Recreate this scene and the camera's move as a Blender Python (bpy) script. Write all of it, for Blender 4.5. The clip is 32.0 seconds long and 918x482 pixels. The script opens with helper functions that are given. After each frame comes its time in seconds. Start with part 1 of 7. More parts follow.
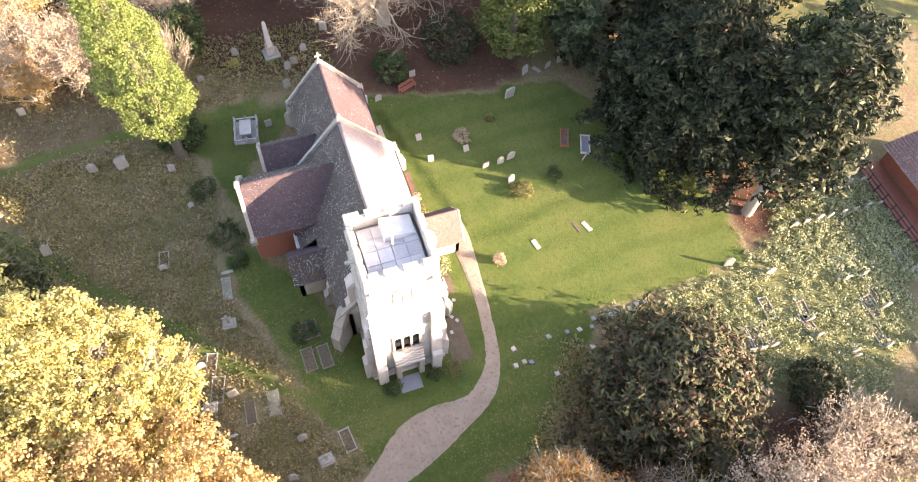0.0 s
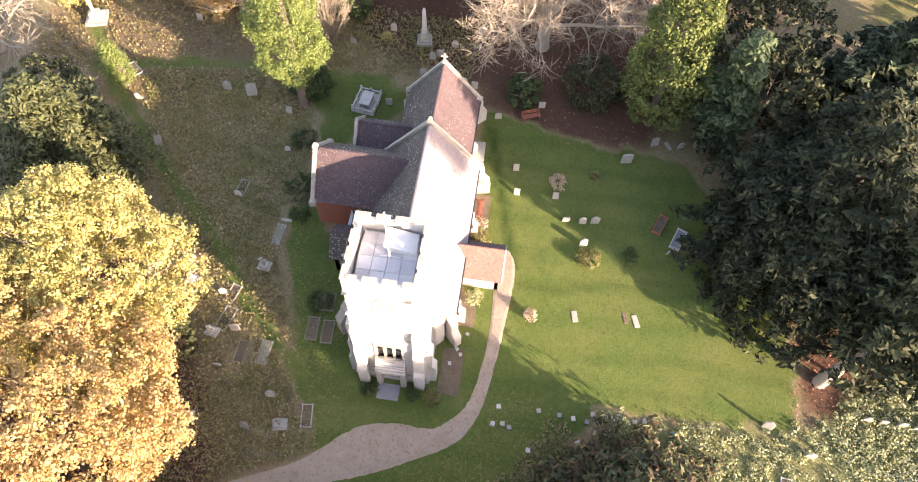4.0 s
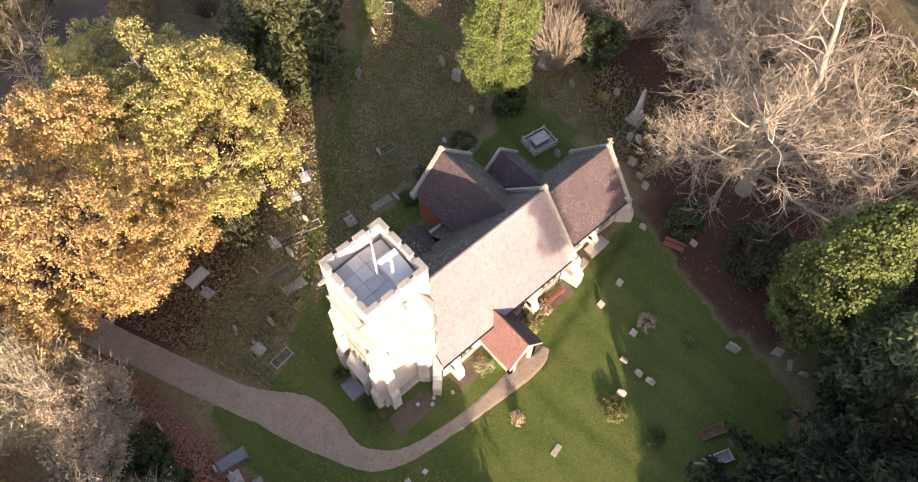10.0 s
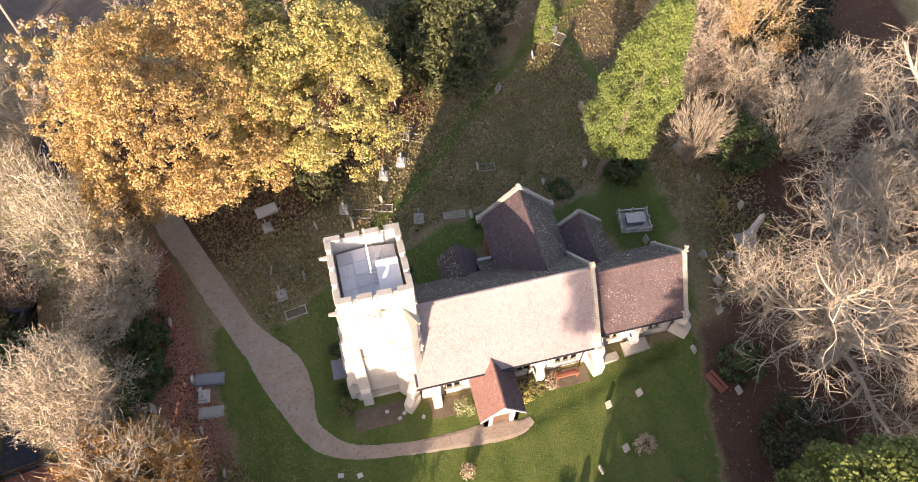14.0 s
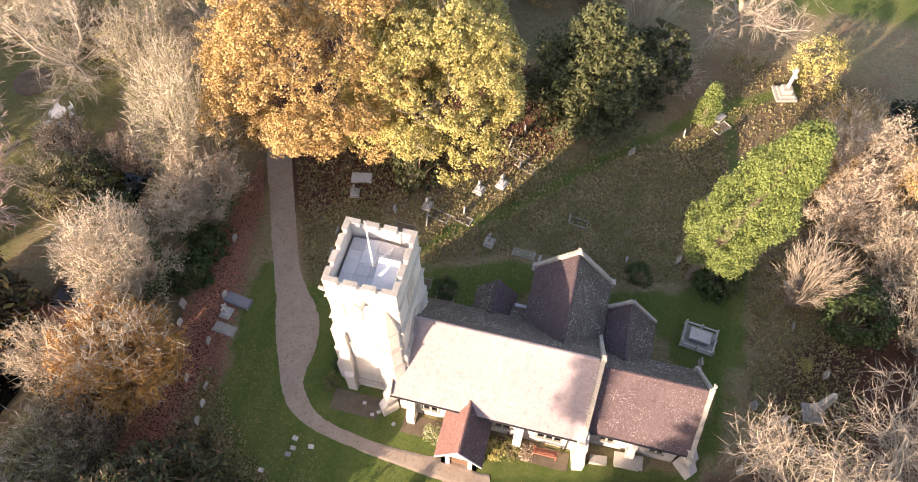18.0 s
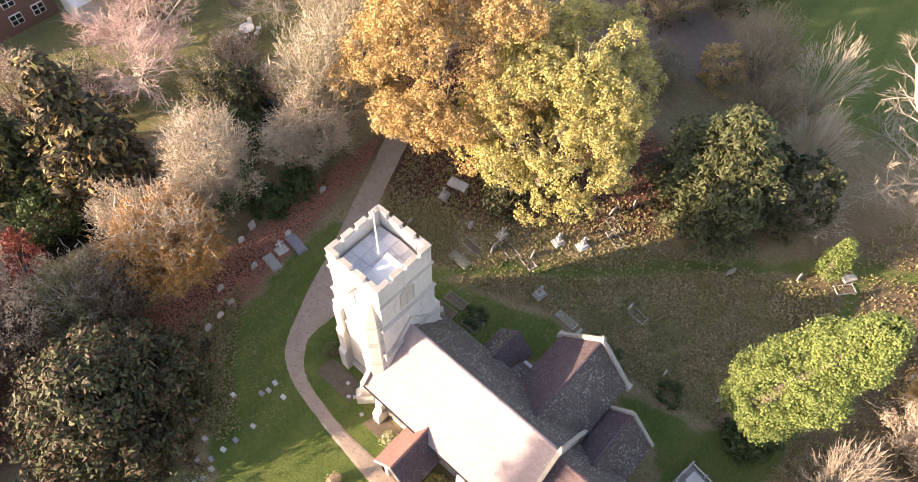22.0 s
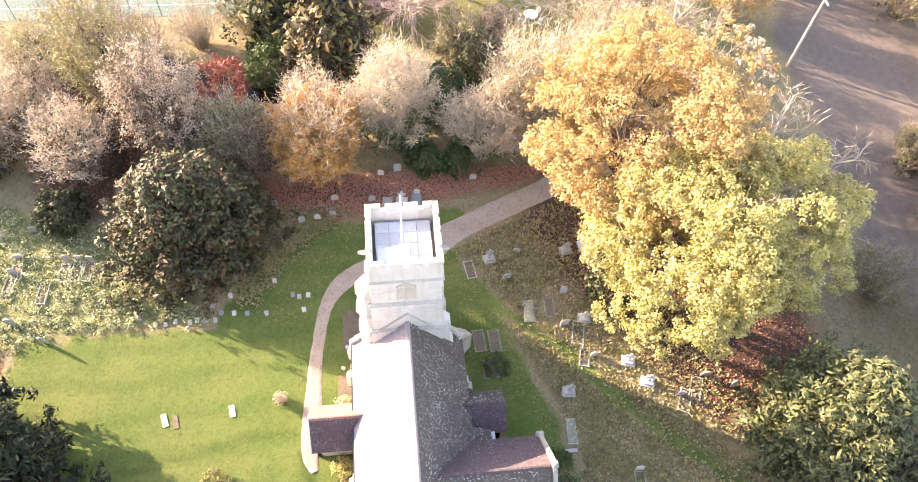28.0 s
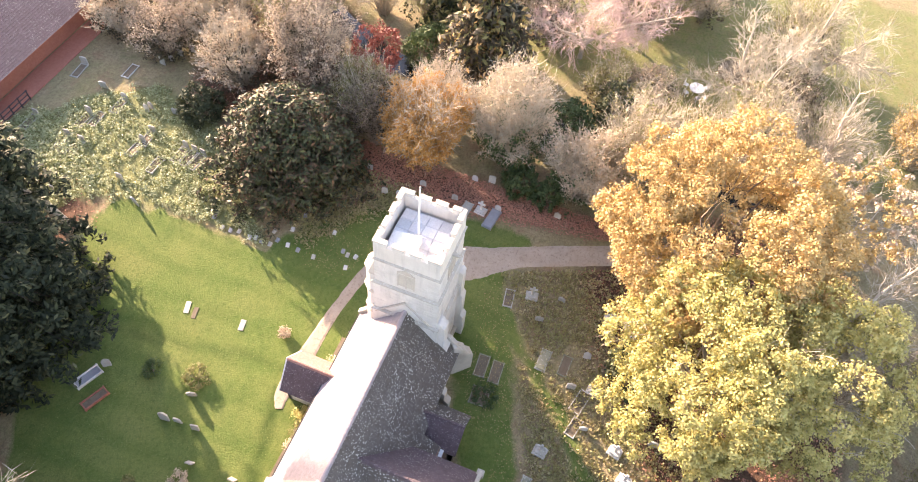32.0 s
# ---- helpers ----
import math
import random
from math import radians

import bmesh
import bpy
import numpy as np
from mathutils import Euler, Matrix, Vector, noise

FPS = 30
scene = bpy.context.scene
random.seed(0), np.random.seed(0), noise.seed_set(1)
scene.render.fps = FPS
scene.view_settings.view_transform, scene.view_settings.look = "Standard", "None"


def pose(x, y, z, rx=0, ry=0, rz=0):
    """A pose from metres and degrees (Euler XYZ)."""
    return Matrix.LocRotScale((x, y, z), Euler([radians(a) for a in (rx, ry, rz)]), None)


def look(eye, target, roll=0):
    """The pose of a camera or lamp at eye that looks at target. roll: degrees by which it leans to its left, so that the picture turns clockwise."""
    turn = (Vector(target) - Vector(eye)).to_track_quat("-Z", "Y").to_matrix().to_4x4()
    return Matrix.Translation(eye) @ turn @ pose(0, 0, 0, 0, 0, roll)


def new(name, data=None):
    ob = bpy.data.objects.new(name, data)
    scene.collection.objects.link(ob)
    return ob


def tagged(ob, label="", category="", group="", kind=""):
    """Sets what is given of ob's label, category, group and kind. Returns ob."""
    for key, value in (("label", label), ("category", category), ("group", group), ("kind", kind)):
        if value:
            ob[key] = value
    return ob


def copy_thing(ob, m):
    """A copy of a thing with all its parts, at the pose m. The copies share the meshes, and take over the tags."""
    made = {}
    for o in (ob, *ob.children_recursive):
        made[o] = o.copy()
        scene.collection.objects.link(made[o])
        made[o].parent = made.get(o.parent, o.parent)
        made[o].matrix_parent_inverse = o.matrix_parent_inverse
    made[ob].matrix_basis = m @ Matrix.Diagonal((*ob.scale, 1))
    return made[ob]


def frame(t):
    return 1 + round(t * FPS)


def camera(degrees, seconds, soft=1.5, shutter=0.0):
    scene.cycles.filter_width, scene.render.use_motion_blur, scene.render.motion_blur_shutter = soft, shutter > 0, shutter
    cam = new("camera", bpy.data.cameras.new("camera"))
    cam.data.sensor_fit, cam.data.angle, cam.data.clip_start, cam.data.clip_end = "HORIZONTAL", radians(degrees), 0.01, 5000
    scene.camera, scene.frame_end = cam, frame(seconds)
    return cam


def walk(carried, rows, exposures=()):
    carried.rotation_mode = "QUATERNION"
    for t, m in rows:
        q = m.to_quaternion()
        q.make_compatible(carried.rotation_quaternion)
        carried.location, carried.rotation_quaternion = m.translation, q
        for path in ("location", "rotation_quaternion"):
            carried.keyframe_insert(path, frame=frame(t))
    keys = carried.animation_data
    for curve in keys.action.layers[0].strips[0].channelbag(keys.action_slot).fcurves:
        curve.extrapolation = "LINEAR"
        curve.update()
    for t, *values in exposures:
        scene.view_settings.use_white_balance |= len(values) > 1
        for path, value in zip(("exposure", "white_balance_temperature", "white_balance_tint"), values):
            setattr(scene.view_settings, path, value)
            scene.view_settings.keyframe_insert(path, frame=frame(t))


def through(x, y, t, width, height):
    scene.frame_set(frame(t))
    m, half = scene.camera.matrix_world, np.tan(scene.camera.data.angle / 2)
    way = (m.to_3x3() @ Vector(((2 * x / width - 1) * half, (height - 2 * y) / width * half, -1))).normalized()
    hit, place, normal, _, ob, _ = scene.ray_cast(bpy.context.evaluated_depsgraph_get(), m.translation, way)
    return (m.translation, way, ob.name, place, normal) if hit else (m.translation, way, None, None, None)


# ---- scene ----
cam = camera(65.3, 32.0, 1.0)
METRES, EYE, TILT, LEAN, TURN = 80.0, 50.0, -60.66, -2.5, 0.0
EXPOSURES = [(t, e - 0.06, 7550, 29) for t, e in ((0.0, 2.86), (1.0, 2.88), (3.0, 2.76), (6.0, 2.12), (9.0, 1.73), (13.0, 1.78), (17.0, 1.98), (19.0, 1.97), (23.0, 2.3), (25.0, 2.68), (28.0, 3.22), (32.0, 3.0))]
PATH = [
    (0, (-20.11, 4.217, 50.673), (-19.195, 3.832, 48.937), 4.5),
    (0.5, (-20.176, 2.822, 50.702), (-19.24, 2.504, 48.964), 4.2),
    (1, (-20.222, 1.45, 50.735), (-19.268, 1.195, 48.996), 4.0),
    (1.5, (-20.205, 0.105, 50.769), (-19.237, -0.087, 49.029), 3.7),
    (2, (-20.082, -1.219, 50.787), (-19.106, -1.351, 49.046), 3.4),
    (2.5, (-19.89, -2.507, 50.81), (-18.91, -2.579, 49.068), 3.0),
    (3, (-19.656, -3.751, 50.854), (-18.673, -3.762, 49.113), 2.8),
    (3.5, (-19.308, -4.946, 50.899), (-18.327, -4.901, 49.157), 2.6),
    (5.5, (-17.251, -9.467, 51.165), (-16.31, -9.178, 49.424), 2.2),
    (6, (-16.646, -10.526, 51.191), (-15.723, -10.177, 49.452), 2.0),
    (6.5, (-15.996, -11.541, 51.204), (-15.091, -11.141, 49.466), 2.1),
    (7, (-15.293, -12.515, 51.22), (-14.412, -12.058, 49.484), 1.9),
    (7.5, (-14.505, -13.444, 51.238), (-13.652, -12.932, 49.503), 1.7),
    (8, (-13.606, -14.32, 51.253), (-12.785, -13.756, 49.519), 1.5),
    (8.5, (-12.588, -15.138, 51.26), (-11.8, -14.531, 49.525), 1.4),
    (9, (-11.477, -15.907, 51.261), (-10.726, -15.257, 49.525), 1.2),
    (9.5, (-10.326, -16.659, 51.263), (-9.616, -15.966, 49.526), 0.9),
    (10, (-9.149, -17.361, 51.255), (-8.482, -16.624, 49.519), 0.7),
    (10.5, (-7.972, -17.998, 51.242), (-7.354, -17.219, 49.507), 0.5),
    (11, (-6.815, -18.555, 51.228), (-6.245, -17.734, 49.496), 0.3),
    (11.5, (-5.703, -19.043, 51.227), (-5.181, -18.187, 49.496), 0.4),
    (12, (-4.625, -19.468, 51.233), (-4.151, -18.58, 49.504), 0.6),
    (12.5, (-3.555, -19.834, 51.237), (-3.129, -18.917, 49.512), 0.8),
    (13, (-2.46, -20.145, 51.244), (-2.087, -19.201, 49.52), 0.9),
    (13.5, (-1.299, -20.403, 51.252), (-0.979, -19.435, 49.531), 1.1),
    (14, (-0.091, -20.572, 51.256), (0.173, -19.583, 49.537), 1.1),
    (14.5, (1.153, -20.616, 51.249), (1.358, -19.613, 49.53), 1.1),
    (16.5, (6.212, -20.217, 51.084), (6.162, -19.181, 49.374), 0.7),
    (17, (7.487, -20.028, 51.064), (7.368, -18.991, 49.358), 0.6),
    (17.5, (8.767, -19.773, 51.053), (8.58, -18.739, 49.351), 0.5),
    (18, (10.044, -19.457, 51.044), (9.793, -18.43, 49.346), 0.4),
    (18.5, (11.307, -19.077, 51.031), (10.993, -18.059, 49.338), 0.4),
    (19, (12.538, -18.627, 51.018), (12.162, -17.623, 49.33), 0.6),
    (19.5, (13.715, -18.095, 51.004), (13.277, -17.107, 49.321), 0.5),
    (20, (14.819, -17.491, 50.985), (14.32, -16.524, 49.306), 0.8),
    (20.5, (15.847, -16.82, 50.959), (15.289, -15.879, 49.284), 1.1),
    (21, (16.806, -16.085, 50.93), (16.196, -15.172, 49.258), 1.5),
    (21.5, (17.708, -15.279, 50.895), (17.042, -14.4, 49.226), 1.8),
    (22, (18.574, -14.411, 50.868), (17.856, -13.57, 49.201), 2.1),
    (22.5, (19.407, -13.484, 50.852), (18.642, -12.683, 49.186), 2.2),
    (23, (20.177, -12.483, 50.832), (19.365, -11.729, 49.167), 2.8),
    (23.5, (20.884, -11.419, 50.816), (20.029, -10.708, 49.154), 2.6),
    (24, (21.532, -10.315, 50.806), (20.634, -9.655, 49.145), 2.9),
    (24.5, (22.108, -9.183, 50.803), (21.17, -8.577, 49.144), 3.2),
    (25, (22.588, -8.027, 50.802), (21.614, -7.476, 49.144), 3.6),
    (25.5, (22.948, -6.847, 50.799), (21.945, -6.353, 49.141), 4.1),
    (27.5, (23.882, -1.998, 50.734), (22.809, -1.748, 49.066), 4.5),
    (28, (24.05, -0.765, 50.74), (22.96, -0.576, 49.073), 4.8),
    (28.5, (24.147, 0.495, 50.78), (23.049, 0.622, 49.113), 4.8),
    (29, (24.163, 1.755, 50.808), (23.058, 1.82, 49.142), 5.0),
    (29.5, (24.133, 3.008, 50.835), (23.023, 3.009, 49.171), 5.2),
    (30, (24.075, 4.247, 50.861), (22.966, 4.188, 49.199), 5.4),
    (30.5, (24.009, 5.477, 50.89), (22.901, 5.359, 49.228), 5.7),
    (31, (23.938, 6.702, 50.924), (22.834, 6.522, 49.266), 6.1),
    (31.5, (23.853, 7.921, 50.956), (22.756, 7.681, 49.301), 6.4),
    (32, (23.757, 9.136, 50.988), (22.669, 8.833, 49.338), 6.8),
]
walk(cam, [(t, look(eye, target, roll)) for t, eye, target, roll in PATH], EXPOSURES)

# ---- world and sun: low autumn sun from the south-west ----
SUN_AZ, SUN_EL = 60.0, 15.2          # shadows fall towards SUN_AZ from +x, the sun stands SUN_EL high
world = bpy.data.worlds.new("sky")
scene.world = world
world.use_nodes = True
wn = world.node_tree.nodes
sky = wn.new("ShaderNodeTexSky")
sky.sky_type, sky.sun_disc = "NISHITA", False
sky.sun_elevation = radians(SUN_EL)
sky.sun_rotation = radians(90 - (SUN_AZ + 180))
wn["Background"].inputs["Strength"].default_value = 0.121
world.node_tree.links.new(sky.outputs[0], wn["Background"].inputs["Color"])
sun_dir = Vector((math.cos(radians(SUN_AZ)) * math.cos(radians(SUN_EL)), math.sin(radians(SUN_AZ)) * math.cos(radians(SUN_EL)), -math.sin(radians(SUN_EL))))
sun = new("sun", bpy.data.lights.new("sun", "SUN"))
sun.data.energy, sun.data.angle, sun.data.color = 3.4, radians(0.6), (1.0, 0.895, 0.72)
sun.matrix_world = look(-sun_dir * 200, (0, 0, 0))

# ---- materials ----
def material(name):
    m = bpy.data.materials.new(name)
    m.use_nodes = True
    return m, m.node_tree.nodes, m.node_tree.links, m.node_tree.nodes["Principled BSDF"]


def tex_noise(n, l, scale, detail=4.0, rough=0.6, coord=None, stretch=None):
    tx = n.new("ShaderNodeTexNoise")
    tx.inputs["Scale"].default_value, tx.inputs["Detail"].default_value, tx.inputs["Roughness"].default_value = scale, detail, rough
    co = coord or n.new("ShaderNodeNewGeometry").outputs["Position"]
    if stretch:
        mp = n.new("ShaderNodeMapping")
        mp.inputs["Scale"].default_value = stretch
        l.new(co, mp.inputs["Vector"])
        co = mp.outputs[0]
    l.new(co, tx.inputs["Vector"])
    return tx.outputs["Fac"]


def ramp(n, l, fac, stops):
    r = n.new("ShaderNodeValToRGB")
    el = r.color_ramp.elements
    while len(el) < len(stops):
        el.new(0.5)
    for e, (p, c) in zip(el, stops):
        e.position, e.color = p, (*c, 1) if len(c) == 3 else c
    l.new(fac, r.inputs[0])
    return r.outputs[0]


def mix(n, l, fac, a, b, mode="MIX"):
    m = n.new("ShaderNodeMix")
    m.data_type, m.blend_type = "RGBA", mode
    for sock, v in ((0, fac), (6, a), (7, b)):
        if hasattr(v, "links"):
            l.new(v, m.inputs[sock])
        else:
            m.inputs[sock].default_value = v if sock == 0 else (*v, 1)
    return m.outputs[2]


def bump(n, l, bsdf, height, strength, dist):
    b = n.new("ShaderNodeBump")
    b.inputs["Strength"].default_value, b.inputs["Distance"].default_value = strength, dist
    l.new(height, b.inputs["Height"])
    l.new(b.outputs[0], bsdf.inputs["Normal"])


def gray(v):
    return (v, v, v)


def stone_mat(name, light, dark, stain, scale=1.0, lichen=0.0):
    m, n, l, p = material(name)
    big = tex_noise(n, l, 0.7 * scale, 5)
    fine = tex_noise(n, l, 9 * scale, 6, 0.7)
    streak = tex_noise(n, l, 1.0, 4, 0.6, stretch=(2.2, 2.2, 0.35))
    col = mix(n, l, ramp(n, l, big, [(0.35, gray(0)), (0.65, gray(1))]), light, dark)
    col = mix(n, l, ramp(n, l, streak, [(0.5, gray(0)), (0.72, gray(0.6))]), col, stain)
    col = mix(n, l, ramp(n, l, fine, [(0.3, gray(0)), (0.8, gray(0.5))]), col, tuple(c * 0.6 for c in light))
    if lichen:
        spot = tex_noise(n, l, 5.5, 2, 0.5)
        col = mix(n, l, ramp(n, l, spot, [(0.60, gray(0)), (0.64, gray(lichen))]), col, (0.55, 0.54, 0.48))
    rnd = n.new("ShaderNodeObjectInfo")
    col = mix(n, l, 0.35, col, ramp(n, l, rnd.outputs["Random"], [(0, tuple(c * 0.75 for c in light)), (1, light)]))
    l.new(col, p.inputs["Base Color"])
    p.inputs["Roughness"].default_value = 0.9
    bump(n, l, p, fine, 0.5, 0.03)
    return m


def tile_mat(name, a, b, c, lichen, lichen_col=(0.62, 0.60, 0.55)):
    """Plain clay tiles: courses by the mesh, single tiles, moss and lichen by the shader."""
    m, n, l, p = material(name)
    geo = n.new("ShaderNodeNewGeometry")
    vor = n.new("ShaderNodeTexVoronoi")
    vor.inputs["Scale"].default_value = 7.0
    l.new(geo.outputs["Position"], vor.inputs["Vector"])
    big = tex_noise(n, l, 0.45, 6, 0.65)
    mid = tex_noise(n, l, 2.6, 5, 0.7)
    col = mix(n, l, ramp(n, l, big, [(0.35, gray(0)), (0.65, gray(1))]), a, b)
    sep = n.new("ShaderNodeSeparateColor")
    l.new(vor.outputs["Color"], sep.inputs[0])
    col = mix(n, l, ramp(n, l, sep.outputs[0], [(0.0, gray(0.0)), (1.0, gray(0.45))]), col, c)
    col = mix(n, l, ramp(n, l, mid, [(0.45, gray(0)), (0.8, gray(0.55))]), col, tuple(x * 0.45 for x in a))
    if lichen:
        sp = n.new("ShaderNodeTexVoronoi")
        sp.inputs["Scale"].default_value, sp.inputs["Randomness"].default_value = 11.0, 1.0
        l.new(geo.outputs["Position"], sp.inputs["Vector"])
        s2 = n.new("ShaderNodeSeparateColor")
        l.new(sp.outputs["Color"], s2.inputs[0])
        th = n.new("ShaderNodeMath")
        th.operation = "MULTIPLY_ADD"
        l.new(s2.outputs[1], th.inputs[0])
        th.inputs[1].default_value, th.inputs[2].default_value = 0.85, -0.33
        lt = n.new("ShaderNodeMath")
        lt.operation = "LESS_THAN"
        l.new(sp.outputs["Distance"], lt.inputs[0])
        l.new(th.outputs[0], lt.inputs[1])
        patch = ramp(n, l, tex_noise(n, l, 0.55, 4, 0.6), [(0.40, gray(0.22)), (0.60, gray(1))])
        mm = n.new("ShaderNodeMath")
        mm.operation = "MULTIPLY"
        l.new(lt.outputs[0], mm.inputs[0])
        l.new(patch, mm.inputs[1])
        sc = n.new("ShaderNodeMath")
        sc.operation = "MULTIPLY"
        l.new(mm.outputs[0], sc.inputs[0])
        sc.inputs[1].default_value = lichen
        col = mix(n, l, sc.outputs[0], col, lichen_col)
    l.new(col, p.inputs["Base Color"])
    p.inputs["Roughness"].default_value = 0.85
    bump(n, l, p, vor.outputs["Distance"], 0.6, 0.03)
    return m


def plain_mat(name, a, b, rough=0.8, scale=3.0, metal=0.0, relief=0.3):
    m, n, l, p = material(name)
    f = tex_noise(n, l, scale, 5, 0.65)
    g = tex_noise(n, l, scale * 7, 4, 0.6)
    col = mix(n, l, ramp(n, l, f, [(0.3, gray(0)), (0.7, gray(1))]), a, b)
    col = mix(n, l, ramp(n, l, g, [(0.4, gray(0)), (0.8, gray(0.4))]), col, tuple(x * 0.5 for x in a))
    l.new(col, p.inputs["Base Color"])
    p.inputs["Roughness"].default_value, p.inputs["Metallic"].default_value = rough, metal
    bump(n, l, p, g, relief, 0.02)
    return m


def leaf_mat(name, cols, through=0.22, rough=0.6):
    """Leaves: the colour varies leaf by leaf and in drifts; some light goes through."""
    m, n, l, p = material(name)
    geo = n.new("ShaderNodeNewGeometry")
    k = len(cols) - 1
    col = ramp(n, l, geo.outputs["Random Per Island"], [(i / k, c) for i, c in enumerate(cols)])
    drift = tex_noise(n, l, 0.35, 3, 0.5)
    col = mix(n, l, ramp(n, l, drift, [(0.35, gray(0)), (0.65, gray(0.7))]), col, cols[k // 2])
    l.new(col, p.inputs["Base Color"])
    p.inputs["Roughness"].default_value = rough
    p.inputs["Specular IOR Level"].default_value = 0.25
    tr = n.new("ShaderNodeBsdfTranslucent")
    l.new(col, tr.inputs["Color"])
    ms = n.new("ShaderNodeMixShader")
    ms.inputs[0].default_value = through
    l.new(p.outputs[0], ms.inputs[1])
    l.new(tr.outputs[0], ms.inputs[2])
    l.new(ms.outputs[0], n["Material Output"].inputs["Surface"])
    return m


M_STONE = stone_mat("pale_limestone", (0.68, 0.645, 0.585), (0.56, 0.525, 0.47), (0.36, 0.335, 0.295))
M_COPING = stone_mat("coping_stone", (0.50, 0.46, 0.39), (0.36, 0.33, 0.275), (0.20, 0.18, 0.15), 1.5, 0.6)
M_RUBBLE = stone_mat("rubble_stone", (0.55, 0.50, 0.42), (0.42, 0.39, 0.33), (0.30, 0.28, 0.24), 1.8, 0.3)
M_GRAVE = stone_mat("grave_stone", (0.47, 0.45, 0.395), (0.37, 0.355, 0.31), (0.21, 0.205, 0.165), 2.0, 0.5)
M_MARBLE = stone_mat("white_marble", (0.64, 0.62, 0.58), (0.50, 0.48, 0.44), (0.30, 0.29, 0.26), 2.0, 0.3)
M_MOSS = stone_mat("mossy_stone", (0.29, 0.28, 0.20), (0.21, 0.215, 0.135), (0.11, 0.12, 0.06), 2.0, 0.6)
M_SLATE = stone_mat("grey_granite", (0.30, 0.31, 0.33), (0.24, 0.25, 0.27), (0.16, 0.16, 0.17), 2.0)
# one clay tile, toned pale for sunlit slopes and dark for shaded ones, plus lichen
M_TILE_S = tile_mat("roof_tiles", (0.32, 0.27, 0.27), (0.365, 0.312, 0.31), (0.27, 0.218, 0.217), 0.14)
M_TILE_N = tile_mat("roof_tiles_shade_lichen", (0.105, 0.087, 0.07), (0.14, 0.116, 0.095), (0.075, 0.06, 0.05), 1.0, (0.66, 0.635, 0.575))
M_TILE_T = tile_mat("roof_tiles_red_brown", (0.105, 0.072, 0.074), (0.135, 0.094, 0.096), (0.074, 0.05, 0.051), 0.3)
M_TILE_P = tile_mat("porch_tiles", (0.285, 0.15, 0.122), (0.325, 0.18, 0.15), (0.215, 0.105, 0.086), 0.2)
M_BRICK = plain_mat("red_brick", (0.36, 0.13, 0.085), (0.44, 0.18, 0.12), 0.9, 4.0)
M_LEAD = plain_mat("lead_sheet", (0.47, 0.48, 0.495), (0.57, 0.575, 0.58), 0.55, 1.5, 0.0, 0.15)
M_LEAD_LIGHT = plain_mat("weathered_lead", (0.60, 0.61, 0.62), (0.68, 0.68, 0.68), 0.5, 1.5, 0.0, 0.1)
M_IRON = plain_mat("dark_iron", (0.03, 0.03, 0.035), (0.05, 0.05, 0.05), 0.6)
M_WHITE = plain_mat("white_paint", (0.78, 0.78, 0.76), (0.70, 0.70, 0.68), 0.5, 2.0, 0.0, 0.1)
M_WOOD = plain_mat("dark_wood", (0.13, 0.075, 0.045), (0.19, 0.11, 0.07), 0.75, 6.0)
M_REDWOOD = plain_mat("red_brown_wood", (0.30, 0.10, 0.065), (0.36, 0.14, 0.09), 0.7, 6.0)
M_EARTH = plain_mat("bare_earth", (0.13, 0.10, 0.065), (0.19, 0.15, 0.10), 0.95, 2.0)
M_GLASS, _n, _l, _p = material("dark_leaded_glass")
_p.inputs["Base Color"].default_value, _p.inputs["Roughness"].default_value = (0.02, 0.024, 0.028, 1), 0.15
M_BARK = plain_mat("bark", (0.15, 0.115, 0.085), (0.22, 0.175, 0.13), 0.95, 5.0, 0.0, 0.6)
# darker copy of the bark: shade inside the crowns is put into the bough colour
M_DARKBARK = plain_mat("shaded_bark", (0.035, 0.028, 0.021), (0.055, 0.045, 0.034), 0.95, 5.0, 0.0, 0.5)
M_PALEBARK = plain_mat("pale_bark", (0.40, 0.345, 0.265), (0.50, 0.44, 0.35), 0.9, 5.0, 0.0, 0.5)
M_TWIG = plain_mat("pale_twigs", (0.42, 0.365, 0.27), (0.56, 0.495, 0.38), 0.9, 2.0)
M_ASHTWIG = plain_mat("ash_twigs", (0.34, 0.28, 0.21), (0.44, 0.375, 0.285), 0.9, 2.0)
M_TWIG_DARK = plain_mat("brown_twigs", (0.25, 0.19, 0.14), (0.34, 0.27, 0.205), 0.9, 2.0)
L_ORANGE = leaf_mat("oak_leaves", [(0.42, 0.275, 0.105), (0.475, 0.335, 0.145), (0.51, 0.39, 0.18), (0.345, 0.207, 0.08)], 0.16)
L_YELLOW = leaf_mat("yellow_leaves", [(0.42, 0.365, 0.12), (0.51, 0.44, 0.165), (0.31, 0.305, 0.085), (0.52, 0.435, 0.20)], 0.18)
L_GOLD = leaf_mat("golden_leaves", [(0.55, 0.335, 0.11), (0.60, 0.41, 0.17), (0.44, 0.25, 0.08)])
L_HORNBEAM = leaf_mat("hornbeam_leaves", [(0.46, 0.225, 0.055), (0.52, 0.285, 0.085), (0.36, 0.165, 0.04), (0.50, 0.33, 0.14)])
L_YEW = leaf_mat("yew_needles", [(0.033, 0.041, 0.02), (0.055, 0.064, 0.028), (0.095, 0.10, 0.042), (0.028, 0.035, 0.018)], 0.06)
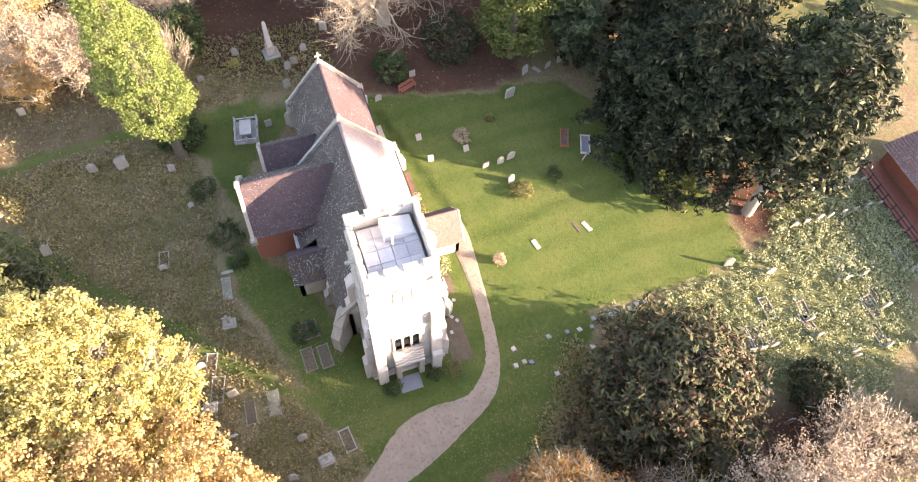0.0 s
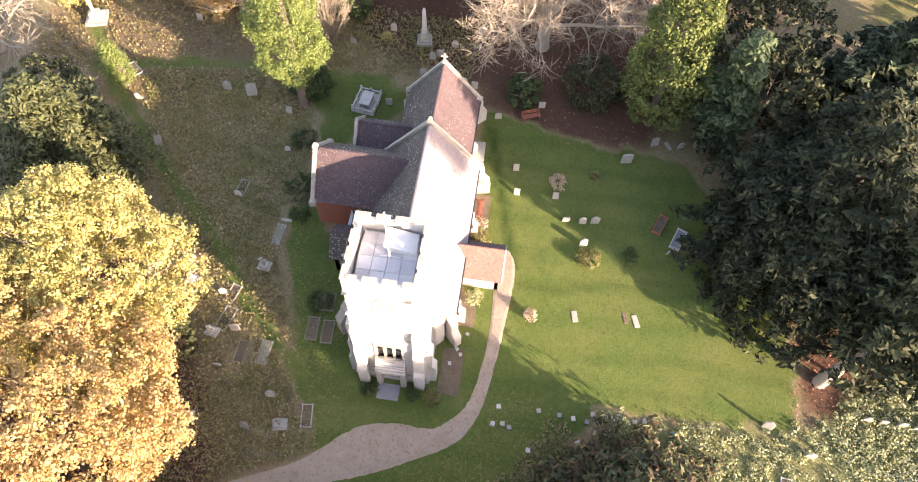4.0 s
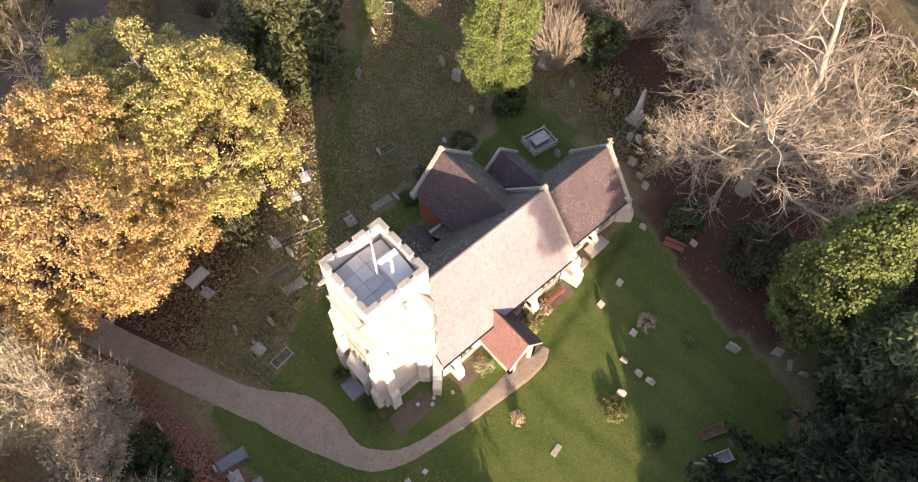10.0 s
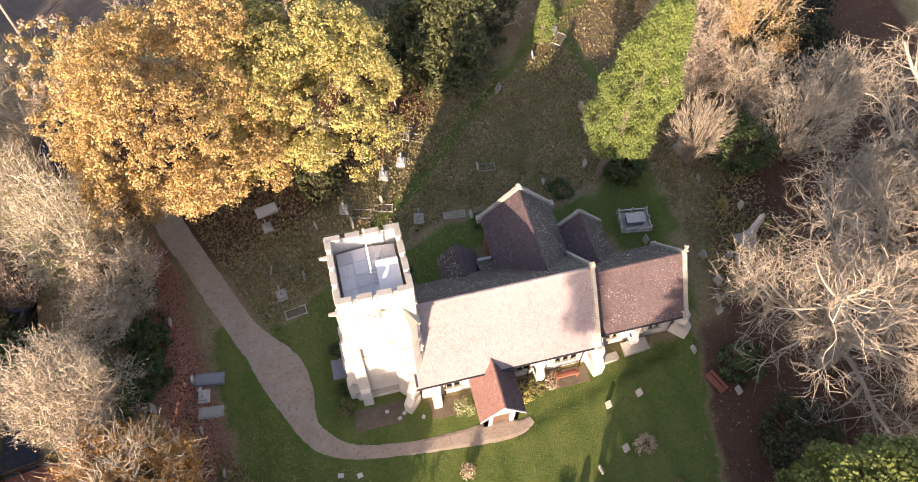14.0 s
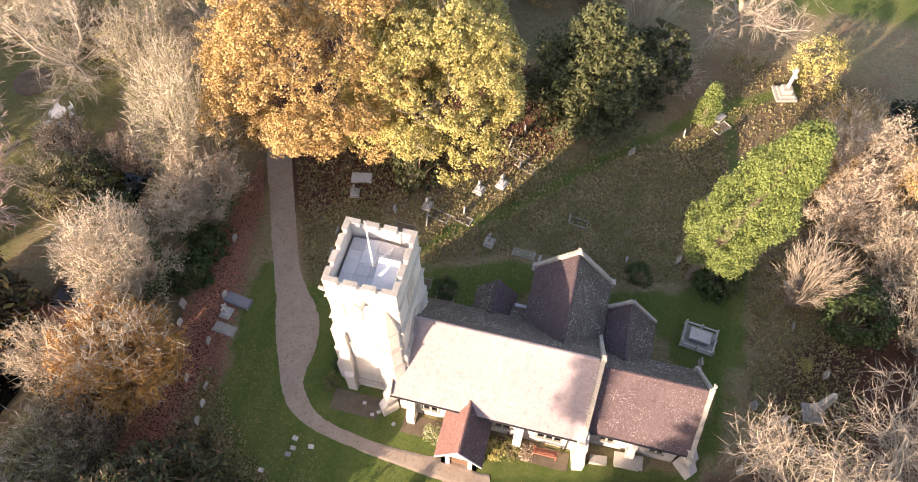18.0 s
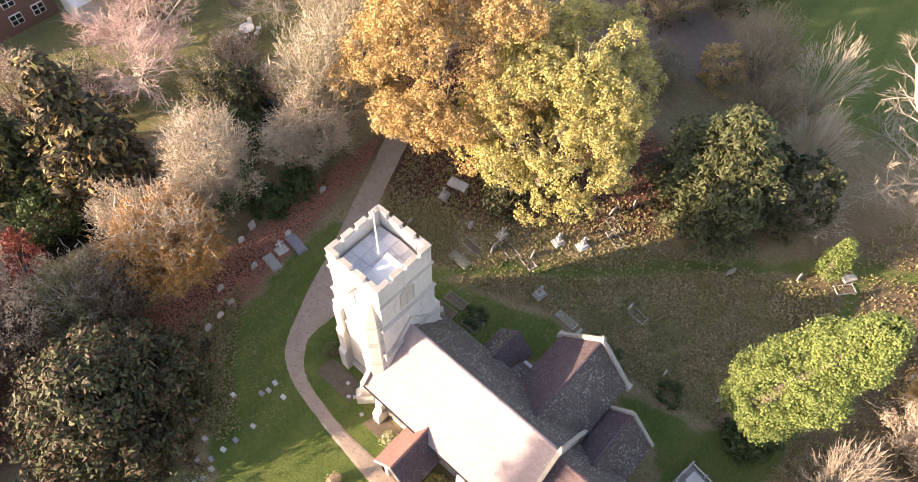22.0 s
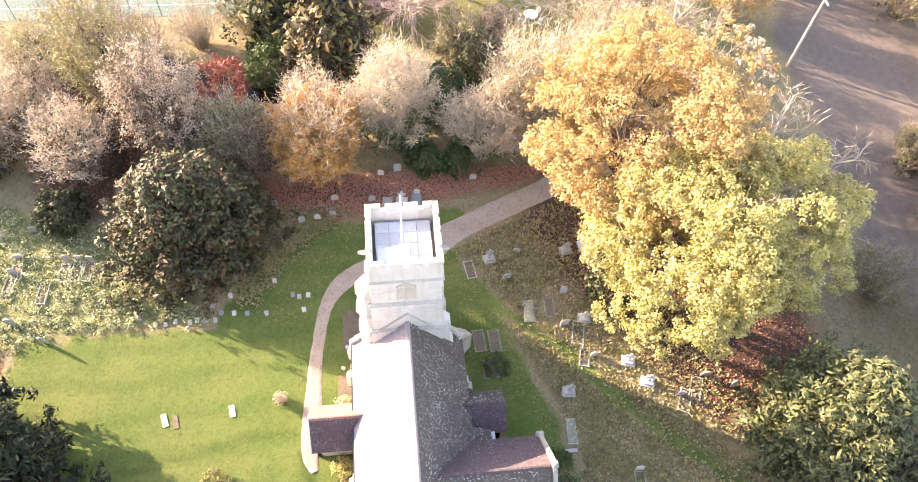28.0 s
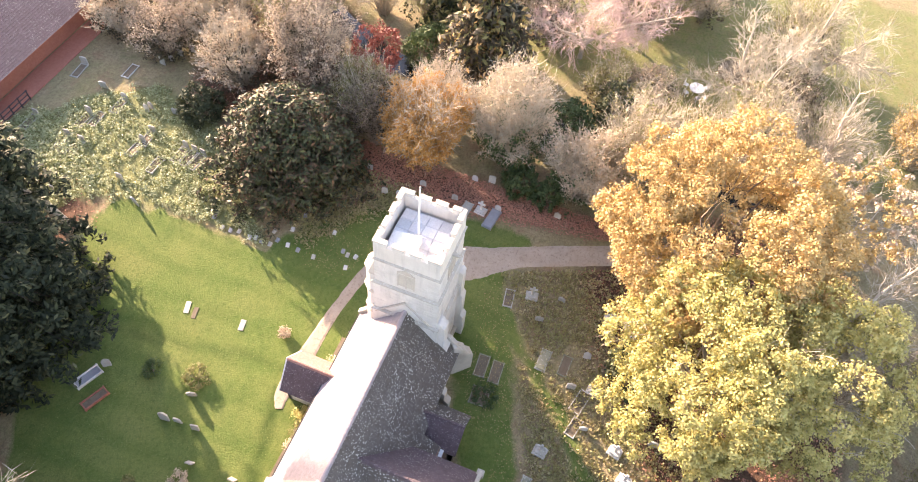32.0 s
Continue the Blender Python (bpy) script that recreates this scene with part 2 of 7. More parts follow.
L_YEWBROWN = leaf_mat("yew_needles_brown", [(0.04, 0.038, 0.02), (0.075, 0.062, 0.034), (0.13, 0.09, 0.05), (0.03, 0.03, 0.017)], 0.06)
# lit copy of the yew needles: sunlight is put into the colour
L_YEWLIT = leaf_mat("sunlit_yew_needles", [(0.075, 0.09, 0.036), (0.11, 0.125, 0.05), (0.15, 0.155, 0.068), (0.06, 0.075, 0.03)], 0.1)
L_IVYDARK = leaf_mat("ivy_leaves", [(0.085, 0.12, 0.035), (0.125, 0.16, 0.045), (0.165, 0.195, 0.06), (0.06, 0.09, 0.028)], 0.15)
# near-black: the shade between the boughs is put into the needle colour
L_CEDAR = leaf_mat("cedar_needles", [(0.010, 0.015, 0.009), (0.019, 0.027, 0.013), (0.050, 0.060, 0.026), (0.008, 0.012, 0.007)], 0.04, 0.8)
L_IVY = leaf_mat("bright_ivy", [(0.145, 0.195, 0.055), (0.19, 0.245, 0.07), (0.235, 0.285, 0.09), (0.10, 0.145, 0.04)], 0.2)
L_GREEN = leaf_mat("dark_green_leaves", [(0.045, 0.075, 0.028), (0.07, 0.105, 0.036), (0.10, 0.135, 0.05)], 0.2)
L_PINE = leaf_mat("pine_needles", [(0.07, 0.105, 0.05), (0.105, 0.145, 0.07), (0.055, 0.085, 0.04)], 0.15)
L_TAN = leaf_mat("withered_leaves", [(0.46, 0.35, 0.24), (0.56, 0.45, 0.33), (0.38, 0.27, 0.18), (0.50, 0.43, 0.30)])
L_OLIVE = leaf_mat("olive_leaves", [(0.16, 0.17, 0.06), (0.22, 0.21, 0.08), (0.28, 0.24, 0.10)], 0.25)
L_RED = leaf_mat("crimson_leaves", [(0.20, 0.05, 0.04), (0.27, 0.075, 0.052), (0.155, 0.045, 0.036)])
L_BRAMBLE = leaf_mat("ground_ivy", [(0.28, 0.31, 0.145), (0.42, 0.44, 0.24), (0.17, 0.21, 0.08), (0.55, 0.54, 0.36)], 0.2)
L_RUST = leaf_mat("rusty_needles", [(0.10, 0.06, 0.033), (0.15, 0.09, 0.05), (0.07, 0.045, 0.025)], 0.1)
M_DARKBRICK = plain_mat("dark_brick", (0.15, 0.085, 0.065), (0.20, 0.115, 0.09), 0.9, 4.0)
L_LITTER = leaf_mat("fallen_leaves", [(0.31, 0.135, 0.095), (0.41, 0.185, 0.125), (0.48, 0.28, 0.19), (0.22, 0.095, 0.066)], 0.1)
L_FLECK = leaf_mat("scattered_leaves", [(0.32, 0.25, 0.10), (0.36, 0.28, 0.14), (0.28, 0.16, 0.07)], 0.1)
L_TUFT = leaf_mat("rough_grass", [(0.33, 0.27, 0.125), (0.46, 0.365, 0.20), (0.25, 0.25, 0.09), (0.58, 0.475, 0.30), (0.28, 0.19, 0.10)], 0.3)
L_LAWN = leaf_mat("lawn_blades", [(0.11, 0.16, 0.038), (0.16, 0.20, 0.055), (0.23, 0.24, 0.085), (0.075, 0.12, 0.028)], 0.2)
M_PINKTWIG = plain_mat("birch_twigs", (0.50, 0.36, 0.32), (0.60, 0.46, 0.41), 0.9, 2.0)

# ---- builders ----
def mesh_from(name, verts, faces, mat, smooth=False):
    me = bpy.data.meshes.new(name)
    me.from_pydata([tuple(v) for v in verts], [], [tuple(f) for f in faces])
    me.materials.append(mat)
    if smooth:
        me.polygons.foreach_set("use_smooth", [True] * len(me.polygons))
    me.update()
    return me


def soup(name, verts, corners, mat):
    """A mesh of many loose faces with the same number of corners, from an array of their corners in turn."""
    verts = np.asarray(verts, dtype=np.float32).reshape(-1, 3)
    n = len(verts) // corners
    me = bpy.data.meshes.new(name)
    me.vertices.add(len(verts))
    me.vertices.foreach_set("co", verts.ravel())
    me.loops.add(len(verts))
    me.loops.foreach_set("vertex_index", np.arange(len(verts), dtype=np.int32))
    me.polygons.add(n)
    me.polygons.foreach_set("loop_start", np.arange(n, dtype=np.int32) * corners)
    me.polygons.foreach_set("loop_total", np.full(n, corners, dtype=np.int32))
    me.materials.append(mat)
    me.update(calc_edges=True)
    me.validate()
    return me


def thing(name, label, category, loc=(0, 0, 0), turn=0.0, group="", kind=""):
    ob = new(name)
    ob.matrix_world = pose(*loc, 0, 0, turn)
    return tagged(ob, label, category, group, kind)


def hold(name, me, parent, label=""):
    ob = new(name, me)
    ob.parent = parent
    return tagged(ob, label) if label else ob


def part(name, bm, mat, parent, label=""):
    me = bpy.data.meshes.new(name)
    bmesh.ops.recalc_face_normals(bm, faces=bm.faces)
    bm.to_mesh(me)
    bm.free()
    me.materials.append(mat)
    return hold(name, me, parent, label)


def box(bm, x0, x1, y0, y1, z0, z1):
    v = [bm.verts.new(c) for c in ((x0, y0, z0), (x1, y0, z0), (x1, y1, z0), (x0, y1, z0), (x0, y0, z1), (x1, y0, z1), (x1, y1, z1), (x0, y1, z1))]
    for f in ((3, 2, 1, 0), (4, 5, 6, 7), (0, 1, 5, 4), (1, 2, 6, 5), (2, 3, 7, 6), (3, 0, 4, 7)):
        bm.faces.new([v[i] for i in f])
    return bm


def loft(bm, *rings):
    """A closed solid through rings of equal count."""
    vs = [[bm.verts.new(c) for c in r] for r in rings]
    n = len(vs[0])
    bm.faces.new(vs[0][::-1])
    bm.faces.new(vs[-1])
    for a, b in zip(vs, vs[1:]):
        for i in range(n):
            bm.faces.new((a[i], a[(i + 1) % n], b[(i + 1) % n], b[i]))
    return bm


def ring(x, y, z, r, n, turn=0.0):
    return [(x + r * math.cos(turn + i * math.tau / n), y + r * math.sin(turn + i * math.tau / n), z) for i in range(n)]


def soften(bm, width, segments=1):
    bmesh.ops.recalc_face_normals(bm, faces=bm.faces)
    bmesh.ops.bevel(bm, geom=bm.edges[:], offset=width, segments=segments, affect="EDGES", clamp_overlap=True)
    return bm


def one_box(*c, soft=0.0):
    bm = box(bmesh.new(), *c)
    return soften(bm, soft) if soft else bm


# ---- ground ----
def inside(px, py, poly, soft):
    """How far inside a polygon points lie: 0 outside to 1 inside, over a border of that width."""
    d = np.full(px.shape, 1e9)
    odd = np.zeros(px.shape, bool)
    for (ax, ay), (bx, by) in zip(poly, poly[1:] + poly[:1]):
        ex, ey = bx - ax, by - ay
        t = np.clip(((px - ax) * ex + (py - ay) * ey) / (ex * ex + ey * ey), 0, 1)
        d = np.minimum(d, np.hypot(px - ax - t * ex, py - ay - t * ey))
        odd ^= ((ay > py) != (by > py)) & (px < ex * (py - ay) / (ey if ey else 1e-9) + ax)
    return np.clip(0.5 + np.where(odd, d, -d) / soft, 0, 1)


def along(px, py, line, half, soft):
    d = np.full(px.shape, 1e9)
    for (ax, ay), (bx, by) in zip(line, line[1:]):
        ex, ey = bx - ax, by - ay
        t = np.clip(((px - ax) * ex + (py - ay) * ey) / (ex * ex + ey * ey), 0, 1)
        d = np.minimum(d, np.hypot(px - ax - t * ex, py - ay - t * ey))
    return np.clip(0.5 + (half - d) / soft, 0, 1)


LAWNS = [
    [(-2.5, -29), (-2.4, -15), (-6.2, -12.6), (-10.2, -9), (-12, -3), (-13, 3), (-12, 6), (-8.6, 4.6), (-6.5, 5.6), (-3, 7), (2, 8.6), (7, 10.6), (10.5, 11.2), (11.5, 9.2), (9, 8), (8, 6), (5, 5), (2, 4), (2, -4), (22, -3.6), (24, -2), (22.6, -8), (20.8, -12.5), (21.2, -17), (20, -22), (12, -27), (4, -29.5)],
    [(14.5, 8.8), (19, 7.4), (22, 4), (24, 3), (26, 6), (26.3, 13), (24, 15), (20.5, 10.5), (16, 10)],
]
MOWN = [[(-3, 7.2), (0, 10.2), (2.2, 12.7), (5.3, 15.0), (7.8, 17.4), (10.7, 20.5), (13.3, 23.2), (17, 26.6), (21.5, 31), (30, 36)], [(24.5, 2), (25.2, 9), (25.6, 15), (25, 24), (23, 33)], [(23.5, -2), (24.8, 3)]]
LITTER = [
    [(-17, 16), (-17, -14), (-13, -12.5), (-11.8, -6), (-13.4, 2), (-14.6, 8), (-15, 14)],
    [(-16, 15), (-12, 10), (-5, 13), (2, 18), (7, 20.5), (10, 25), (6, 33), (-20, 33), (-22, 20)],
    [(-24, -14), (-12, -13), (-11, -19), (-15, -30), (-26, -36), (-34, -30)],
    [(22.3, -3), (21.2, -9), (20.4, -13), (21.2, -19), (32, -24), (60, -24), (60, 34), (40, 30), (36, 14), (29, 8), (26, -2)],
    [(-1, -28.5), (-3, -33), (2, -38), (8, -34), (6, -29.5)],
]
BRAMBLE = [[(-2.9, -15), (-6, -18), (-9, -21), (-14, -27), (-15, -34), (-10, -40), (-4, -38), (-1.5, -31), (-2.6, -27)], [(-2, -31), (2, -34), (3, -43), (-7, -43), (-9, -39)]]
BROOK = [(-25.2, 31), (-25.5, 22), (-27.5, 12), (-26.5, 2), (-27, -6), (-29, -16), (-34, -26), (-46, -40), (-70, -60)]
ROAD = [(-90, 66), (-60, 55), (-33, 41.5), (-20, 41.5), (-7, 40.5), (3, 42), (4, 49), (-9, 55), (-24, 56), (-60, 70), (-90, 82)]
FIELD = [(-30, 62), (-5, 60), (4, 54), (12, 46), (40, 48), (120, 60), (120, 200), (-60, 200)]

STEP = 0.6
gx, gy = np.arange(-62, 62.01, STEP), np.arange(-66, 76.01, STEP)
GX, GY = np.meshgrid(gx, gy, indexing="ij")
wob = np.array([[noise.noise((x * 0.55, y * 0.55, 3.0)) for y in gy[::2]] for x in gx[::2]])
wob = np.repeat(np.repeat(wob, 2, 0), 2, 1)[: len(gx), : len(gy)]
WX, WY = GX + wob * 0.9, GY + np.roll(wob, 9, 0) * 0.9
lawn = np.max([inside(WX, WY, p, 1.0) for p in LAWNS], 0)
track = np.maximum(along(GX, GY, [(8.3, -7.7), (11.1, -6.9), (16, -5.7), (21.5, -4.4)], 0.3, 0.7), 0.6 * along(GX, GY, [(6.2, -8.3), (6.4, -11.5), (7.4, -15.3), (8.1, -19.1), (7.8, -22.5)], 0.2, 0.6))
mown = np.max([along(WX, WY, p, 0.75, 1.1) for p in MOWN], 0)
litter = np.max([inside(WX, WY, p, 3.0) for p in LITTER], 0)
litter = np.maximum(litter, 0.6 * inside(WX, WY, [(19, 24), (27, 13), (38, 12), (40, 40), (16, 40)], 4.0))
bramble = np.max([inside(WX, WY, p, 1.5) for p in BRAMBLE], 0)
road_w = inside(WX, WY, ROAD, 2.5)
field_w = 0.75 * np.maximum(inside(WX, WY, FIELD, 3.0), 0.7 * np.maximum(inside(WX, WY, [(-33, -4), (-30, 36), (-62, 50), (-62, -10)], 2.0), inside(WX, WY, [(17, -44), (62, -38), (62, -66), (14, -66)], 3.0)))
brook_w = along(GX, GY, BROOK, 1.5, 1.8)
GZ = -0.9 * brook_w + wob * 0.035
out = np.clip((np.maximum(np.abs(GX), np.abs(GY)) - 50) / 10, 0, 1)
GZ = GZ * (1 - out)
nx, ny = len(gx), len(gy)
idx = np.arange(nx * ny).reshape(nx, ny)
quads = np.stack([idx[:-1, :-1], idx[1:, :-1], idx[1:, 1:], idx[:-1, 1:]], -1).reshape(-1, 4)
verts = np.stack([GX, GY, GZ], -1).reshape(-1, 3)
# the sheet runs on to the horizon
far = 2500.0
x0, x1, y0, y1 = gx[0], gx[-1], gy[0], gy[-1]
fv = [(-far, -far, 0), (far, -far, 0), (far, far, 0), (-far, far, 0)]
base = len(verts)
verts = np.vstack([verts, fv])
edges = [idx[:, 0], idx[-1, :], idx[::-1, -1], idx[0, ::-1]]
faces = [tuple(q) for q in quads.tolist()]
for k in range(4):
    e = edges[k].tolist()
    faces.append((base + k, base + (k + 1) % 4, *e[::-1]))


def ground_mat():
    m, n, l, p = material("churchyard_turf")
    at = n.new("ShaderNodeAttribute")
    at.attribute_name = "cover"
    sp = n.new("ShaderNodeSeparateColor")
    l.new(at.outputs["Color"], sp.inputs[0])
    at2 = n.new("ShaderNodeAttribute")
    at2.attribute_name = "cover_far"
    sp2 = n.new("ShaderNodeSeparateColor")
    l.new(at2.outputs["Color"], sp2.inputs[0])
    fine = tex_noise(n, l, 7, 6, 0.8)
    midn = tex_noise(n, l, 1.3, 6, 0.7)
    big = tex_noise(n, l, 0.16, 5, 0.6)
    rough = mix(n, l, ramp(n, l, midn, [(0.34, gray(0)), (0.66, gray(1))]), (0.27, 0.215, 0.12), (0.39, 0.31, 0.19))
    rough = mix(n, l, ramp(n, l, big, [(0.42, gray(0)), (0.64, gray(0.55))]), rough, (0.215, 0.215, 0.09))
    russet = tex_noise(n, l, 0.42, 5, 0.7)
    rough = mix(n, l, ramp(n, l, russet, [(0.52, gray(0)), (0.64, gray(0.8))]), rough, (0.30, 0.19, 0.115))
    rough = mix(n, l, ramp(n, l, russet, [(0.34, gray(0.5)), (0.44, gray(0))]), rough, (0.18, 0.20, 0.075))
    clump = tex_noise(n, l, 3.4, 4, 0.75)
    rough = mix(n, l, ramp(n, l, clump, [(0.56, gray(0)), (0.68, gray(0.6))]), rough, (0.36, 0.30, 0.18))
    rough = mix(n, l, ramp(n, l, clump, [(0.36, gray(0.6)), (0.5, gray(0))]), rough, (0.14, 0.112, 0.063))
    rough = mix(n, l, ramp(n, l, fine, [(0.4, gray(0)), (0.68, gray(0.55))]), rough, (0.135, 0.108, 0.062))
    grass = mix(n, l, ramp(n, l, midn, [(0.3, gray(0)), (0.7, gray(1))]), (0.10, 0.15, 0.036), (0.15, 0.19, 0.052))
    grass = mix(n, l, ramp(n, l, big, [(0.42, gray(0)), (0.66, gray(0.75))]), grass, (0.205, 0.215, 0.07))
    swath = n.new("ShaderNodeTexWave")
    swath.inputs["Scale"].default_value, swath.inputs["Distortion"].default_value, swath.inputs["Detail"].default_value, swath.inputs["Detail Scale"].default_value = 0.11, 5.0, 3.0, 0.6
    l.new(n.new("ShaderNodeNewGeometry").outputs["Position"], swath.inputs["Vector"])
    grass = mix(n, l, ramp(n, l, swath.outputs["Fac"], [(0.45, gray(0)), (0.95, gray(0.4))]), grass, (0.075, 0.13, 0.026))
    moss = tex_noise(n, l, 3.6, 5, 0.75)
    grass = mix(n, l, ramp(n, l, moss, [(0.5, gray(0)), (0.72, gray(0.55))]), grass, (0.20, 0.21, 0.075))
    grass = mix(n, l, ramp(n, l, fine, [(0.35, gray(0)), (0.75, gray(0.55))]), grass, (0.045, 0.08, 0.018))
    grass = mix(n, l, ramp(n, l, clump, [(0.36, gray(0.55)), (0.5, gray(0))]), grass, (0.06, 0.10, 0.022))
    dead = mix(n, l, ramp(n, l, fine, [(0.35, gray(0)), (0.65, gray(1))]), (0.16, 0.08, 0.052), (0.065, 0.046, 0.032))
    ivy = mix(n, l, ramp(n, l, midn, [(0.35, gray(0)), (0.65, gray(1))]), (0.13, 0.14, 0.055), (0.25, 0.245, 0.11))
    tarmac = mix(n, l, ramp(n, l, midn, [(0.3, gray(0)), (0.75, gray(1))]), (0.145, 0.115, 0.092), (0.21, 0.17, 0.14))

    def layer(col, under, weight, noise_fac, lo=0.25, hi=0.75):
        add = n.new("ShaderNodeMath")
        add.operation = "MULTIPLY_ADD"
        l.new(noise_fac, add.inputs[0])
        add.inputs[1].default_value = 0.7
        l.new(weight, add.inputs[2])
        sub = n.new("ShaderNodeMapRange")
        sub.inputs["From Min"].default_value, sub.inputs["From Max"].default_value = 0.35 + lo, 0.35 + hi
        l.new(add.outputs[0], sub.inputs["Value"])
        return mix(n, l, sub.outputs[0], under, col)
    col = layer(dead, rough, sp.outputs[1], midn, 0.35, 1.0)
    col = layer(grass, col, sp.outputs[0], fine, 0.3, 0.75)
    col = mix(n, l, at.outputs["Alpha"], col, (0.04, 0.072, 0.016))
    col = layer(ivy, col, sp.outputs[2], midn)
    col = layer(tarmac, col, sp2.outputs[0], midn)
    col = layer(grass, col, sp2.outputs[1], midn)
    col = layer((0.05, 0.04, 0.03), col, sp2.outputs[2], fine)
    l.new(col, p.inputs["Base Color"])
    p.inputs["Roughness"].default_value = 0.95
    p.inputs["Specular IOR Level"].default_value = 0.15
    bump(n, l, p, fine, 1.0, 0.09)
    return m


me = mesh_from("ground", verts, faces, ground_mat())
ca = me.color_attributes.new("cover", "FLOAT_COLOR", "POINT")
cb = me.color_attributes.new("cover_far", "FLOAT_COLOR", "POINT")
pad = np.zeros((4, 4))
cover = np.stack([np.maximum(lawn, mown * 0.8), litter * (1 - lawn), bramble, track], -1).reshape(-1, 4)
cover_far = np.stack([road_w, field_w, brook_w, np.ones_like(lawn)], -1).reshape(-1, 4)
ca.data.foreach_set("color", np.vstack([cover, pad]).astype(np.float32).ravel())
cb.data.foreach_set("color", np.vstack([cover_far, pad + [[0, 1, 0, 1]]]).astype(np.float32).ravel())
ground = new("ground", me)
tagged(ground, "autumn churchyard turf of mown lawn, rough grass and fallen leaves", "ground", kind="structure")

# ---- gravel path, from the lane to the porch ----
PATH_LINE = [(-16.6, 19.5, 1.0, 1.0), (-15.2, 15.6, 1.0, 1.0), (-13.54, 11.99, 0.93, 0.93), (-11.93, 8.38, 0.95, 0.95), (-10.47, 5.3, 0.94, 0.94), (-9.24, 3.19, 1.17, 1.17), (-8.03, 1.24, 1.52, 1.52), (-7.26, -0.96, 1.34, 1.34), (-6.91, -2.54, 0.97, 0.97), (-6.47, -3.88, 0.72, 0.72), (-5.47, -5.14, 0.67, 0.67), (-4.11, -6.0, 0.5, 0.5), (-2.33, -6.5, 0.43, 0.43), (0.91, -6.95, 0.43, 0.43), (4.31, -7.13, 0.57, 0.57), (6.8, -7.18, 0.69, 0.69), (8.27, -7.27, 0.48, 0.48), (9.3, -6.95, 0.25, 0.25)]


def smooth_line(rows, per):
    """Points along a smooth curve through the rows."""
    a = np.array(rows, float)
    a = np.vstack([2 * a[0] - a[1], a, 2 * a[-1] - a[-2]])
    outp = []
    for i in range(1, len(a) - 2):
        for k in range(per):
            t = k / per
            outp.append(0.5 * (2 * a[i] + (a[i + 1] - a[i - 1]) * t + (2 * a[i - 1] - 5 * a[i] + 4 * a[i + 1] - a[i + 2]) * t * t + (3 * a[i] - a[i - 1] - 3 * a[i + 1] + a[i + 2]) * t ** 3))
    outp.append(a[-2])
    return np.array(outp)


pl = smooth_line(PATH_LINE, 10) * [1, 1, 1.12, 1.12]
tan = np.gradient(pl[:, :2], axis=0)
tan /= np.linalg.norm(tan, axis=1)[:, None]
nor = np.stack([-tan[:, 1], tan[:, 0]], 1)
pv, pf = [], []
for i, ((x, y, wr, wl), (u, v)) in enumerate(zip(pl, nor)):
    jl, jr = (0.06 * noise.noise((i * 0.45, s, 0)) + 0.035 * noise.noise((i * 1.7, s, 4)) for s in (0.0, 7.0))
    for k in range(7):
        s = -(wr + jr) + (wr + wl + jl + jr) * k / 6
        edge = 0.0 if k in (0, 6) else 0.035 + 0.012 * noise.noise((x * 0.8 + u * s, y * 0.8 + v * s, 9))
        pv.append((x + u * s, y + v * s, 0.012 + edge))
    if i:
        pf += [(7 * i - 7 + k, 7 * i - 6 + k, 7 * i + 1 + k, 7 * i + k) for k in range(6)]


def gravel_mat():
    m, n, l, p = material("pinkish_gravel")
    a, b, c = tex_noise(n, l, 26, 5, 0.75), tex_noise(n, l, 0.8, 6, 0.65), tex_noise(n, l, 4.5, 4, 0.6)
    col = mix(n, l, ramp(n, l, b, [(0.35, gray(0)), (0.68, gray(1))]), (0.48, 0.39, 0.295), (0.37, 0.29, 0.21))
    col = mix(n, l, ramp(n, l, a, [(0.3, gray(0)), (0.75, gray(0.7))]), col, (0.26, 0.21, 0.175))
    col = mix(n, l, ramp(n, l, c, [(0.52, gray(0)), (0.72, gray(0.75))]), col, (0.21, 0.14, 0.095))
    l.new(col, p.inputs["Base Color"])
    p.inputs["Roughness"].default_value = 0.95
    bump(n, l, p, a, 0.7, 0.03)
    return m


footpath = new("footpath", mesh_from("footpath", pv, pf, gravel_mat()))
tagged(footpath, "winding pinkish gravel footpath leading to the church porch", "path", kind="structure")

# ---- brook behind the western hedge ----
bl = smooth_line([(x, y) for x, y in BROOK], 6)
bt = np.gradient(bl, axis=0)
bt /= np.linalg.norm(bt, axis=1)[:, None]
bv, bf = [], []
for i, ((x, y), (u, v)) in enumerate(zip(bl, bt)):
    bv += [(x - v * 1.6, y + u * 1.6, -0.55), (x + v * 1.6, y - u * 1.6, -0.55)]
    if i:
        bf.append((2 * i - 2, 2 * i, 2 * i + 1, 2 * i - 1))
M_WATER, _n, _l, _p = material("dark_water")
_p.inputs["Base Color"].default_value, _p.inputs["Roughness"].default_value = (0.012, 0.014, 0.012, 1), 0.08
bump(_n, _l, _p, tex_noise(_n, _l, 3.0, 3), 0.1, 0.02)
tagged(new("water", mesh_from("water", bv, bf, M_WATER)), "narrow dark brook between overgrown banks", "water", kind="structure")

# ---- church ----
church = thing("church", "medieval parish church of pale limestone with tiled roofs and west tower", "church")


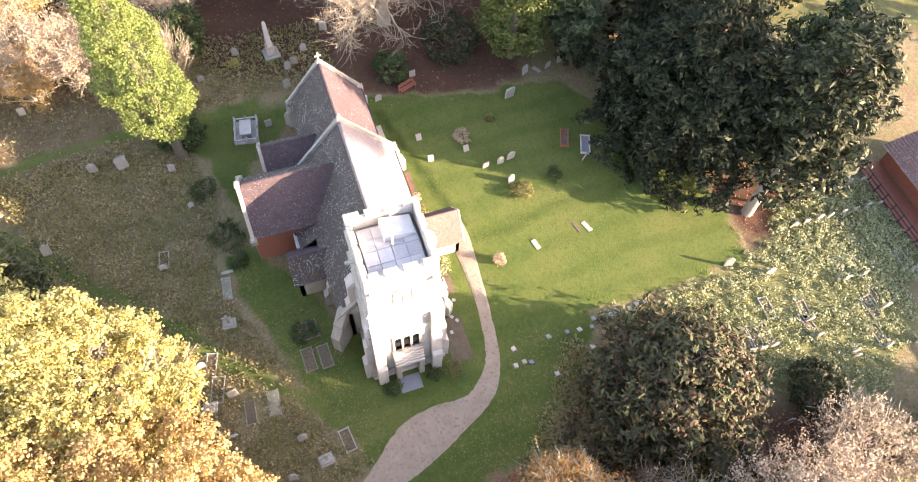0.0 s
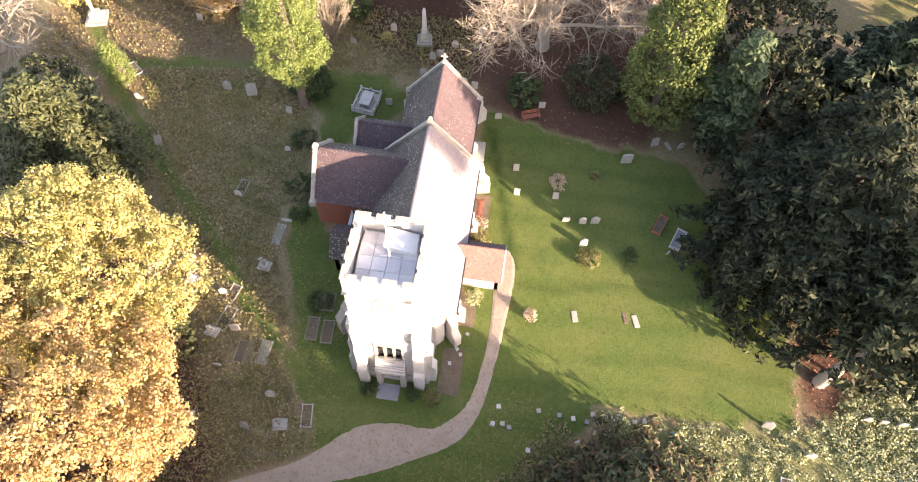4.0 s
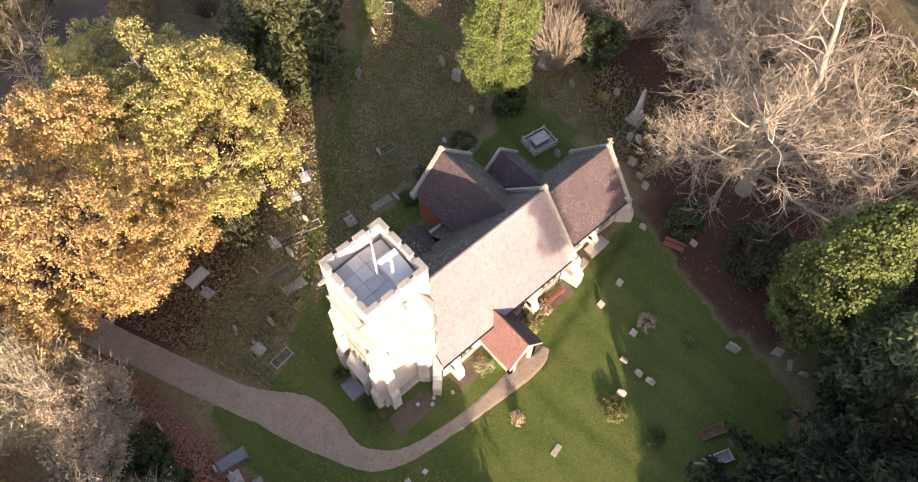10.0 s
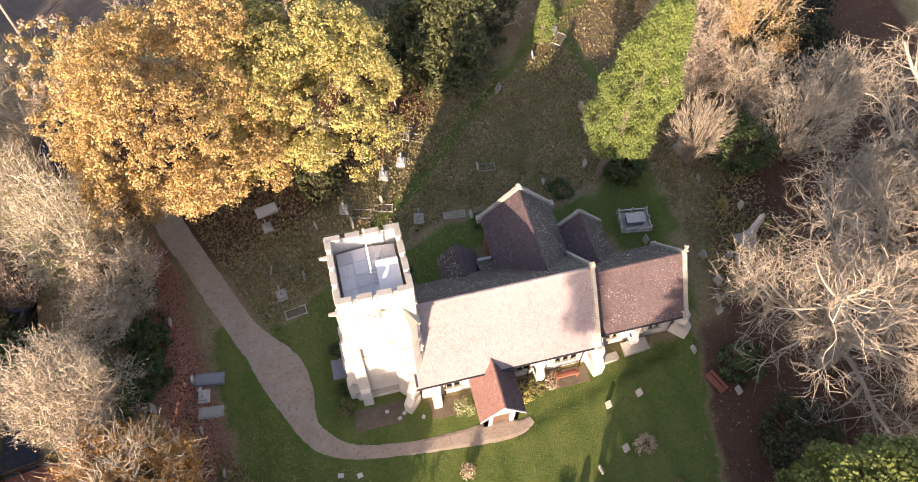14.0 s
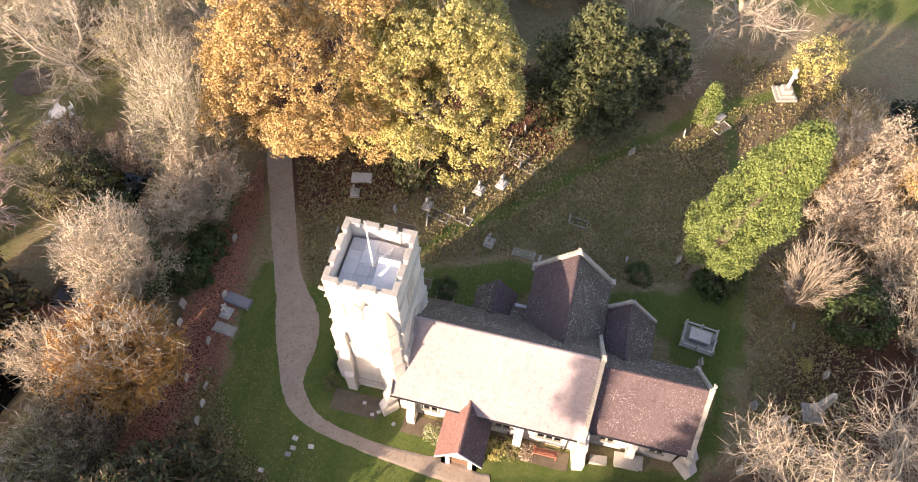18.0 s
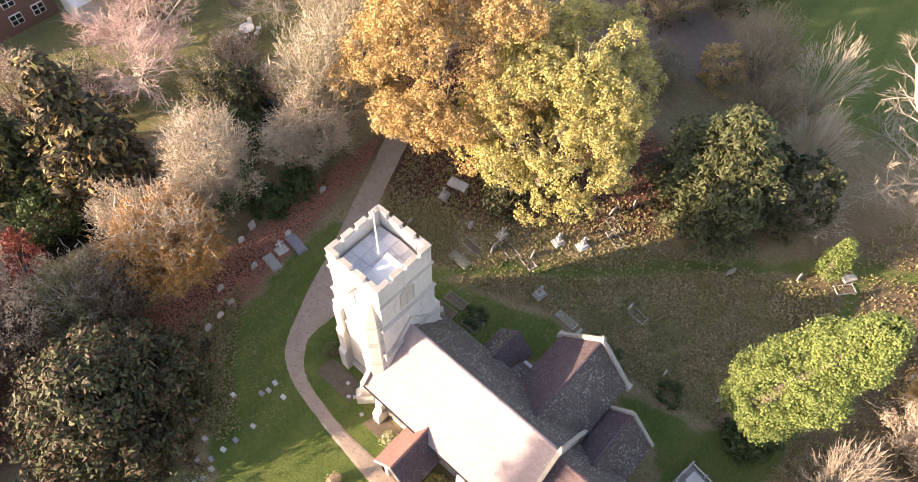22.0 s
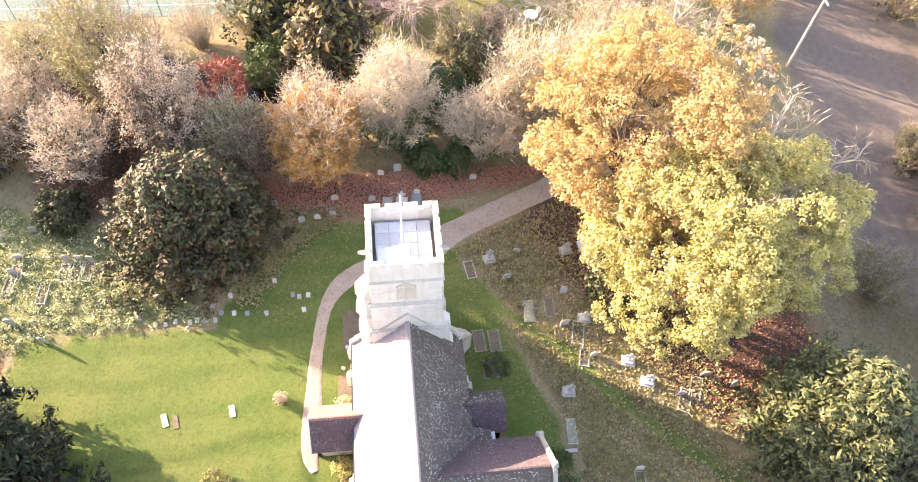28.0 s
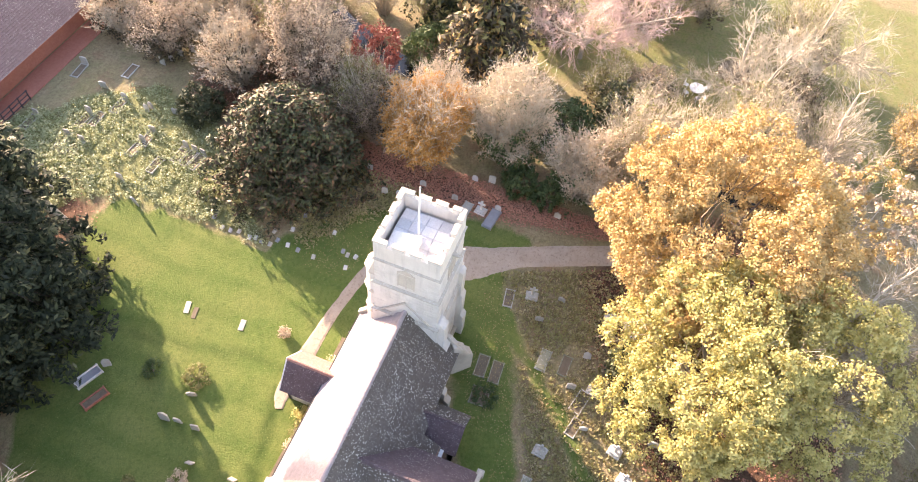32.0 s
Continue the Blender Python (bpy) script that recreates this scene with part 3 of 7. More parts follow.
def wall(name, p0, p1, z0, z1, thick, openings, mat, label=""):
    """A wall from p0 to p1 (its outer face on the right hand of the way), with openings (s0, s1, za, zb) through it."""
    (ax, ay), (bx, by) = p0, p1
    L = math.hypot(bx - ax, by - ay)
    u, v = (bx - ax) / L, (by - ay) / L
    bm = bmesh.new()

    def block(s0, s1, za, zb):
        ringz = lambda z: [(ax + u * s - v * d, ay + v * s + u * d, z) for s, d in ((s0, 0), (s1, 0), (s1, thick), (s0, thick))]
        loft(bm, ringz(za), ringz(zb))
    cuts = sorted({0, L, *[o[0] for o in openings], *[o[1] for o in openings]})
    for s0, s1 in zip(cuts, cuts[1:]):
        hole = [o for o in openings if o[0] <= s0 + 1e-6 and o[1] >= s1 - 1e-6]
        z = z0
        for o in sorted(hole, key=lambda o: o[2]):
            if o[2] > z:
                block(s0, s1, z, o[2])
            z = o[3]
        if z < z1:
            block(s0, s1, z, z1)
    return part(name, bm, mat, church, label)


def gable(name, c, half, z0, z1, d0, d1, axis, mat):
    """A triangular gable wall: centre c across, from d0 to d1 along the axis."""
    bm = bmesh.new()
    tri = [(c - half, z0), (c + half, z0), (c, z1)]
    if axis == "x":
        loft(bm, [(d0, y, z) for y, z in tri], [(d1, y, z) for y, z in tri])
    else:
        loft(bm, [(x, d0, z) for x, z in tri], [(x, d1, z) for x, z in tri])
    return part(name, bm, mat, church)


def slope(name, a, b, up, thick, mat, gauge=0.22, label="", sag=0.0):
    """A tiled roof slope with eaves from a to b and the ridge at a + up, laid in courses, each lipped over the one below."""
    a, b, up = Vector(a), Vector(b), Vector(up)
    n = max(3, round(up.length / gauge))
    across = (b - a)
    nrm = across.cross(up).normalized()
    if nrm.z < 0:
        nrm = -nrm
    cols = max(4, round(across.length / 0.9))
    vs, fs = [], []
    for k in range(n):
        for j, lift in ((k / n, 0.035), ((k + 1) / n, 0.0)):
            for i in range(cols + 1):
                p = a + across * (i / cols) + up * j
                jit = 0.015 * noise.noise((i * 0.9, k * 0.5, a.x + a.y)) - sag * math.sin(math.pi * i / cols) * j
                vs.append(p + nrm * (lift + jit))
        r = k * 2 * (cols + 1)
        for i in range(cols):
            fs.append((r + i, r + i + 1, r + cols + 2 + i, r + cols + 1 + i))
            if k:
                fs.append((r + i, r - cols - 1 + i, r - cols + i, r + i + 1))
    base = len(vs)
    for p in (a, b, b + up, a + up):
        vs += [p + nrm * 0.0, p - nrm * thick]
    for i, j in ((0, 1), (1, 2), (2, 3), (3, 0)):
        fs.append((base + 2 * i, base + 2 * j, base + 2 * j + 1, base + 2 * i + 1))
    fs.append(tuple(base + 2 * i + 1 for i in range(4)))
    fs.append((0, base, base + 2, cols))
    return hold(name, mesh_from(name, vs, fs, mat), church, label)


def coping(name, p0, p1, width, height, axis, mat=None, blocks=9):
    """A raked parapet of coping blocks from p0 up to p1, wide along the axis, each block a little out of line."""
    p0, p1 = Vector(p0), Vector(p1)
    d = (p1 - p0) / blocks
    side = Vector((width / 2, 0, 0)) if axis == "x" else Vector((0, width / 2, 0))
    nrm = d.cross(side).normalized()
    if nrm.z < 0:
        nrm = -nrm
    for i in range(blocks):
        j = Vector((random.uniform(-1, 1), random.uniform(-1, 1), random.uniform(-1, 1))) * 0.012
        q0, q1 = p0 + d * (i + 0.015) + j, p0 + d * (i + 0.985) + j
        bm = bmesh.new()
        loft(bm, [q0 - side - nrm * 0.1, q0 + side - nrm * 0.1, q0 + side * 0.9 + nrm * height, q0 - side * 0.9 + nrm * height],
             [q1 - side - nrm * 0.1, q1 + side - nrm * 0.1, q1 + side * 0.9 + nrm * height, q1 - side * 0.9 + nrm * height])
        part(name, bm, mat or M_COPING, church)


def ridge(name, a, b, mat, w=0.17):
    a, b = Vector(a), Vector(b)
    n = max(2, round((b - a).length / 0.45))
    d = (b - a) / n
    s = Vector((-d.y, d.x, 0)).normalized() * w
    bm = bmesh.new()
    for i in range(n):
        q0, q1 = a + d * (i + 0.02), a + d * (i + 0.98)
        up = Vector((0, 0, 0.075 + 0.012 * random.random()))
        loft(bm, [q0 - s - Vector((0, 0, .1)), q0 + s - Vector((0, 0, .1)), q0 + up + s * .35, q0 + up - s * .35], [q1 - s - Vector((0, 0, .1)), q1 + s - Vector((0, 0, .1)), q1 + up + s * .35, q1 + up - s * .35])
    part(name, bm, mat, church)


def buttress(x, y, dx, dy, width, steps, mat=M_STONE):
    """A stepped buttress against a wall at (x, y), going out along (dx, dy); steps are (reach, height)."""
    sx, sy = -dy * width / 2, dx * width / 2
    bm = bmesh.new()
    z = -0.15
    for i, (reach, top) in enumerate(steps):
        nxt = steps[i + 1][0] if i + 1 < len(steps) else 0.06
        q = lambda r, zz: [(x - sx - dx * .2, y - sy - dy * .2, zz), (x - sx + dx * r, y - sy + dy * r, zz), (x + sx + dx * r, y + sy + dy * r, zz), (x + sx - dx * .2, y + sy - dy * .2, zz)]
        loft(bm, q(reach, z), q(reach, top), q(nxt, top + (reach - nxt) * 1.3))
        z = top
    part("buttress", soften(bm, 0.025), mat, church)


def lancets(face, s, z0, z1, lights, w, gap, deep=0.3, out=0.08):
    """A window of pointed lights with a stone frame; face(s, d, z) gives the place at s along the wall, d out from it."""
    total = lights * w + (lights - 1) * gap
    win = hold("window", None, church)
    win.empty_display_size = 0.2
    bm = bmesh.new()

    def slab(s0, s1, za, zb, d0, d1):
        loft(bm, [face(s0, d0, za), face(s1, d0, za), face(s1, d1, za), face(s0, d1, za)], [face(s0, d0, zb), face(s1, d0, zb), face(s1, d1, zb), face(s0, d1, zb)])
    for i in range(lights + 1):
        a = s - total / 2 - gap + i * (w + gap)
        slab(a, a + gap, z0, z1, -deep, out)
    slab(s - total / 2 - gap, s + total / 2 + gap, z1 - 0.02, z1 + gap * 1.3, -deep, out + 0.02)
    slab(s - total / 2 - gap * 1.3, s + total / 2 + gap * 1.3, z0 - gap * 1.4, z0, -deep, out + 0.08)
    for i in range(lights):
        a = s - total / 2 + i * (w + gap)
        for q0, q1 in ((0.0, 0.22), (0.78, 1.0)):
            slab(a + w * q0, a + w * q1, z1 - w * 0.42, z1, -deep, out - 0.02)
    part("window_frame", bm, M_COPING, win, "weathered stone mullions")
    for i in range(lights):
        a = s - total / 2 + i * (w + gap)
        bm = bmesh.new()
        loft(bm, [face(a, -0.14, z0), face(a + w, -0.14, z0), face(a + w, -0.11, z0), face(a, -0.11, z0)], [face(a, -0.14, z1), face(a + w, -0.14, z1), face(a + w, -0.11, z1), face(a, -0.11, z1)])
        part("pane", bm, M_GLASS, win, "dark leaded glass")


# tower: three stages, each a little narrower, with string courses
TOP = 15.2
HALF = [(-0.2, 0.9, 2.62), (0.9, 7.2, 2.42), (7.2, 10.6, 2.32), (10.6, 13.4, 2.22)]
for i, (za, zb, h) in enumerate(HALF):
    if i == 1:
        continue
    part("tower_stage", one_box(-h, h, -h, h, za, zb, soft=0.03), M_STONE, church)
h = HALF[1][2]
wall("tower_wall", (-h, h), (-h, -h), 0.9, 7.2, 0.8, [(h - 0.96, h + 0.96, 4.1, 6.2), (h - 0.62, h + 0.62, 0.9, 2.5)], M_STONE)
part("tower_wall", one_box(-h + 0.8, h, -h, h, 0.9, 7.2), M_STONE, church)
lancets(lambda s, d, z: (-h - d, -s, z), 0, 4.1, 6.2, 3, 0.46, 0.16)
part("door", one_box(-h + 0.35, -h + 0.45, -0.62, 0.62, 0.9, 2.5), M_WOOD, church, "dark oak plank west door in a deep recess")
bm = bmesh.new()
for k in range(5):
    box(bm, -h - 0.75 + 0.12 * k, -h + 0.2, -1.05, 1.05, 2.6 + 0.25 * k, 2.86 + 0.25 * k)
part("sloping_sill", bm, M_STONE, church, "weathered sloping stone sill above the west door")
for s in (-1, 1):
    part("door_jamb", one_box(-h - 0.7, -h + 0.1, s * 0.85 - 0.2, s * 0.85 + 0.2, -0.1, 2.62, soft=0.03), M_COPING, church)
for za, h2 in ((7.2, 2.42), (10.6, 2.32), (13.32, 2.24), (0.86, 2.62)):
    bm = bmesh.new()
    loft(bm, *[[(-q, -q, z), (q, -q, z), (q, q, z), (-q, q, z)] for q, z in ((h2, za - 0.1), (h2 + 0.1, za - 0.02), (h2 + 0.1, za + 0.05), (h2 - 0.08, za + 0.16))])
    part("string_course", bm, M_COPING, church)
# parapet and merlons
P = 2.22
for c in ((-P, P, -P, -P + 0.3), (-P, P, P - 0.3, P), (-P, -P + 0.3, -P + 0.3, P - 0.3), (P - 0.3, P, -P + 0.3, P - 0.3)):
    part("parapet", one_box(*c, 13.4, 14.84, soft=0.02), M_STONE, church)
spans = [(-P, -1.33), (-0.95, -0.17), (0.19, 0.97), (1.35, P)]
for side in range(4):
    for k, (s0, s1) in enumerate(spans):
        if side in (1, 3):
            if k == 0:
                s0 = -P + 0.302
            if k == 3:
                s1 = P - 0.302
        d0, d1 = P - 0.3, P
        zt = TOP - random.uniform(0, 0.05)
        cs = {0: (s0, s1, d0, d1), 1: (d0, d1, s0, s1), 2: (s0, s1, -d1, -d0), 3: (-d1, -d0, s0, s1)}[side]
        merlon = part("merlon", one_box(*cs, 14.84, zt, soft=0.03), M_STONE, church)
        cap = (cs[0] - 0.04, cs[1] + 0.04, cs[2] - 0.04, cs[3] + 0.04) if side in (0, 2) else (cs[0] - 0.04, cs[1] + 0.04, cs[2] + (0.002 if k == 0 else -0.04) * 1, cs[3] + (-0.002 if k == 3 else 0.04))
        part("coping", one_box(*cap, zt, zt + 0.07, soft=0.02), M_COPING, merlon)
# lead roof with rolls, hatch and gutters
bm = bmesh.new()
q = P - 0.3
loft(bm, [(-q, -q, 13.4), (q, -q, 13.4), (q, q, 13.4), (-q, q, 13.4)], [(-q + .12, -q + .12, 13.5), (q - .12, -q + .12, 13.5), (q - .12, q - .12, 13.5), (-q + .12, q - .12, 13.5)])
part("roof_gutter", bm, M_SLATE, church)
q2 = q - 0.2
for i in range(4):
    for j in range(4):
        xa, xb = -q2 + i * q2 / 2 + 0.012, -q2 + (i + 1) * q2 / 2 - 0.012
        ya, yb = -q2 + j * q2 / 2 + 0.012, -q2 + (j + 1) * q2 / 2 - 0.012
        hz = lambda x: 14.12 - 0.13 * abs(x)
        bm = bmesh.new()
        t = random.uniform(0, 0.02)
        loft(bm, [(xa, ya, 13.5), (xb, ya, 13.5), (xb, yb, 13.5), (xa, yb, 13.5)], [(xa, ya, hz(xa) + t), (xb, ya, hz(xb) + t), (xb, yb, hz(xb) + t), (xa, yb, hz(xa) + t)])
        part("lead_sheet", bm, M_LEAD if random.random() < 0.7 else M_LEAD_LIGHT, church)
for i in range(5):
    x = -q2 + i * q2 / 2
    part("lead_roll", one_box(x - 0.03, x + 0.03, -q2, q2, 13.9, 14.17 - 0.13 * abs(x), soft=0.015), M_LEAD, church)
bm = bmesh.new()
loft(bm, [(0.42, -1.62, 13.7), (1.75, -1.62, 13.7), (1.75, 0.3, 13.7), (0.42, 0.3, 13.7)], [(0.42, -1.62, 14.3), (1.75, -1.62, 14.3), (1.75, 0.3, 14.75), (0.42, 0.3, 14.75)])
hatch = part("roof_hatch", soften(bm, 0.03), M_WHITE, church, "pale lead-covered roof hatch")
for x, y, dx, dy in ((0, 1, 0, 1), (0, -1, 0, -1), (-1, 1, -1, 0), (-1, -1, -1, 0)):
    X, Y = (0.1, y * 2.2) if dx == 0 else (-2.2, y * 1.9)
    bm = bmesh.new()
    loft(bm, *[[(X + dx * d - dy * w, Y + dy * d - dx * w, 13.42 + e - w), (X + dx * d + dy * w, Y + dy * d + dx * w, 13.42 + e - w), (X + dx * d + dy * w, Y + dy * d + dx * w, 13.42 + e + w), (X + dx * d - dy * w, Y + dy * d - dx * w, 13.42 + e + w)] for d, w, e in ((0, .12, 0), (0.35, .1, .02), (0.62, .07, .06))])
    part("waterspout", bm, M_COPING, church)
# stair turret with a stone cap, on the south side
part("stair_turret", loft(bmesh.new(), ring(1.35, -2.3, -0.2, 1.0, 8, 0.39), ring(1.35, -2.3, 6.2, 0.98, 8, 0.39), ring(1.35, -2.3, 6.4, 0.88, 8, 0.39), ring(1.35, -2.3, 11.3, 0.86, 8, 0.39)), M_STONE, church)
part("turret_cap", loft(bmesh.new(), ring(1.35, -2.3, 11.25, 0.95, 8, 0.39), ring(1.35, -2.3, 11.4, 0.95, 8, 0.39), ring(1.35, -2.2, 13.1, 0.06, 8, 0.39)), M_RUBBLE, church, "pointed stone cap of the stair turret")
for z in (3.4, 6.2, 8.9):
    part("turret_band", loft(bmesh.new(), ring(1.35, -2.3, z, 1.04, 8, 0.39), ring(1.35, -2.3, z + 0.1, 1.06, 8, 0.39), ring(1.35, -2.3, z + 0.2, 0.95, 8, 0.39)), M_COPING, church)
# tower buttresses
for y in (-1, 1):
    buttress(-2.42, y * 2.0, -1, 0, 0.72, [(0.7, 2.6), (0.45, 5.6), (0.26, 8.6)])
    buttress(-1.95, y * 2.42, 0, y, 0.72, [(0.7, 2.6), (0.45, 5.6), (0.26, 8.6)])
buttress(1.9, 2.42, 0, 1, 0.8, [(0.8, 4.4), (0.5, 7.4)])
# drip mould of a former higher roof on the tower's east face
for y in (-1, 1):
    bm = bmesh.new()
    loft(bm, [(2.3, 0, 9.5), (2.44, 0, 9.45), (2.44, 0, 9.3), (2.3, 0, 9.3)], [(2.3, y * 2.2, 6.95), (2.44, y * 2.2, 6.9), (2.44, y * 2.2, 6.75), (2.3, y * 2.2, 6.75)])
    part("drip_mould", bm, M_COPING, church)
# belfry openings and low slits
for face in (lambda s, d, z: (2.22 + d, s, z), lambda s, d, z: (-2.22 - d, s, z), lambda s, d, z: (s, 2.22 + d, z), lambda s, d, z: (-0.75 + s, -2.22 - d, z)):
    bm = bmesh.new()
    for c in (-0.3, 0.3):
        for k in range(5):
            za = 11.2 + k * 0.28
            loft(bm, [face(c - .22, .0, za), face(c + .22, .0, za), face(c + .22, .05, za), face(c - .22, .05, za)], [face(c - .22, .0, za + .2), face(c + .22, .0, za + .2), face(c + .22, .012, za + .22), face(c - .22, .012, za + .22)])
    for a, b in ((-.62, -.52), (-.06, .06), (.52, .62)):
        loft(bm, [face(a, -.05, 11.1), face(b, -.05, 11.1), face(b, .07, 11.1), face(a, .07, 11.1)], [face(a, -.05, 12.75), face(b, -.05, 12.75), face(b, .07, 12.75), face(a, .07, 12.75)])
    loft(bm, [face(-.62, -.05, 12.7), face(.62, -.05, 12.7), face(.62, .07, 12.7), face(-.62, .07, 12.7)], [face(-.1, -.05, 13.1), face(.1, -.05, 13.1), face(.1, .07, 13.1), face(-.1, .07, 13.1)])
    part("belfry_opening", bm, M_RUBBLE, church, "stone-louvred belfry opening")

# nave
wall("nave_wall", (1.3, -3.6), (14.9, -3.6), -0.2, 3.75, 0.7, [(2.4, 3.4, 1.4, 3.0), (7.62, 8.58, 1.4, 3.0), (10.58, 12.22, 1.4, 3.2)], M_STONE)
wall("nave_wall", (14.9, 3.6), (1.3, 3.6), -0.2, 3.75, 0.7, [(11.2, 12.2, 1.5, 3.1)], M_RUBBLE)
lancets(lambda s, d, z: (s, -3.6 - d, z), 4.2, 1.4, 3.0, 2, 0.42, 0.14)
lancets(lambda s, d, z: (s, -3.6 - d, z), 9.4, 1.4, 3.0, 2, 0.42, 0.12)
lancets(lambda s, d, z: (s, -3.6 - d, z), 12.7, 1.4, 3.2, 3, 0.46, 0.13)
lancets(lambda s, d, z: (-s, 3.6 + d, z), -3.2, 1.5, 3.1, 2, 0.4, 0.12)
gable("nave_gable", 0, 3.75, 3.7, 8.2, 14.5, 14.9, "x", M_STONE)
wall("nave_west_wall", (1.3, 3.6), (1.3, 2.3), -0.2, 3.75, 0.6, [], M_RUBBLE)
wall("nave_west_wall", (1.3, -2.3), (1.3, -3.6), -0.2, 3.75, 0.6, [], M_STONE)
gable("nave_gable", 0, 3.75, 3.7, 8.1, 1.3, 1.7, "x", M_STONE)
up_s, up_n = Vector((0, 3.95, 4.75)), Vector((0, -3.95, 4.75))
slope("nave_roof", (1.25, -3.95, 3.45), (14.7, -3.95, 3.45), up_s, 0.15, M_TILE_S, label="sunlit plain clay tile slope", sag=0.05)
slope("nave_roof", (1.25, 3.95, 3.45), (14.7, 3.95, 3.45), up_n, 0.15, M_TILE_N, label="tile slope toned dark as the shaded side, flecked with white lichen", sag=0.05)
ridge("ridge_tiles", (2.3, 0, 8.2), (14.6, 0, 8.2), M_TILE_S)
for y in (-1, 1):
    coping("coping", (14.85, y * 4.0, 3.6), (14.85, 0, 8.45), 0.29, 0.14, "x", blocks=11)
    coping("coping", (1.35, y * 4.0, 3.6), (1.35, y * 2.3, 5.65), 0.36, 0.18, "x", blocks=4)
    part("kneeler", one_box(14.62, 15.08, y * 4.05 - 0.22, y * 4.05 + 0.22, 3.2, 3.75, soft=0.03), M_COPING, church)
part("apex_stone", loft(bmesh.new(), ring(14.85, 0, 8.4, 0.26, 4, 0.785), ring(14.85, 0, 8.75, 0.2, 4, 0.785), ring(14.85, 0, 8.95, 0.06, 4, 0.785)), M_COPING, church)
buttress(1.45, -3.55, -0.7, -0.7, 0.62, [(1.1, 1.4), (0.65, 2.9)])
buttress(2.9, -3.6, 0, -1, 0.6, [(0.95, 1.3), (0.55, 2.7)])
buttress(10.6, -3.6, 0, -1, 0.6, [(0.9, 1.3), (0.55, 2.7)])
buttress(14.8, -3.6, 0.2, -0.98, 0.75, [(1.35, 1.3), (0.8, 3.0)])
buttress(1.5, 3.55, -0.7, 0.7, 0.75, [(1.5, 2.2), (0.9, 3.3)], M_RUBBLE)
buttress(4.5, 3.6, 0, 1, 0.6, [(0.9, 1.5), (0.55, 2.8)], M_RUBBLE)

# chancel
wall("chancel_wall", (14.9, -2.75), (22.0, -2.75), -0.2, 3.6, 0.6, [(1.2, 2.2, 1.4, 2.9), (4.6, 5.6, 1.4, 2.9)], M_STONE)
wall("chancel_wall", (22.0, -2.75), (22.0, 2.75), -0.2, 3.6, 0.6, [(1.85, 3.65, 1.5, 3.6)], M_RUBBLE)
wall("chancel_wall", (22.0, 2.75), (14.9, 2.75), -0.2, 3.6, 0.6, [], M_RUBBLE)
lancets(lambda s, d, z: (s, -2.75 - d, z), 16.6, 1.4, 2.9, 2, 0.4, 0.12)
lancets(lambda s, d, z: (s, -2.75 - d, z), 20.0, 1.4, 2.9, 2, 0.4, 0.12)
lancets(lambda s, d, z: (22.0 + d, s, z), 0, 1.5, 3.6, 3, 0.5, 0.14)
gable("chancel_gable", 0, 2.95, 3.5, 7.15, 21.6, 22.0, "x", M_RUBBLE)
slope("chancel_roof", (14.9, -3.1, 3.3), (21.9, -3.1, 3.3), (0, 3.1, 3.95), 0.15, M_TILE_T, label="red-brown clay tile slope", sag=0.04)
slope("chancel_roof", (14.9, 3.1, 3.3), (21.9, 3.1, 3.3), (0, -3.1, 3.95), 0.15, M_TILE_N, label="tile slope toned dark as the shaded side")
ridge("ridge_tiles", (15.0, 0, 7.25), (21.7, 0, 7.25), M_TILE_T)
for y in (-1, 1):
    coping("coping", (21.95, y * 3.15, 3.4), (21.95, 0, 7.4), 0.28, 0.12, "x", blocks=10)
    part("kneeler", one_box(21.73, 22.17, y * 3.15 - 0.2, y * 3.15 + 0.2, 3.0, 3.5, soft=0.03), M_COPING, church)
bm = bmesh.new()
box(bm, 21.87, 22.03, -0.08, 0.08, 7.45, 8.25)
box(bm, 21.89, 22.01, -0.28, 0.28, 7.85, 8.0)
part("gable_cross", soften(bm, 0.02), M_COPING, church, "small stone cross on the chancel gable")
buttress(21.9, -2.7, 0.7, -0.7, 0.65, [(1.2, 1.3), (0.7, 2.8)])
buttress(21.9, 2.7, 0.7, 0.7, 0.65, [(1.2, 1.3), (0.7, 2.8)], M_RUBBLE)
buttress(18.4, -2.75, 0, -1, 0.55, [(0.7, 1.2), (0.4, 2.5)])

# north transept, with a brick west wall
wall("transept_wall", (9.75, 8.42), (9.75, 3.6), -0.2, 4.0, 0.5, [], M_BRICK, "red brick west wall")
wall("transept_wall", (14.57, 8.45), (9.78, 8.45), -0.2, 4.0, 0.5, [(1.67, 3.07, 1.5, 3.6)], M_RUBBLE)
wall("transept_wall", (14.6, 3.6), (14.6, 8.42), -0.2, 4.0, 0.5, [], M_RUBBLE)
lancets(lambda s, d, z: (-s, 8.45 + d, z), -12.2, 1.5, 3.6, 3, 0.4, 0.12)
gable("transept_gable", 12.18, 2.5, 3.95, 6.75, 8.05, 8.45, "y", M_RUBBLE)
slope("transept_roof", (9.3, 8.3, 3.8), (9.3, 1.2, 3.8), (2.88, 0, 3.05), 0.14, M_TILE_T, label="red-brown clay tile slope", sag=0.05)
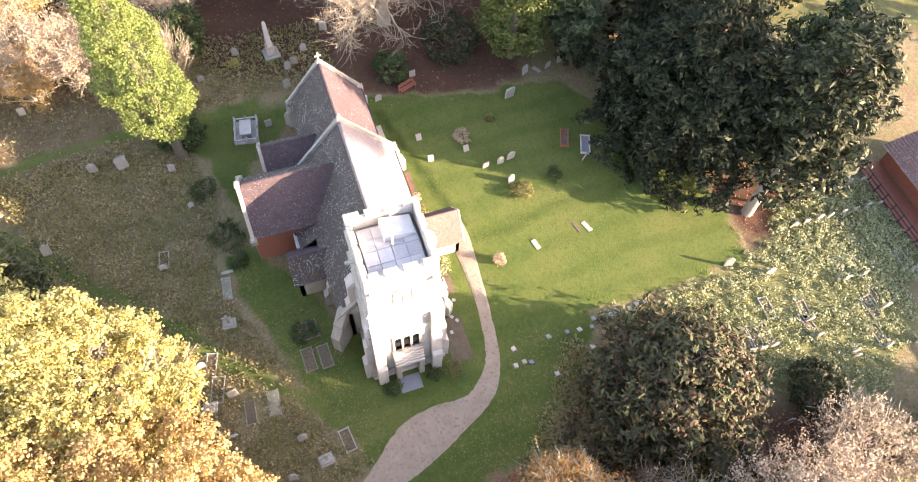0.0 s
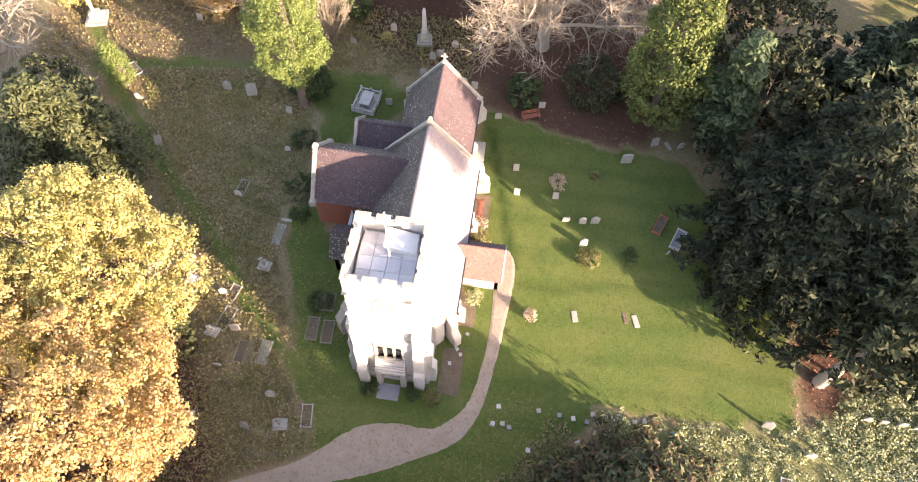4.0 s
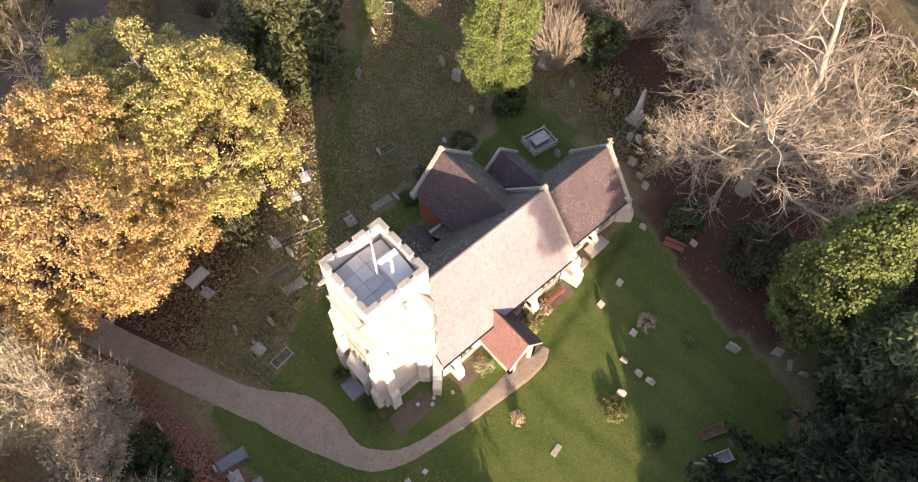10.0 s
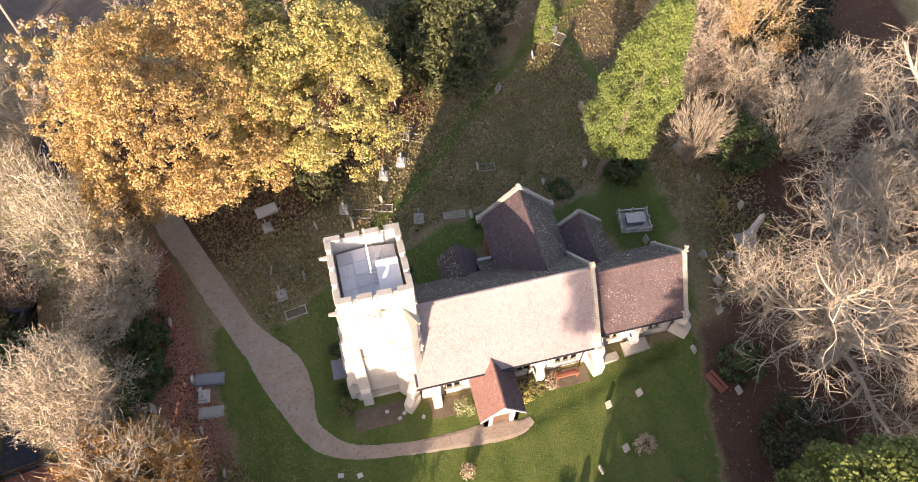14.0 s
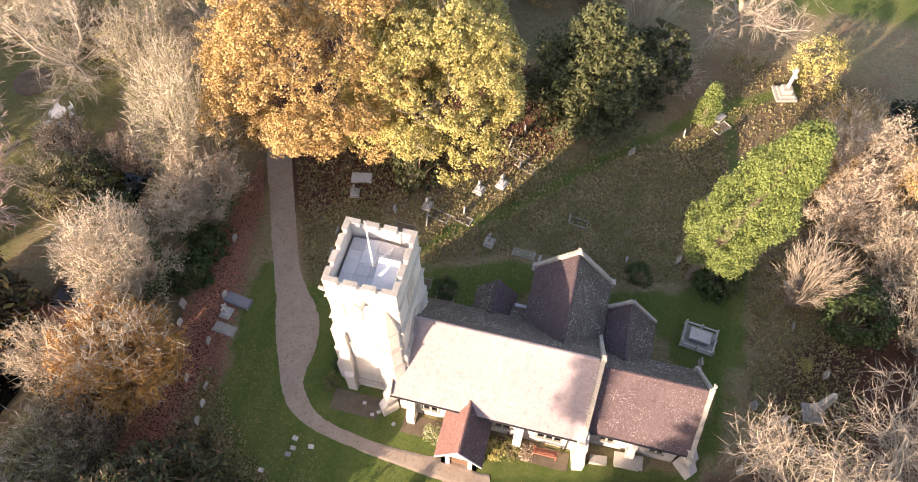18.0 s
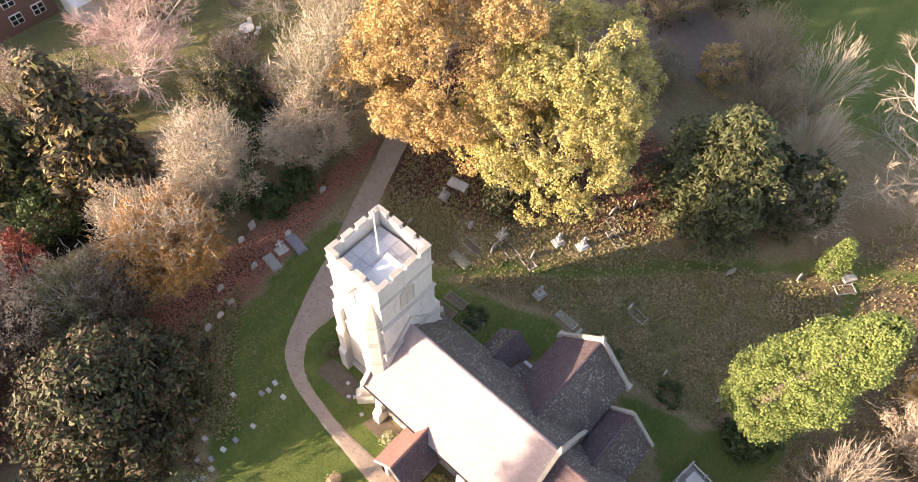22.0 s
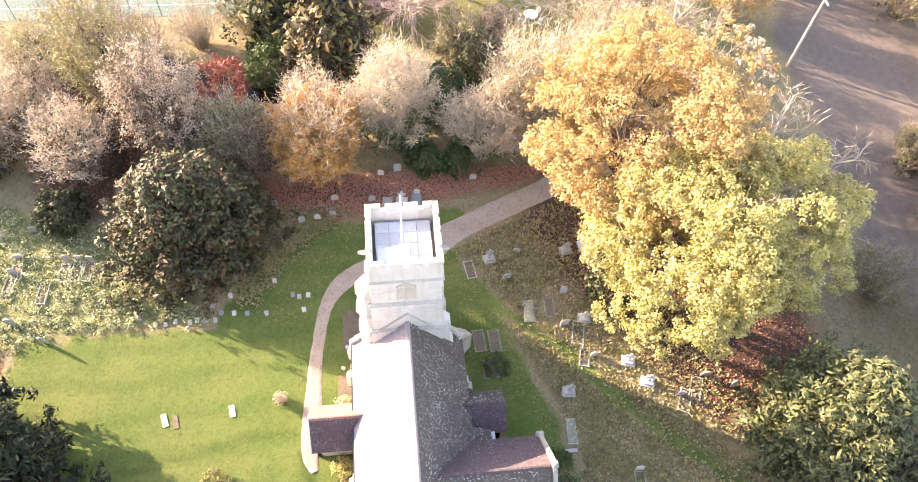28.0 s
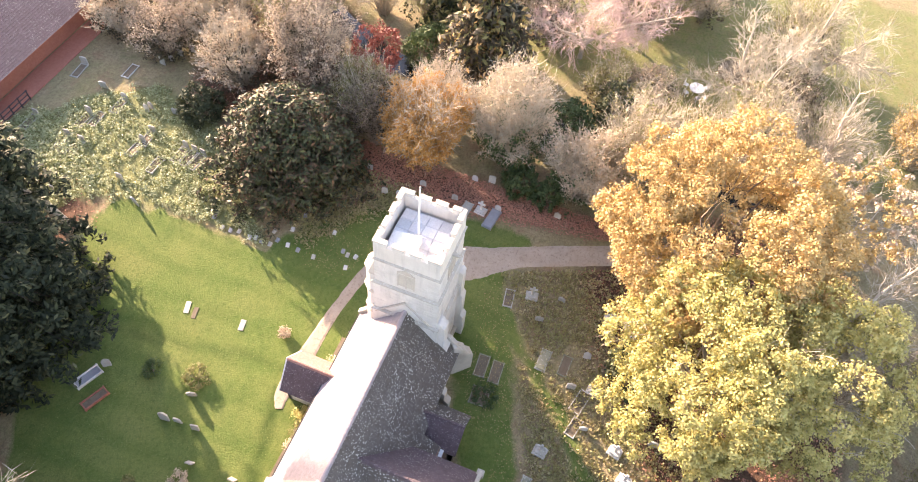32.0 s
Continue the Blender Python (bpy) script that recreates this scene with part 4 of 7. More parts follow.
slope("transept_roof", (15.05, 1.2, 3.8), (15.05, 8.3, 3.8), (-2.87, 0, 3.05), 0.14, M_TILE_N, label="tile slope toned dark as the shaded side, speckled with lichen")
ridge("ridge_tiles", (12.18, 1.4, 6.87), (12.18, 8.1, 6.87), M_TILE_T)
for s in (-1, 1):
    coping("coping", (12.18 + s * 2.95, 8.4, 3.85), (12.18, 8.4, 7.05), 0.29, 0.13, "y", blocks=9)
    part("kneeler", one_box(12.18 + s * 2.95 - 0.22, 12.18 + s * 2.95 + 0.22, 8.15, 8.65, 3.4, 3.95, soft=0.03), M_COPING, church)
part("apex_stone", loft(bmesh.new(), ring(12.18, 8.4, 6.95, 0.28, 4, 0.785), ring(12.18, 8.4, 7.3, 0.22, 4, 0.785), ring(12.18, 8.4, 7.45, 0.08, 4, 0.785)), M_COPING, church)

# vestry beside the chancel
wall("vestry_wall", (18.5, 2.7), (18.5, 6.37), -0.2, 3.0, 0.4, [], M_RUBBLE)
wall("vestry_wall", (18.47, 6.4), (14.7, 6.4), -0.2, 3.0, 0.4, [(1.27, 2.27, 1.0, 2.4)], M_RUBBLE)
lancets(lambda s, d, z: (-s, 6.4 + d, z), -16.7, 1.0, 2.4, 2, 0.4, 0.12)
gable("vestry_gable", 16.6, 2.0, 2.95, 5.0, 6.0, 6.4, "y", M_RUBBLE)
slope("vestry_roof", (14.5, 6.3, 2.85), (14.5, 1.6, 2.85), (2.1, 0, 2.25), 0.14, M_TILE_T)
slope("vestry_roof", (18.75, 1.6, 2.85), (18.75, 6.3, 2.85), (-2.15, 0, 2.25), 0.14, M_TILE_N)
ridge("ridge_tiles", (16.6, 1.8, 5.12), (16.6, 6.1, 5.12), M_TILE_T)
for s in (-1, 1):
    coping("coping", (16.6 + s * 2.15, 6.35, 2.95), (16.6, 6.35, 5.25), 0.26, 0.12, "y", blocks=7)

# north porch and the low link to the transept
wall("link_wall", (5.6, 6.1), (5.6, 3.6), -0.2, 2.5, 0.35, [], M_RUBBLE)
wall("link_wall", (8.1, 6.1), (5.6, 6.1), -0.2, 2.5, 0.35, [(0.8, 1.7, 0.0, 2.0)], M_RUBBLE)
wall("link_wall", (8.1, 3.6), (8.1, 6.1), -0.2, 2.5, 0.35, [], M_RUBBLE)
part("door", one_box(6.4, 7.3, 5.85, 5.93, -0.1, 2.0), M_WOOD, church, "dark plank door")
gable("porch_gable", 6.85, 1.35, 2.45, 3.85, 5.75, 6.1, "y", M_RUBBLE)
slope("north_porch_roof", (5.3, 6.4, 2.35), (5.3, 2.6, 2.35), (1.55, 0, 1.75), 0.12, M_TILE_N)
slope("north_porch_roof", (8.4, 2.6, 2.35), (8.4, 6.4, 2.35), (-1.55, 0, 1.75), 0.12, M_TILE_T)
ridge("ridge_tiles", (6.85, 2.8, 4.1), (6.85, 6.4, 4.1), M_TILE_T, 0.14)
slope("link_roof", (8.2, 5.3, 2.5), (9.8, 5.3, 2.5), (0, -1.9, 1.5), 0.12, M_TILE_N)
wall("link_wall", (9.75, 5.2), (8.1, 5.2), -0.2, 2.6, 0.35, [], M_BRICK)
part("downpipe", loft(bmesh.new(), ring(9.5, 5.35, -0.1, 0.05, 8), ring(9.5, 5.35, 2.9, 0.05, 8)), M_IRON, church)
part("lead_gutter", one_box(8.35, 9.7, 5.3, 5.55, 2.42, 2.6, soft=0.02), M_LEAD_LIGHT, church, "pale lead gutter box")

# south porch
wall("porch_wall", (5.75, -3.6), (5.75, -6.7), -0.1, 2.25, 0.3, [], M_STONE)
wall("porch_wall", (8.25, -6.7), (8.25, -3.6), -0.1, 2.25, 0.3, [], M_STONE)
wall("porch_wall", (5.75, -6.7), (8.25, -6.7), -0.1, 2.25, 0.3, [(0.6, 1.9, 0.0, 2.1)], M_STONE)
gable("porch_gable", 7.0, 1.35, 2.2, 3.95, -6.7, -6.4, "y", M_STONE)
slope("porch_roof", (5.35, -3.4, 2.1), (5.35, -6.95, 2.1), (1.65, 0, 2.1), 0.12, M_TILE_P, 0.18, "orange-red clay tile slope")
slope("porch_roof", (8.65, -6.95, 2.1), (8.65, -3.4, 2.1), (-1.65, 0, 2.1), 0.12, M_TILE_T, 0.18, "dark red clay tile slope")
ridge("ridge_tiles", (7.0, -6.9, 4.2), (7.0, -3.0, 4.2), M_TILE_P, 0.14)
for s in (-1, 1):
    bm = bmesh.new()
    loft(bm, [(7.0 + s * 1.65, -6.98, 2.0), (7.0 + s * 1.65, -6.98, 2.16), (7.0 + s * 1.65, -6.9, 2.16), (7.0 + s * 1.65, -6.9, 2.0)], [(7.0, -6.98, 4.1), (7.0, -6.98, 4.26), (7.0, -6.9, 4.26), (7.0, -6.9, 4.1)])
    part("bargeboard", bm, M_WHITE, church, "white painted bargeboard")
part("door", one_box(6.35, 7.65, -6.5, -6.42, 0.0, 2.1), M_WOOD, church, "dark wooden porch door")
for x in (3.6, 9.9, 14.0):
    part("downpipe", loft(bmesh.new(), ring(x, -3.68, 0, 0.05, 8), ring(x, -3.68, 3.5, 0.05, 8)), M_IRON, church, "black iron downpipe")
for y, x0, x1, z in ((-4.02, 1.4, 14.6, 3.42), (-3.18, 15.1, 21.7, 3.27)):
    part("gutter", one_box(x0, x1, y - 0.06, y + 0.06, z - 0.06, z + 0.04), M_IRON, church)

# flagpole on the tower
flagpole = thing("flagpole", "slender white wooden flagpole standing on the tower roof", "flagpole", (0.1, -0.1, 14.13))
part("pole", loft(bmesh.new(), ring(0, 0, 0, 0.07, 10), ring(0, 0, 2.5, 0.06, 10), ring(0, 0, 4.75, 0.04, 10)), M_WHITE, flagpole)
part("finial", loft(bmesh.new(), ring(0, 0, 4.75, 0.03, 8), ring(0, 0, 4.82, 0.08, 8), ring(0, 0, 4.92, 0.02, 8)), M_COPING, flagpole)
for a, b in (((0.6, 0), (0, 0)), ((-0.6, 0), (0, 0)), ((0, 0.6), (0, 0)), ((0, -0.6), (0, 0))):
    s = (a[1] * 0.03 / 0.9, a[0] * 0.03 / 0.9)
    part("foot_brace", loft(bmesh.new(), [(a[0] - s[0], a[1] - s[1], -0.12), (a[0] + s[0], a[1] + s[1], -0.12), (a[0] + s[0], a[1] + s[1], 0.0), (a[0] - s[0], a[1] - s[1], 0.0)], [(-s[0], -s[1], 0.03), (s[0], s[1], 0.03), (s[0], s[1], 0.12), (-s[0], -s[1], 0.12)]), M_WHITE, flagpole)

# squared stones of the tower, each a little proud: single on the upper east and north faces, joined elsewhere
def ashlar(face, s0, s1, z0, z1, holes, single):
    """Courses of stones on a wall; face(s, d, z) gives the place at s along it, d out from it."""
    rows, z = [], z0
    while z < z1 - 0.2:
        zt = min(z + random.uniform(0.3, 0.42), z1)
        s = s0
        while s < s1 - 0.12:
            e = min(s + random.uniform(0.45, 0.95), s1)
            if s1 - e < 0.25:
                e = s1
            if not any(s < b and e > a and z < d and zt > c for a, b, c, d in holes):
                rows.append((s + 0.012, e - 0.012, z + 0.012, zt - 0.012, random.uniform(0.008, 0.034)))
            s = e
        z = zt
    bm = bmesh.new()
    for a, b, c, d, o in rows:
        loft(bm, [face(a, 0, c), face(b, 0, c), face(b, 0, d), face(a, 0, d)], [face(a + .01, o, c + .01), face(b - .01, o, c + .01), face(b - .01, o, d - .01), face(a + .01, o, d - .01)])
        if single:
            part("stone", bm, M_STONE, church)
            bm = bmesh.new()
    if not single:
        tagged(part("stonework", bm, M_STONE, church), kind="stuff")
    else:
        bm.free()


for q, za, zb in ((2.32, 7.45, 10.45), (2.22, 10.8, 13.15)):
    bel = [(-0.66, 0.66, 11.0, 13.2)]
    ashlar(lambda s, d, z: (q + d, s, z), -q, q, za, zb, bel + [(-3, 3, 0, 7.5)], True)
    ashlar(lambda s, d, z: (-s, q + d, z), -q, q, za, zb, bel, True)
    ashlar(lambda s, d, z: (s, -q - d, z), -q, 0.4, za, zb, [(-1.42, -0.08, 11.0, 13.2)], False)
    ashlar(lambda s, d, z: (-q - d, -s, z), -q, q, za, zb, bel, False)
ashlar(lambda s, d, z: (-2.42 - d, -s, z), -2.42, 2.42, 0.95, 7.05, [(-1.2, 1.2, 0, 4.15), (-1.2, 1.2, 3.8, 6.5), (-2.42, -1.6, 0, 7.2), (1.6, 2.42, 0, 7.2)], False)
ashlar(lambda s, d, z: (-s, 2.42 + d, z), -1.4, 1.5, 0.95, 7.05, [], False)

# ---- trees ----
def tubes(name, lines, mat, sides=5):
    """One mesh of tapered tubes; lines are (points, radii)."""
    groups = {}
    for pts, rad in lines:
        groups.setdefault(len(pts), []).append((np.asarray(pts, float), np.asarray(rad, float)))
    V, F, base = [], [], 0
    ang = np.arange(sides) * math.tau / sides
    for k, rows in groups.items():
        P = np.stack([q[0] for q in rows])
        R = np.stack([q[1] for q in rows])
        n = len(P)
        d = np.gradient(P, axis=1)
        d /= np.linalg.norm(d, axis=2, keepdims=True) + 1e-9
        ref = np.where(np.abs(d[..., 2:3]) < 0.9, [0, 0, 1.0], [1.0, 0, 0])
        a = np.cross(d, ref)
        a /= np.linalg.norm(a, axis=2, keepdims=True)
        b = np.cross(d, a)
        W = P[:, :, None] + R[:, :, None, None] * (np.cos(ang)[:, None] * a[:, :, None] + np.sin(ang)[:, None] * b[:, :, None])
        V.append(W.reshape(-1, 3))
        o = base + (np.arange(n)[:, None, None] * k + np.arange(k - 1)[None, :, None]) * sides
        i, j = np.arange(sides), (np.arange(sides) + 1) % sides
        F.append(np.stack([o + i, o + j, o + sides + j, o + sides + i], -1).reshape(-1, 4))
        base += n * k * sides
    V, F = np.vstack(V).astype(np.float32), np.vstack(F).astype(np.int32)
    me = bpy.data.meshes.new(name)
    me.vertices.add(len(V))
    me.vertices.foreach_set("co", V.ravel())
    me.loops.add(F.size)
    me.loops.foreach_set("vertex_index", F.ravel())
    me.polygons.add(len(F))
    me.polygons.foreach_set("loop_start", np.arange(len(F), dtype=np.int32) * 4)
    me.polygons.foreach_set("loop_total", np.full(len(F), 4, dtype=np.int32))
    me.polygons.foreach_set("use_smooth", np.ones(len(F), dtype=bool))
    me.materials.append(mat)
    me.update(calc_edges=True)
    return me


def grow(rng, start, way, length, radius, level, lines, tips, fork=3, bend=0.25, angle=0.75, lift=0.15, shrink=0.68, thin=0.55):
    """Branches in turn: each line bends a little, and forks along its outer half."""
    n = 5
    pts, p, d = [np.array(start, float)], np.array(start, float), np.array(way, float)
    for _ in range(n):
        d = d + rng.normal(0, bend, 3) * 0.5 + np.array([0, 0, lift * 0.3])
        d /= np.linalg.norm(d)
        p = p + d * length / n
        pts.append(p)
    rad = np.linspace(radius, radius * thin, n + 1)
    lines.append((level, pts, rad))
    if level <= 0:
        tips.append((p, d))
        return
    for i in range(fork + (rng.random() < 0.4)):
        k = n if i == 0 else rng.integers(2, n + 1)
        side = rng.normal(0, 1, 3)
        side -= side @ d * d
        side /= np.linalg.norm(side)
        a = angle * rng.uniform(0.55, 1.15) * (0.6 if i == 0 else 1)
        way2 = d * math.cos(a) + side * math.sin(a)
        grow(rng, pts[k], way2, length * shrink * rng.uniform(0.75, 1.15), rad[k] * (0.8 if i == 0 else 0.62), level - 1, lines, tips, fork, bend, angle, lift, shrink, thin)


def leaves(rng, centres, spread, count, size, flat=0.0, long=1.0):
    """Small four-cornered leaves, count of them round each centre."""
    C = np.repeat(np.asarray(centres, float), count, 0)
    n = len(C)
    off = rng.normal(0, 1, (n, 3))
    off /= np.linalg.norm(off, axis=1)[:, None]
    off *= (rng.random((n, 1)) ** 0.5) * spread
    off[:, 2] *= 1 - flat * 0.7
    nr = off / (spread + 1e-6) * 1.2 + rng.normal(0, 0.5, (n, 3)) + [0, 0, 0.5 + flat]
    nr /= np.linalg.norm(nr, axis=1)[:, None]
    u = np.cross(nr, rng.normal(0, 1, (n, 3)))
    u /= np.linalg.norm(u, axis=1)[:, None]
    v = np.cross(nr, u)
    s = size * rng.uniform(0.6, 1.3, (n, 1)) * 0.5
    P = C + off
    u, v = u * s * long, v * s
    return np.stack([P - u, P - v * 0.8 + u * 0.1, P + u, P + v * 0.8 + u * 0.1], 1).reshape(-1, 3)


def lumpy(rng, n, rx, ry, rz, inner=0.72, low=-0.55, lumps=15, amp=0.36):
    """Points near the skin of an uneven crown about the origin."""
    d = rng.normal(0, 1, (n * 3, 3))
    d /= np.linalg.norm(d, axis=1)[:, None]
    d = d[d[:, 2] > low][:n]
    bump_dir = rng.normal(0, 1, (lumps, 3))
    bump_dir /= np.linalg.norm(bump_dir, axis=1)[:, None]
    r = 1 - amp + amp * 1.3 * np.max(np.clip((d @ bump_dir.T - 0.62) / 0.38, 0, 1) ** 0.7, 1)
    r = r * (inner + (1 - inner) * rng.random(len(d)) ** 0.5)
    return d * r[:, None] * [rx, ry, rz]


def lobed(rng, lobes, per, rx, ry, rz, low=-0.6, big=1.5, amp=0.3):
    """Points on the outer sides of many rounded boughs that together make a crown about the origin."""
    heads = lumpy(rng, lobes, rx * 0.95, ry * 0.95, rz * 0.92, 0.5, low, 13, amp)
    pts = []
    for h in heads:
        r = big * rng.uniform(0.55, 1.15)
        d = rng.normal(0, 1, (per * 3, 3))
        d /= np.linalg.norm(d, axis=1)[:, None]
        out_ = h / (np.linalg.norm(h) + 1e-6) + [0, 0, 0.45]
        d = d[d @ out_ > -0.1][: int(per * (r / big) ** 1.6) + 4]
        pts.append(h + d * r * [1.0, 1.0, 0.72] * rng.uniform(0.75, 1.05, (len(d), 1)))
    return np.vstack(pts)


def blades(rng, starts, ends, radii):
    """Fine twigs: each a slender, slightly bowed sliver."""
    B, E = np.asarray(starts, float), np.asarray(ends, float)
    L = np.linalg.norm(E - B, axis=1)[:, None]
    w = np.cross(E - B, rng.normal(0, 1, B.shape))
    w *= np.asarray(radii, float).reshape(-1, 1) * 1.6 / (np.linalg.norm(w, axis=1)[:, None] + 1e-6)
    M = B * 0.55 + E * 0.45 + rng.normal(0, 0.08, B.shape) * L
    return np.stack([B, M - w, E, M + w], 1).reshape(-1, 3)


def tree_thing(name, label, x, y, trunk_lines, trunk_mat, crowns, sides=6, twig_lines=None, twig_mat=None, turn=0.0):
    t = thing(name, label, "tree" if "tree" in name or name in ("cypress", "cedar", "pine", "yew") else "bush", (x, y, 0), turn)
    if trunk_lines:
        hold("trunk", tubes("trunk", trunk_lines, trunk_mat, sides), t)
    if twig_lines:
        tagged(hold("branchwork", tubes("branchwork", twig_lines, twig_mat or trunk_mat, 3), t), kind="stuff")
    for cname, pts, mat in crowns:
        if len(pts):
            ob = hold(cname, soup(cname, pts, 4, mat), t)
            if cname == "brushwood":
                tagged(ob, kind="stuff")
    return t


def broadleaf(name, label, x, y, height, radius, mats, seed, clumps=420, per=46, size=0.3, trunk=0.38, bark=None, low=-0.5, zc=0.58, inner=0.66, squash=1.0, long=1.0, amp=0.36, clump=None, lobes=0):
    """A tree with limbs and a crown of many leaf clumps; mats are (material, share, centre direction or None)."""
    rng = np.random.default_rng(seed)
    lines, tips = [], []
    cz = height * zc
    rz = height - cz
    base = np.array([0, 0, -0.2])
    fork_z = cz * 0.55
    pts = [base, base + [0.1, 0.05, fork_z * 0.5], np.array([0.05, -0.1, fork_z])]
    main = [(pts, [trunk * 1.25, trunk, trunk * 0.85])]
    for k in range(6):
        a = k * math.tau / 6 + rng.uniform(-0.4, 0.4)
        el = rng.uniform(0.5, 1.1)
        grow(rng, pts[-1], (math.cos(a) * math.cos(el), math.sin(a) * math.cos(el), math.sin(el)), radius * 0.62, trunk * 0.45, 3, lines, tips, 2, 0.3, 0.7, 0.2, 0.66)
    limbs = [(p, r) for lv, p, r in lines if lv >= 3]
    fine = [(p, np.maximum(r, 0.014)) for lv, p, r in lines if lv < 3]
    if lobes:
        C = lobed(rng, lobes, clumps, radius, radius * squash, rz, low, radius * 0.19) + [0, 0, cz]
    else:
        C = lumpy(rng, clumps, radius, radius * squash, rz, inner, low, 15, amp) + [0, 0, cz]
    crowns, share0 = [], 0
    pick = rng.random(len(C))
    dirs = C - [0, 0, cz]
    for mat, share, side in mats:
        if side is None:
            sel = (pick >= share0) & (pick < share0 + share)
            share0 += share
        else:
            s = np.array(side, float) / np.linalg.norm(side)
            sel = (dirs @ s) / np.linalg.norm(dirs, axis=1) + rng.normal(0, 0.25, len(C)) > share
            pick = np.where(sel, 2.0, pick)
        crowns.append(("crown", leaves(rng, C[sel], clump or min(0.66, radius * 0.1), per, size, 0.0, long), mat))
    t = tree_thing(name, label, x, y, main, bark or M_BARK, crowns, 8, fine, bark or M_BARK)
    for row in limbs:
        hold("limb", tubes("limb", [row], bark or M_BARK, 6), t)
    return t


def bare_tree(name, label, x, y, height, spread, seed, mat=None, levels=4, trunk=0.45, leaders=2, boughs=7, twig=None, sprays=3, tilt=(0, 0), sides=4, a0=None):
    """A leafless tree: a short trunk, a few stout leaders, wide lower boughs, and twigs on all of them."""
    rng = np.random.default_rng(seed)
    lines, tips, main = [], [], []
    t0 = height * 0.13
    base = [np.array([0, 0, -0.3]), np.array([0.1, 0.05, t0 * .5]), np.array([0.15, 0.0, t0])]
    main.append((base, [trunk * 1.35, trunk * 1.1, trunk]))
    a0 = rng.uniform(0, 6.3) if a0 is None else a0
    for k in range(leaders + boughs):
        up = k < leaders
        a = a0 + (k * math.tau / leaders if up else (k - leaders) * math.tau / boughs) + rng.uniform(-0.3, 0.3)
        el = rng.uniform(1.05, 1.3) if up else rng.uniform(0.32, 0.85)
        L = height * 0.86 * rng.uniform(0.9, 1.05) if up else spread * rng.uniform(0.75, 1.0)
        r0 = trunk * (0.78 if up else 0.36)
        d = np.array([math.cos(a) * math.cos(el) + tilt[0], math.sin(a) * math.cos(el) + tilt[1], math.sin(el)])
        p = base[-1] if up else base[-1] + [0, 0, rng.uniform(-0.3, 1.8)]
        n = 9
        pts = [p]
        for q in range(n):
            d = d + rng.normal(0, 0.16, 3) + [0, 0, 0.02 if up else 0.0]
            d /= np.linalg.norm(d)
            p = p + d * L / n
            pts.append(p)
        rad = r0 * np.linspace(1, 0.28, n + 1)
        main.append((pts, rad))
        for q in range(2, n + 1):
            for _ in range(2 + (q > 3)):
                side = rng.normal(0, 1, 3)
                dd = (pts[q] - pts[q - 1]) / np.linalg.norm(pts[q] - pts[q - 1])
                side -= side @ dd * dd
                side /= np.linalg.norm(side)
                c = rng.uniform(0.5, 1.1)
                l2 = spread * (0.36 if up else 0.27) * rng.uniform(0.6, 1.1) * (1.15 - 0.5 * q / n)
                grow(rng, pts[q], dd * math.cos(c) + side * math.sin(c), l2, rad[q] * 0.42, levels - 2, lines, tips, 3, 0.5, 0.75, 0.12, 0.64, 0.45)
    thick = [(p, np.maximum(r, 0.028)) for lv, p, r in lines if lv >= levels - 2]
    thin_ = [([p[0], p[3], p[5]], np.clip(r[[0, 3, 5]], 0.014, 0.036)) for lv, p, r in lines if lv < levels - 2]
    P = np.array([p for p, d in tips])
    D = np.array([d for p, d in tips])
    k = np.repeat(np.arange(len(P)), sprays + 1)
    E = P[k] + (D[k] + rng.normal(0, 0.7, (len(k), 3))) * rng.uniform(0.35, 0.85, (len(k), 1))
    fine = blades(rng, P[k] - D[k] * rng.uniform(0, 0.7, (len(k), 1)), E, np.full(len(k), 0.012))
    t = tree_thing(name, label, x, y, main[:1], mat or M_PALEBARK, [("brushwood", fine, twig or M_ASHTWIG)], 8, thin_, twig or M_ASHTWIG)
    for pts, rad in main[1:]:
        hold("limb", tubes("limb", [(pts, rad)], mat or M_PALEBARK, 7), t)
    tagged(hold("branch", tubes("branch", thick, mat or M_PALEBARK, sides), t), kind="stuff")
    return t


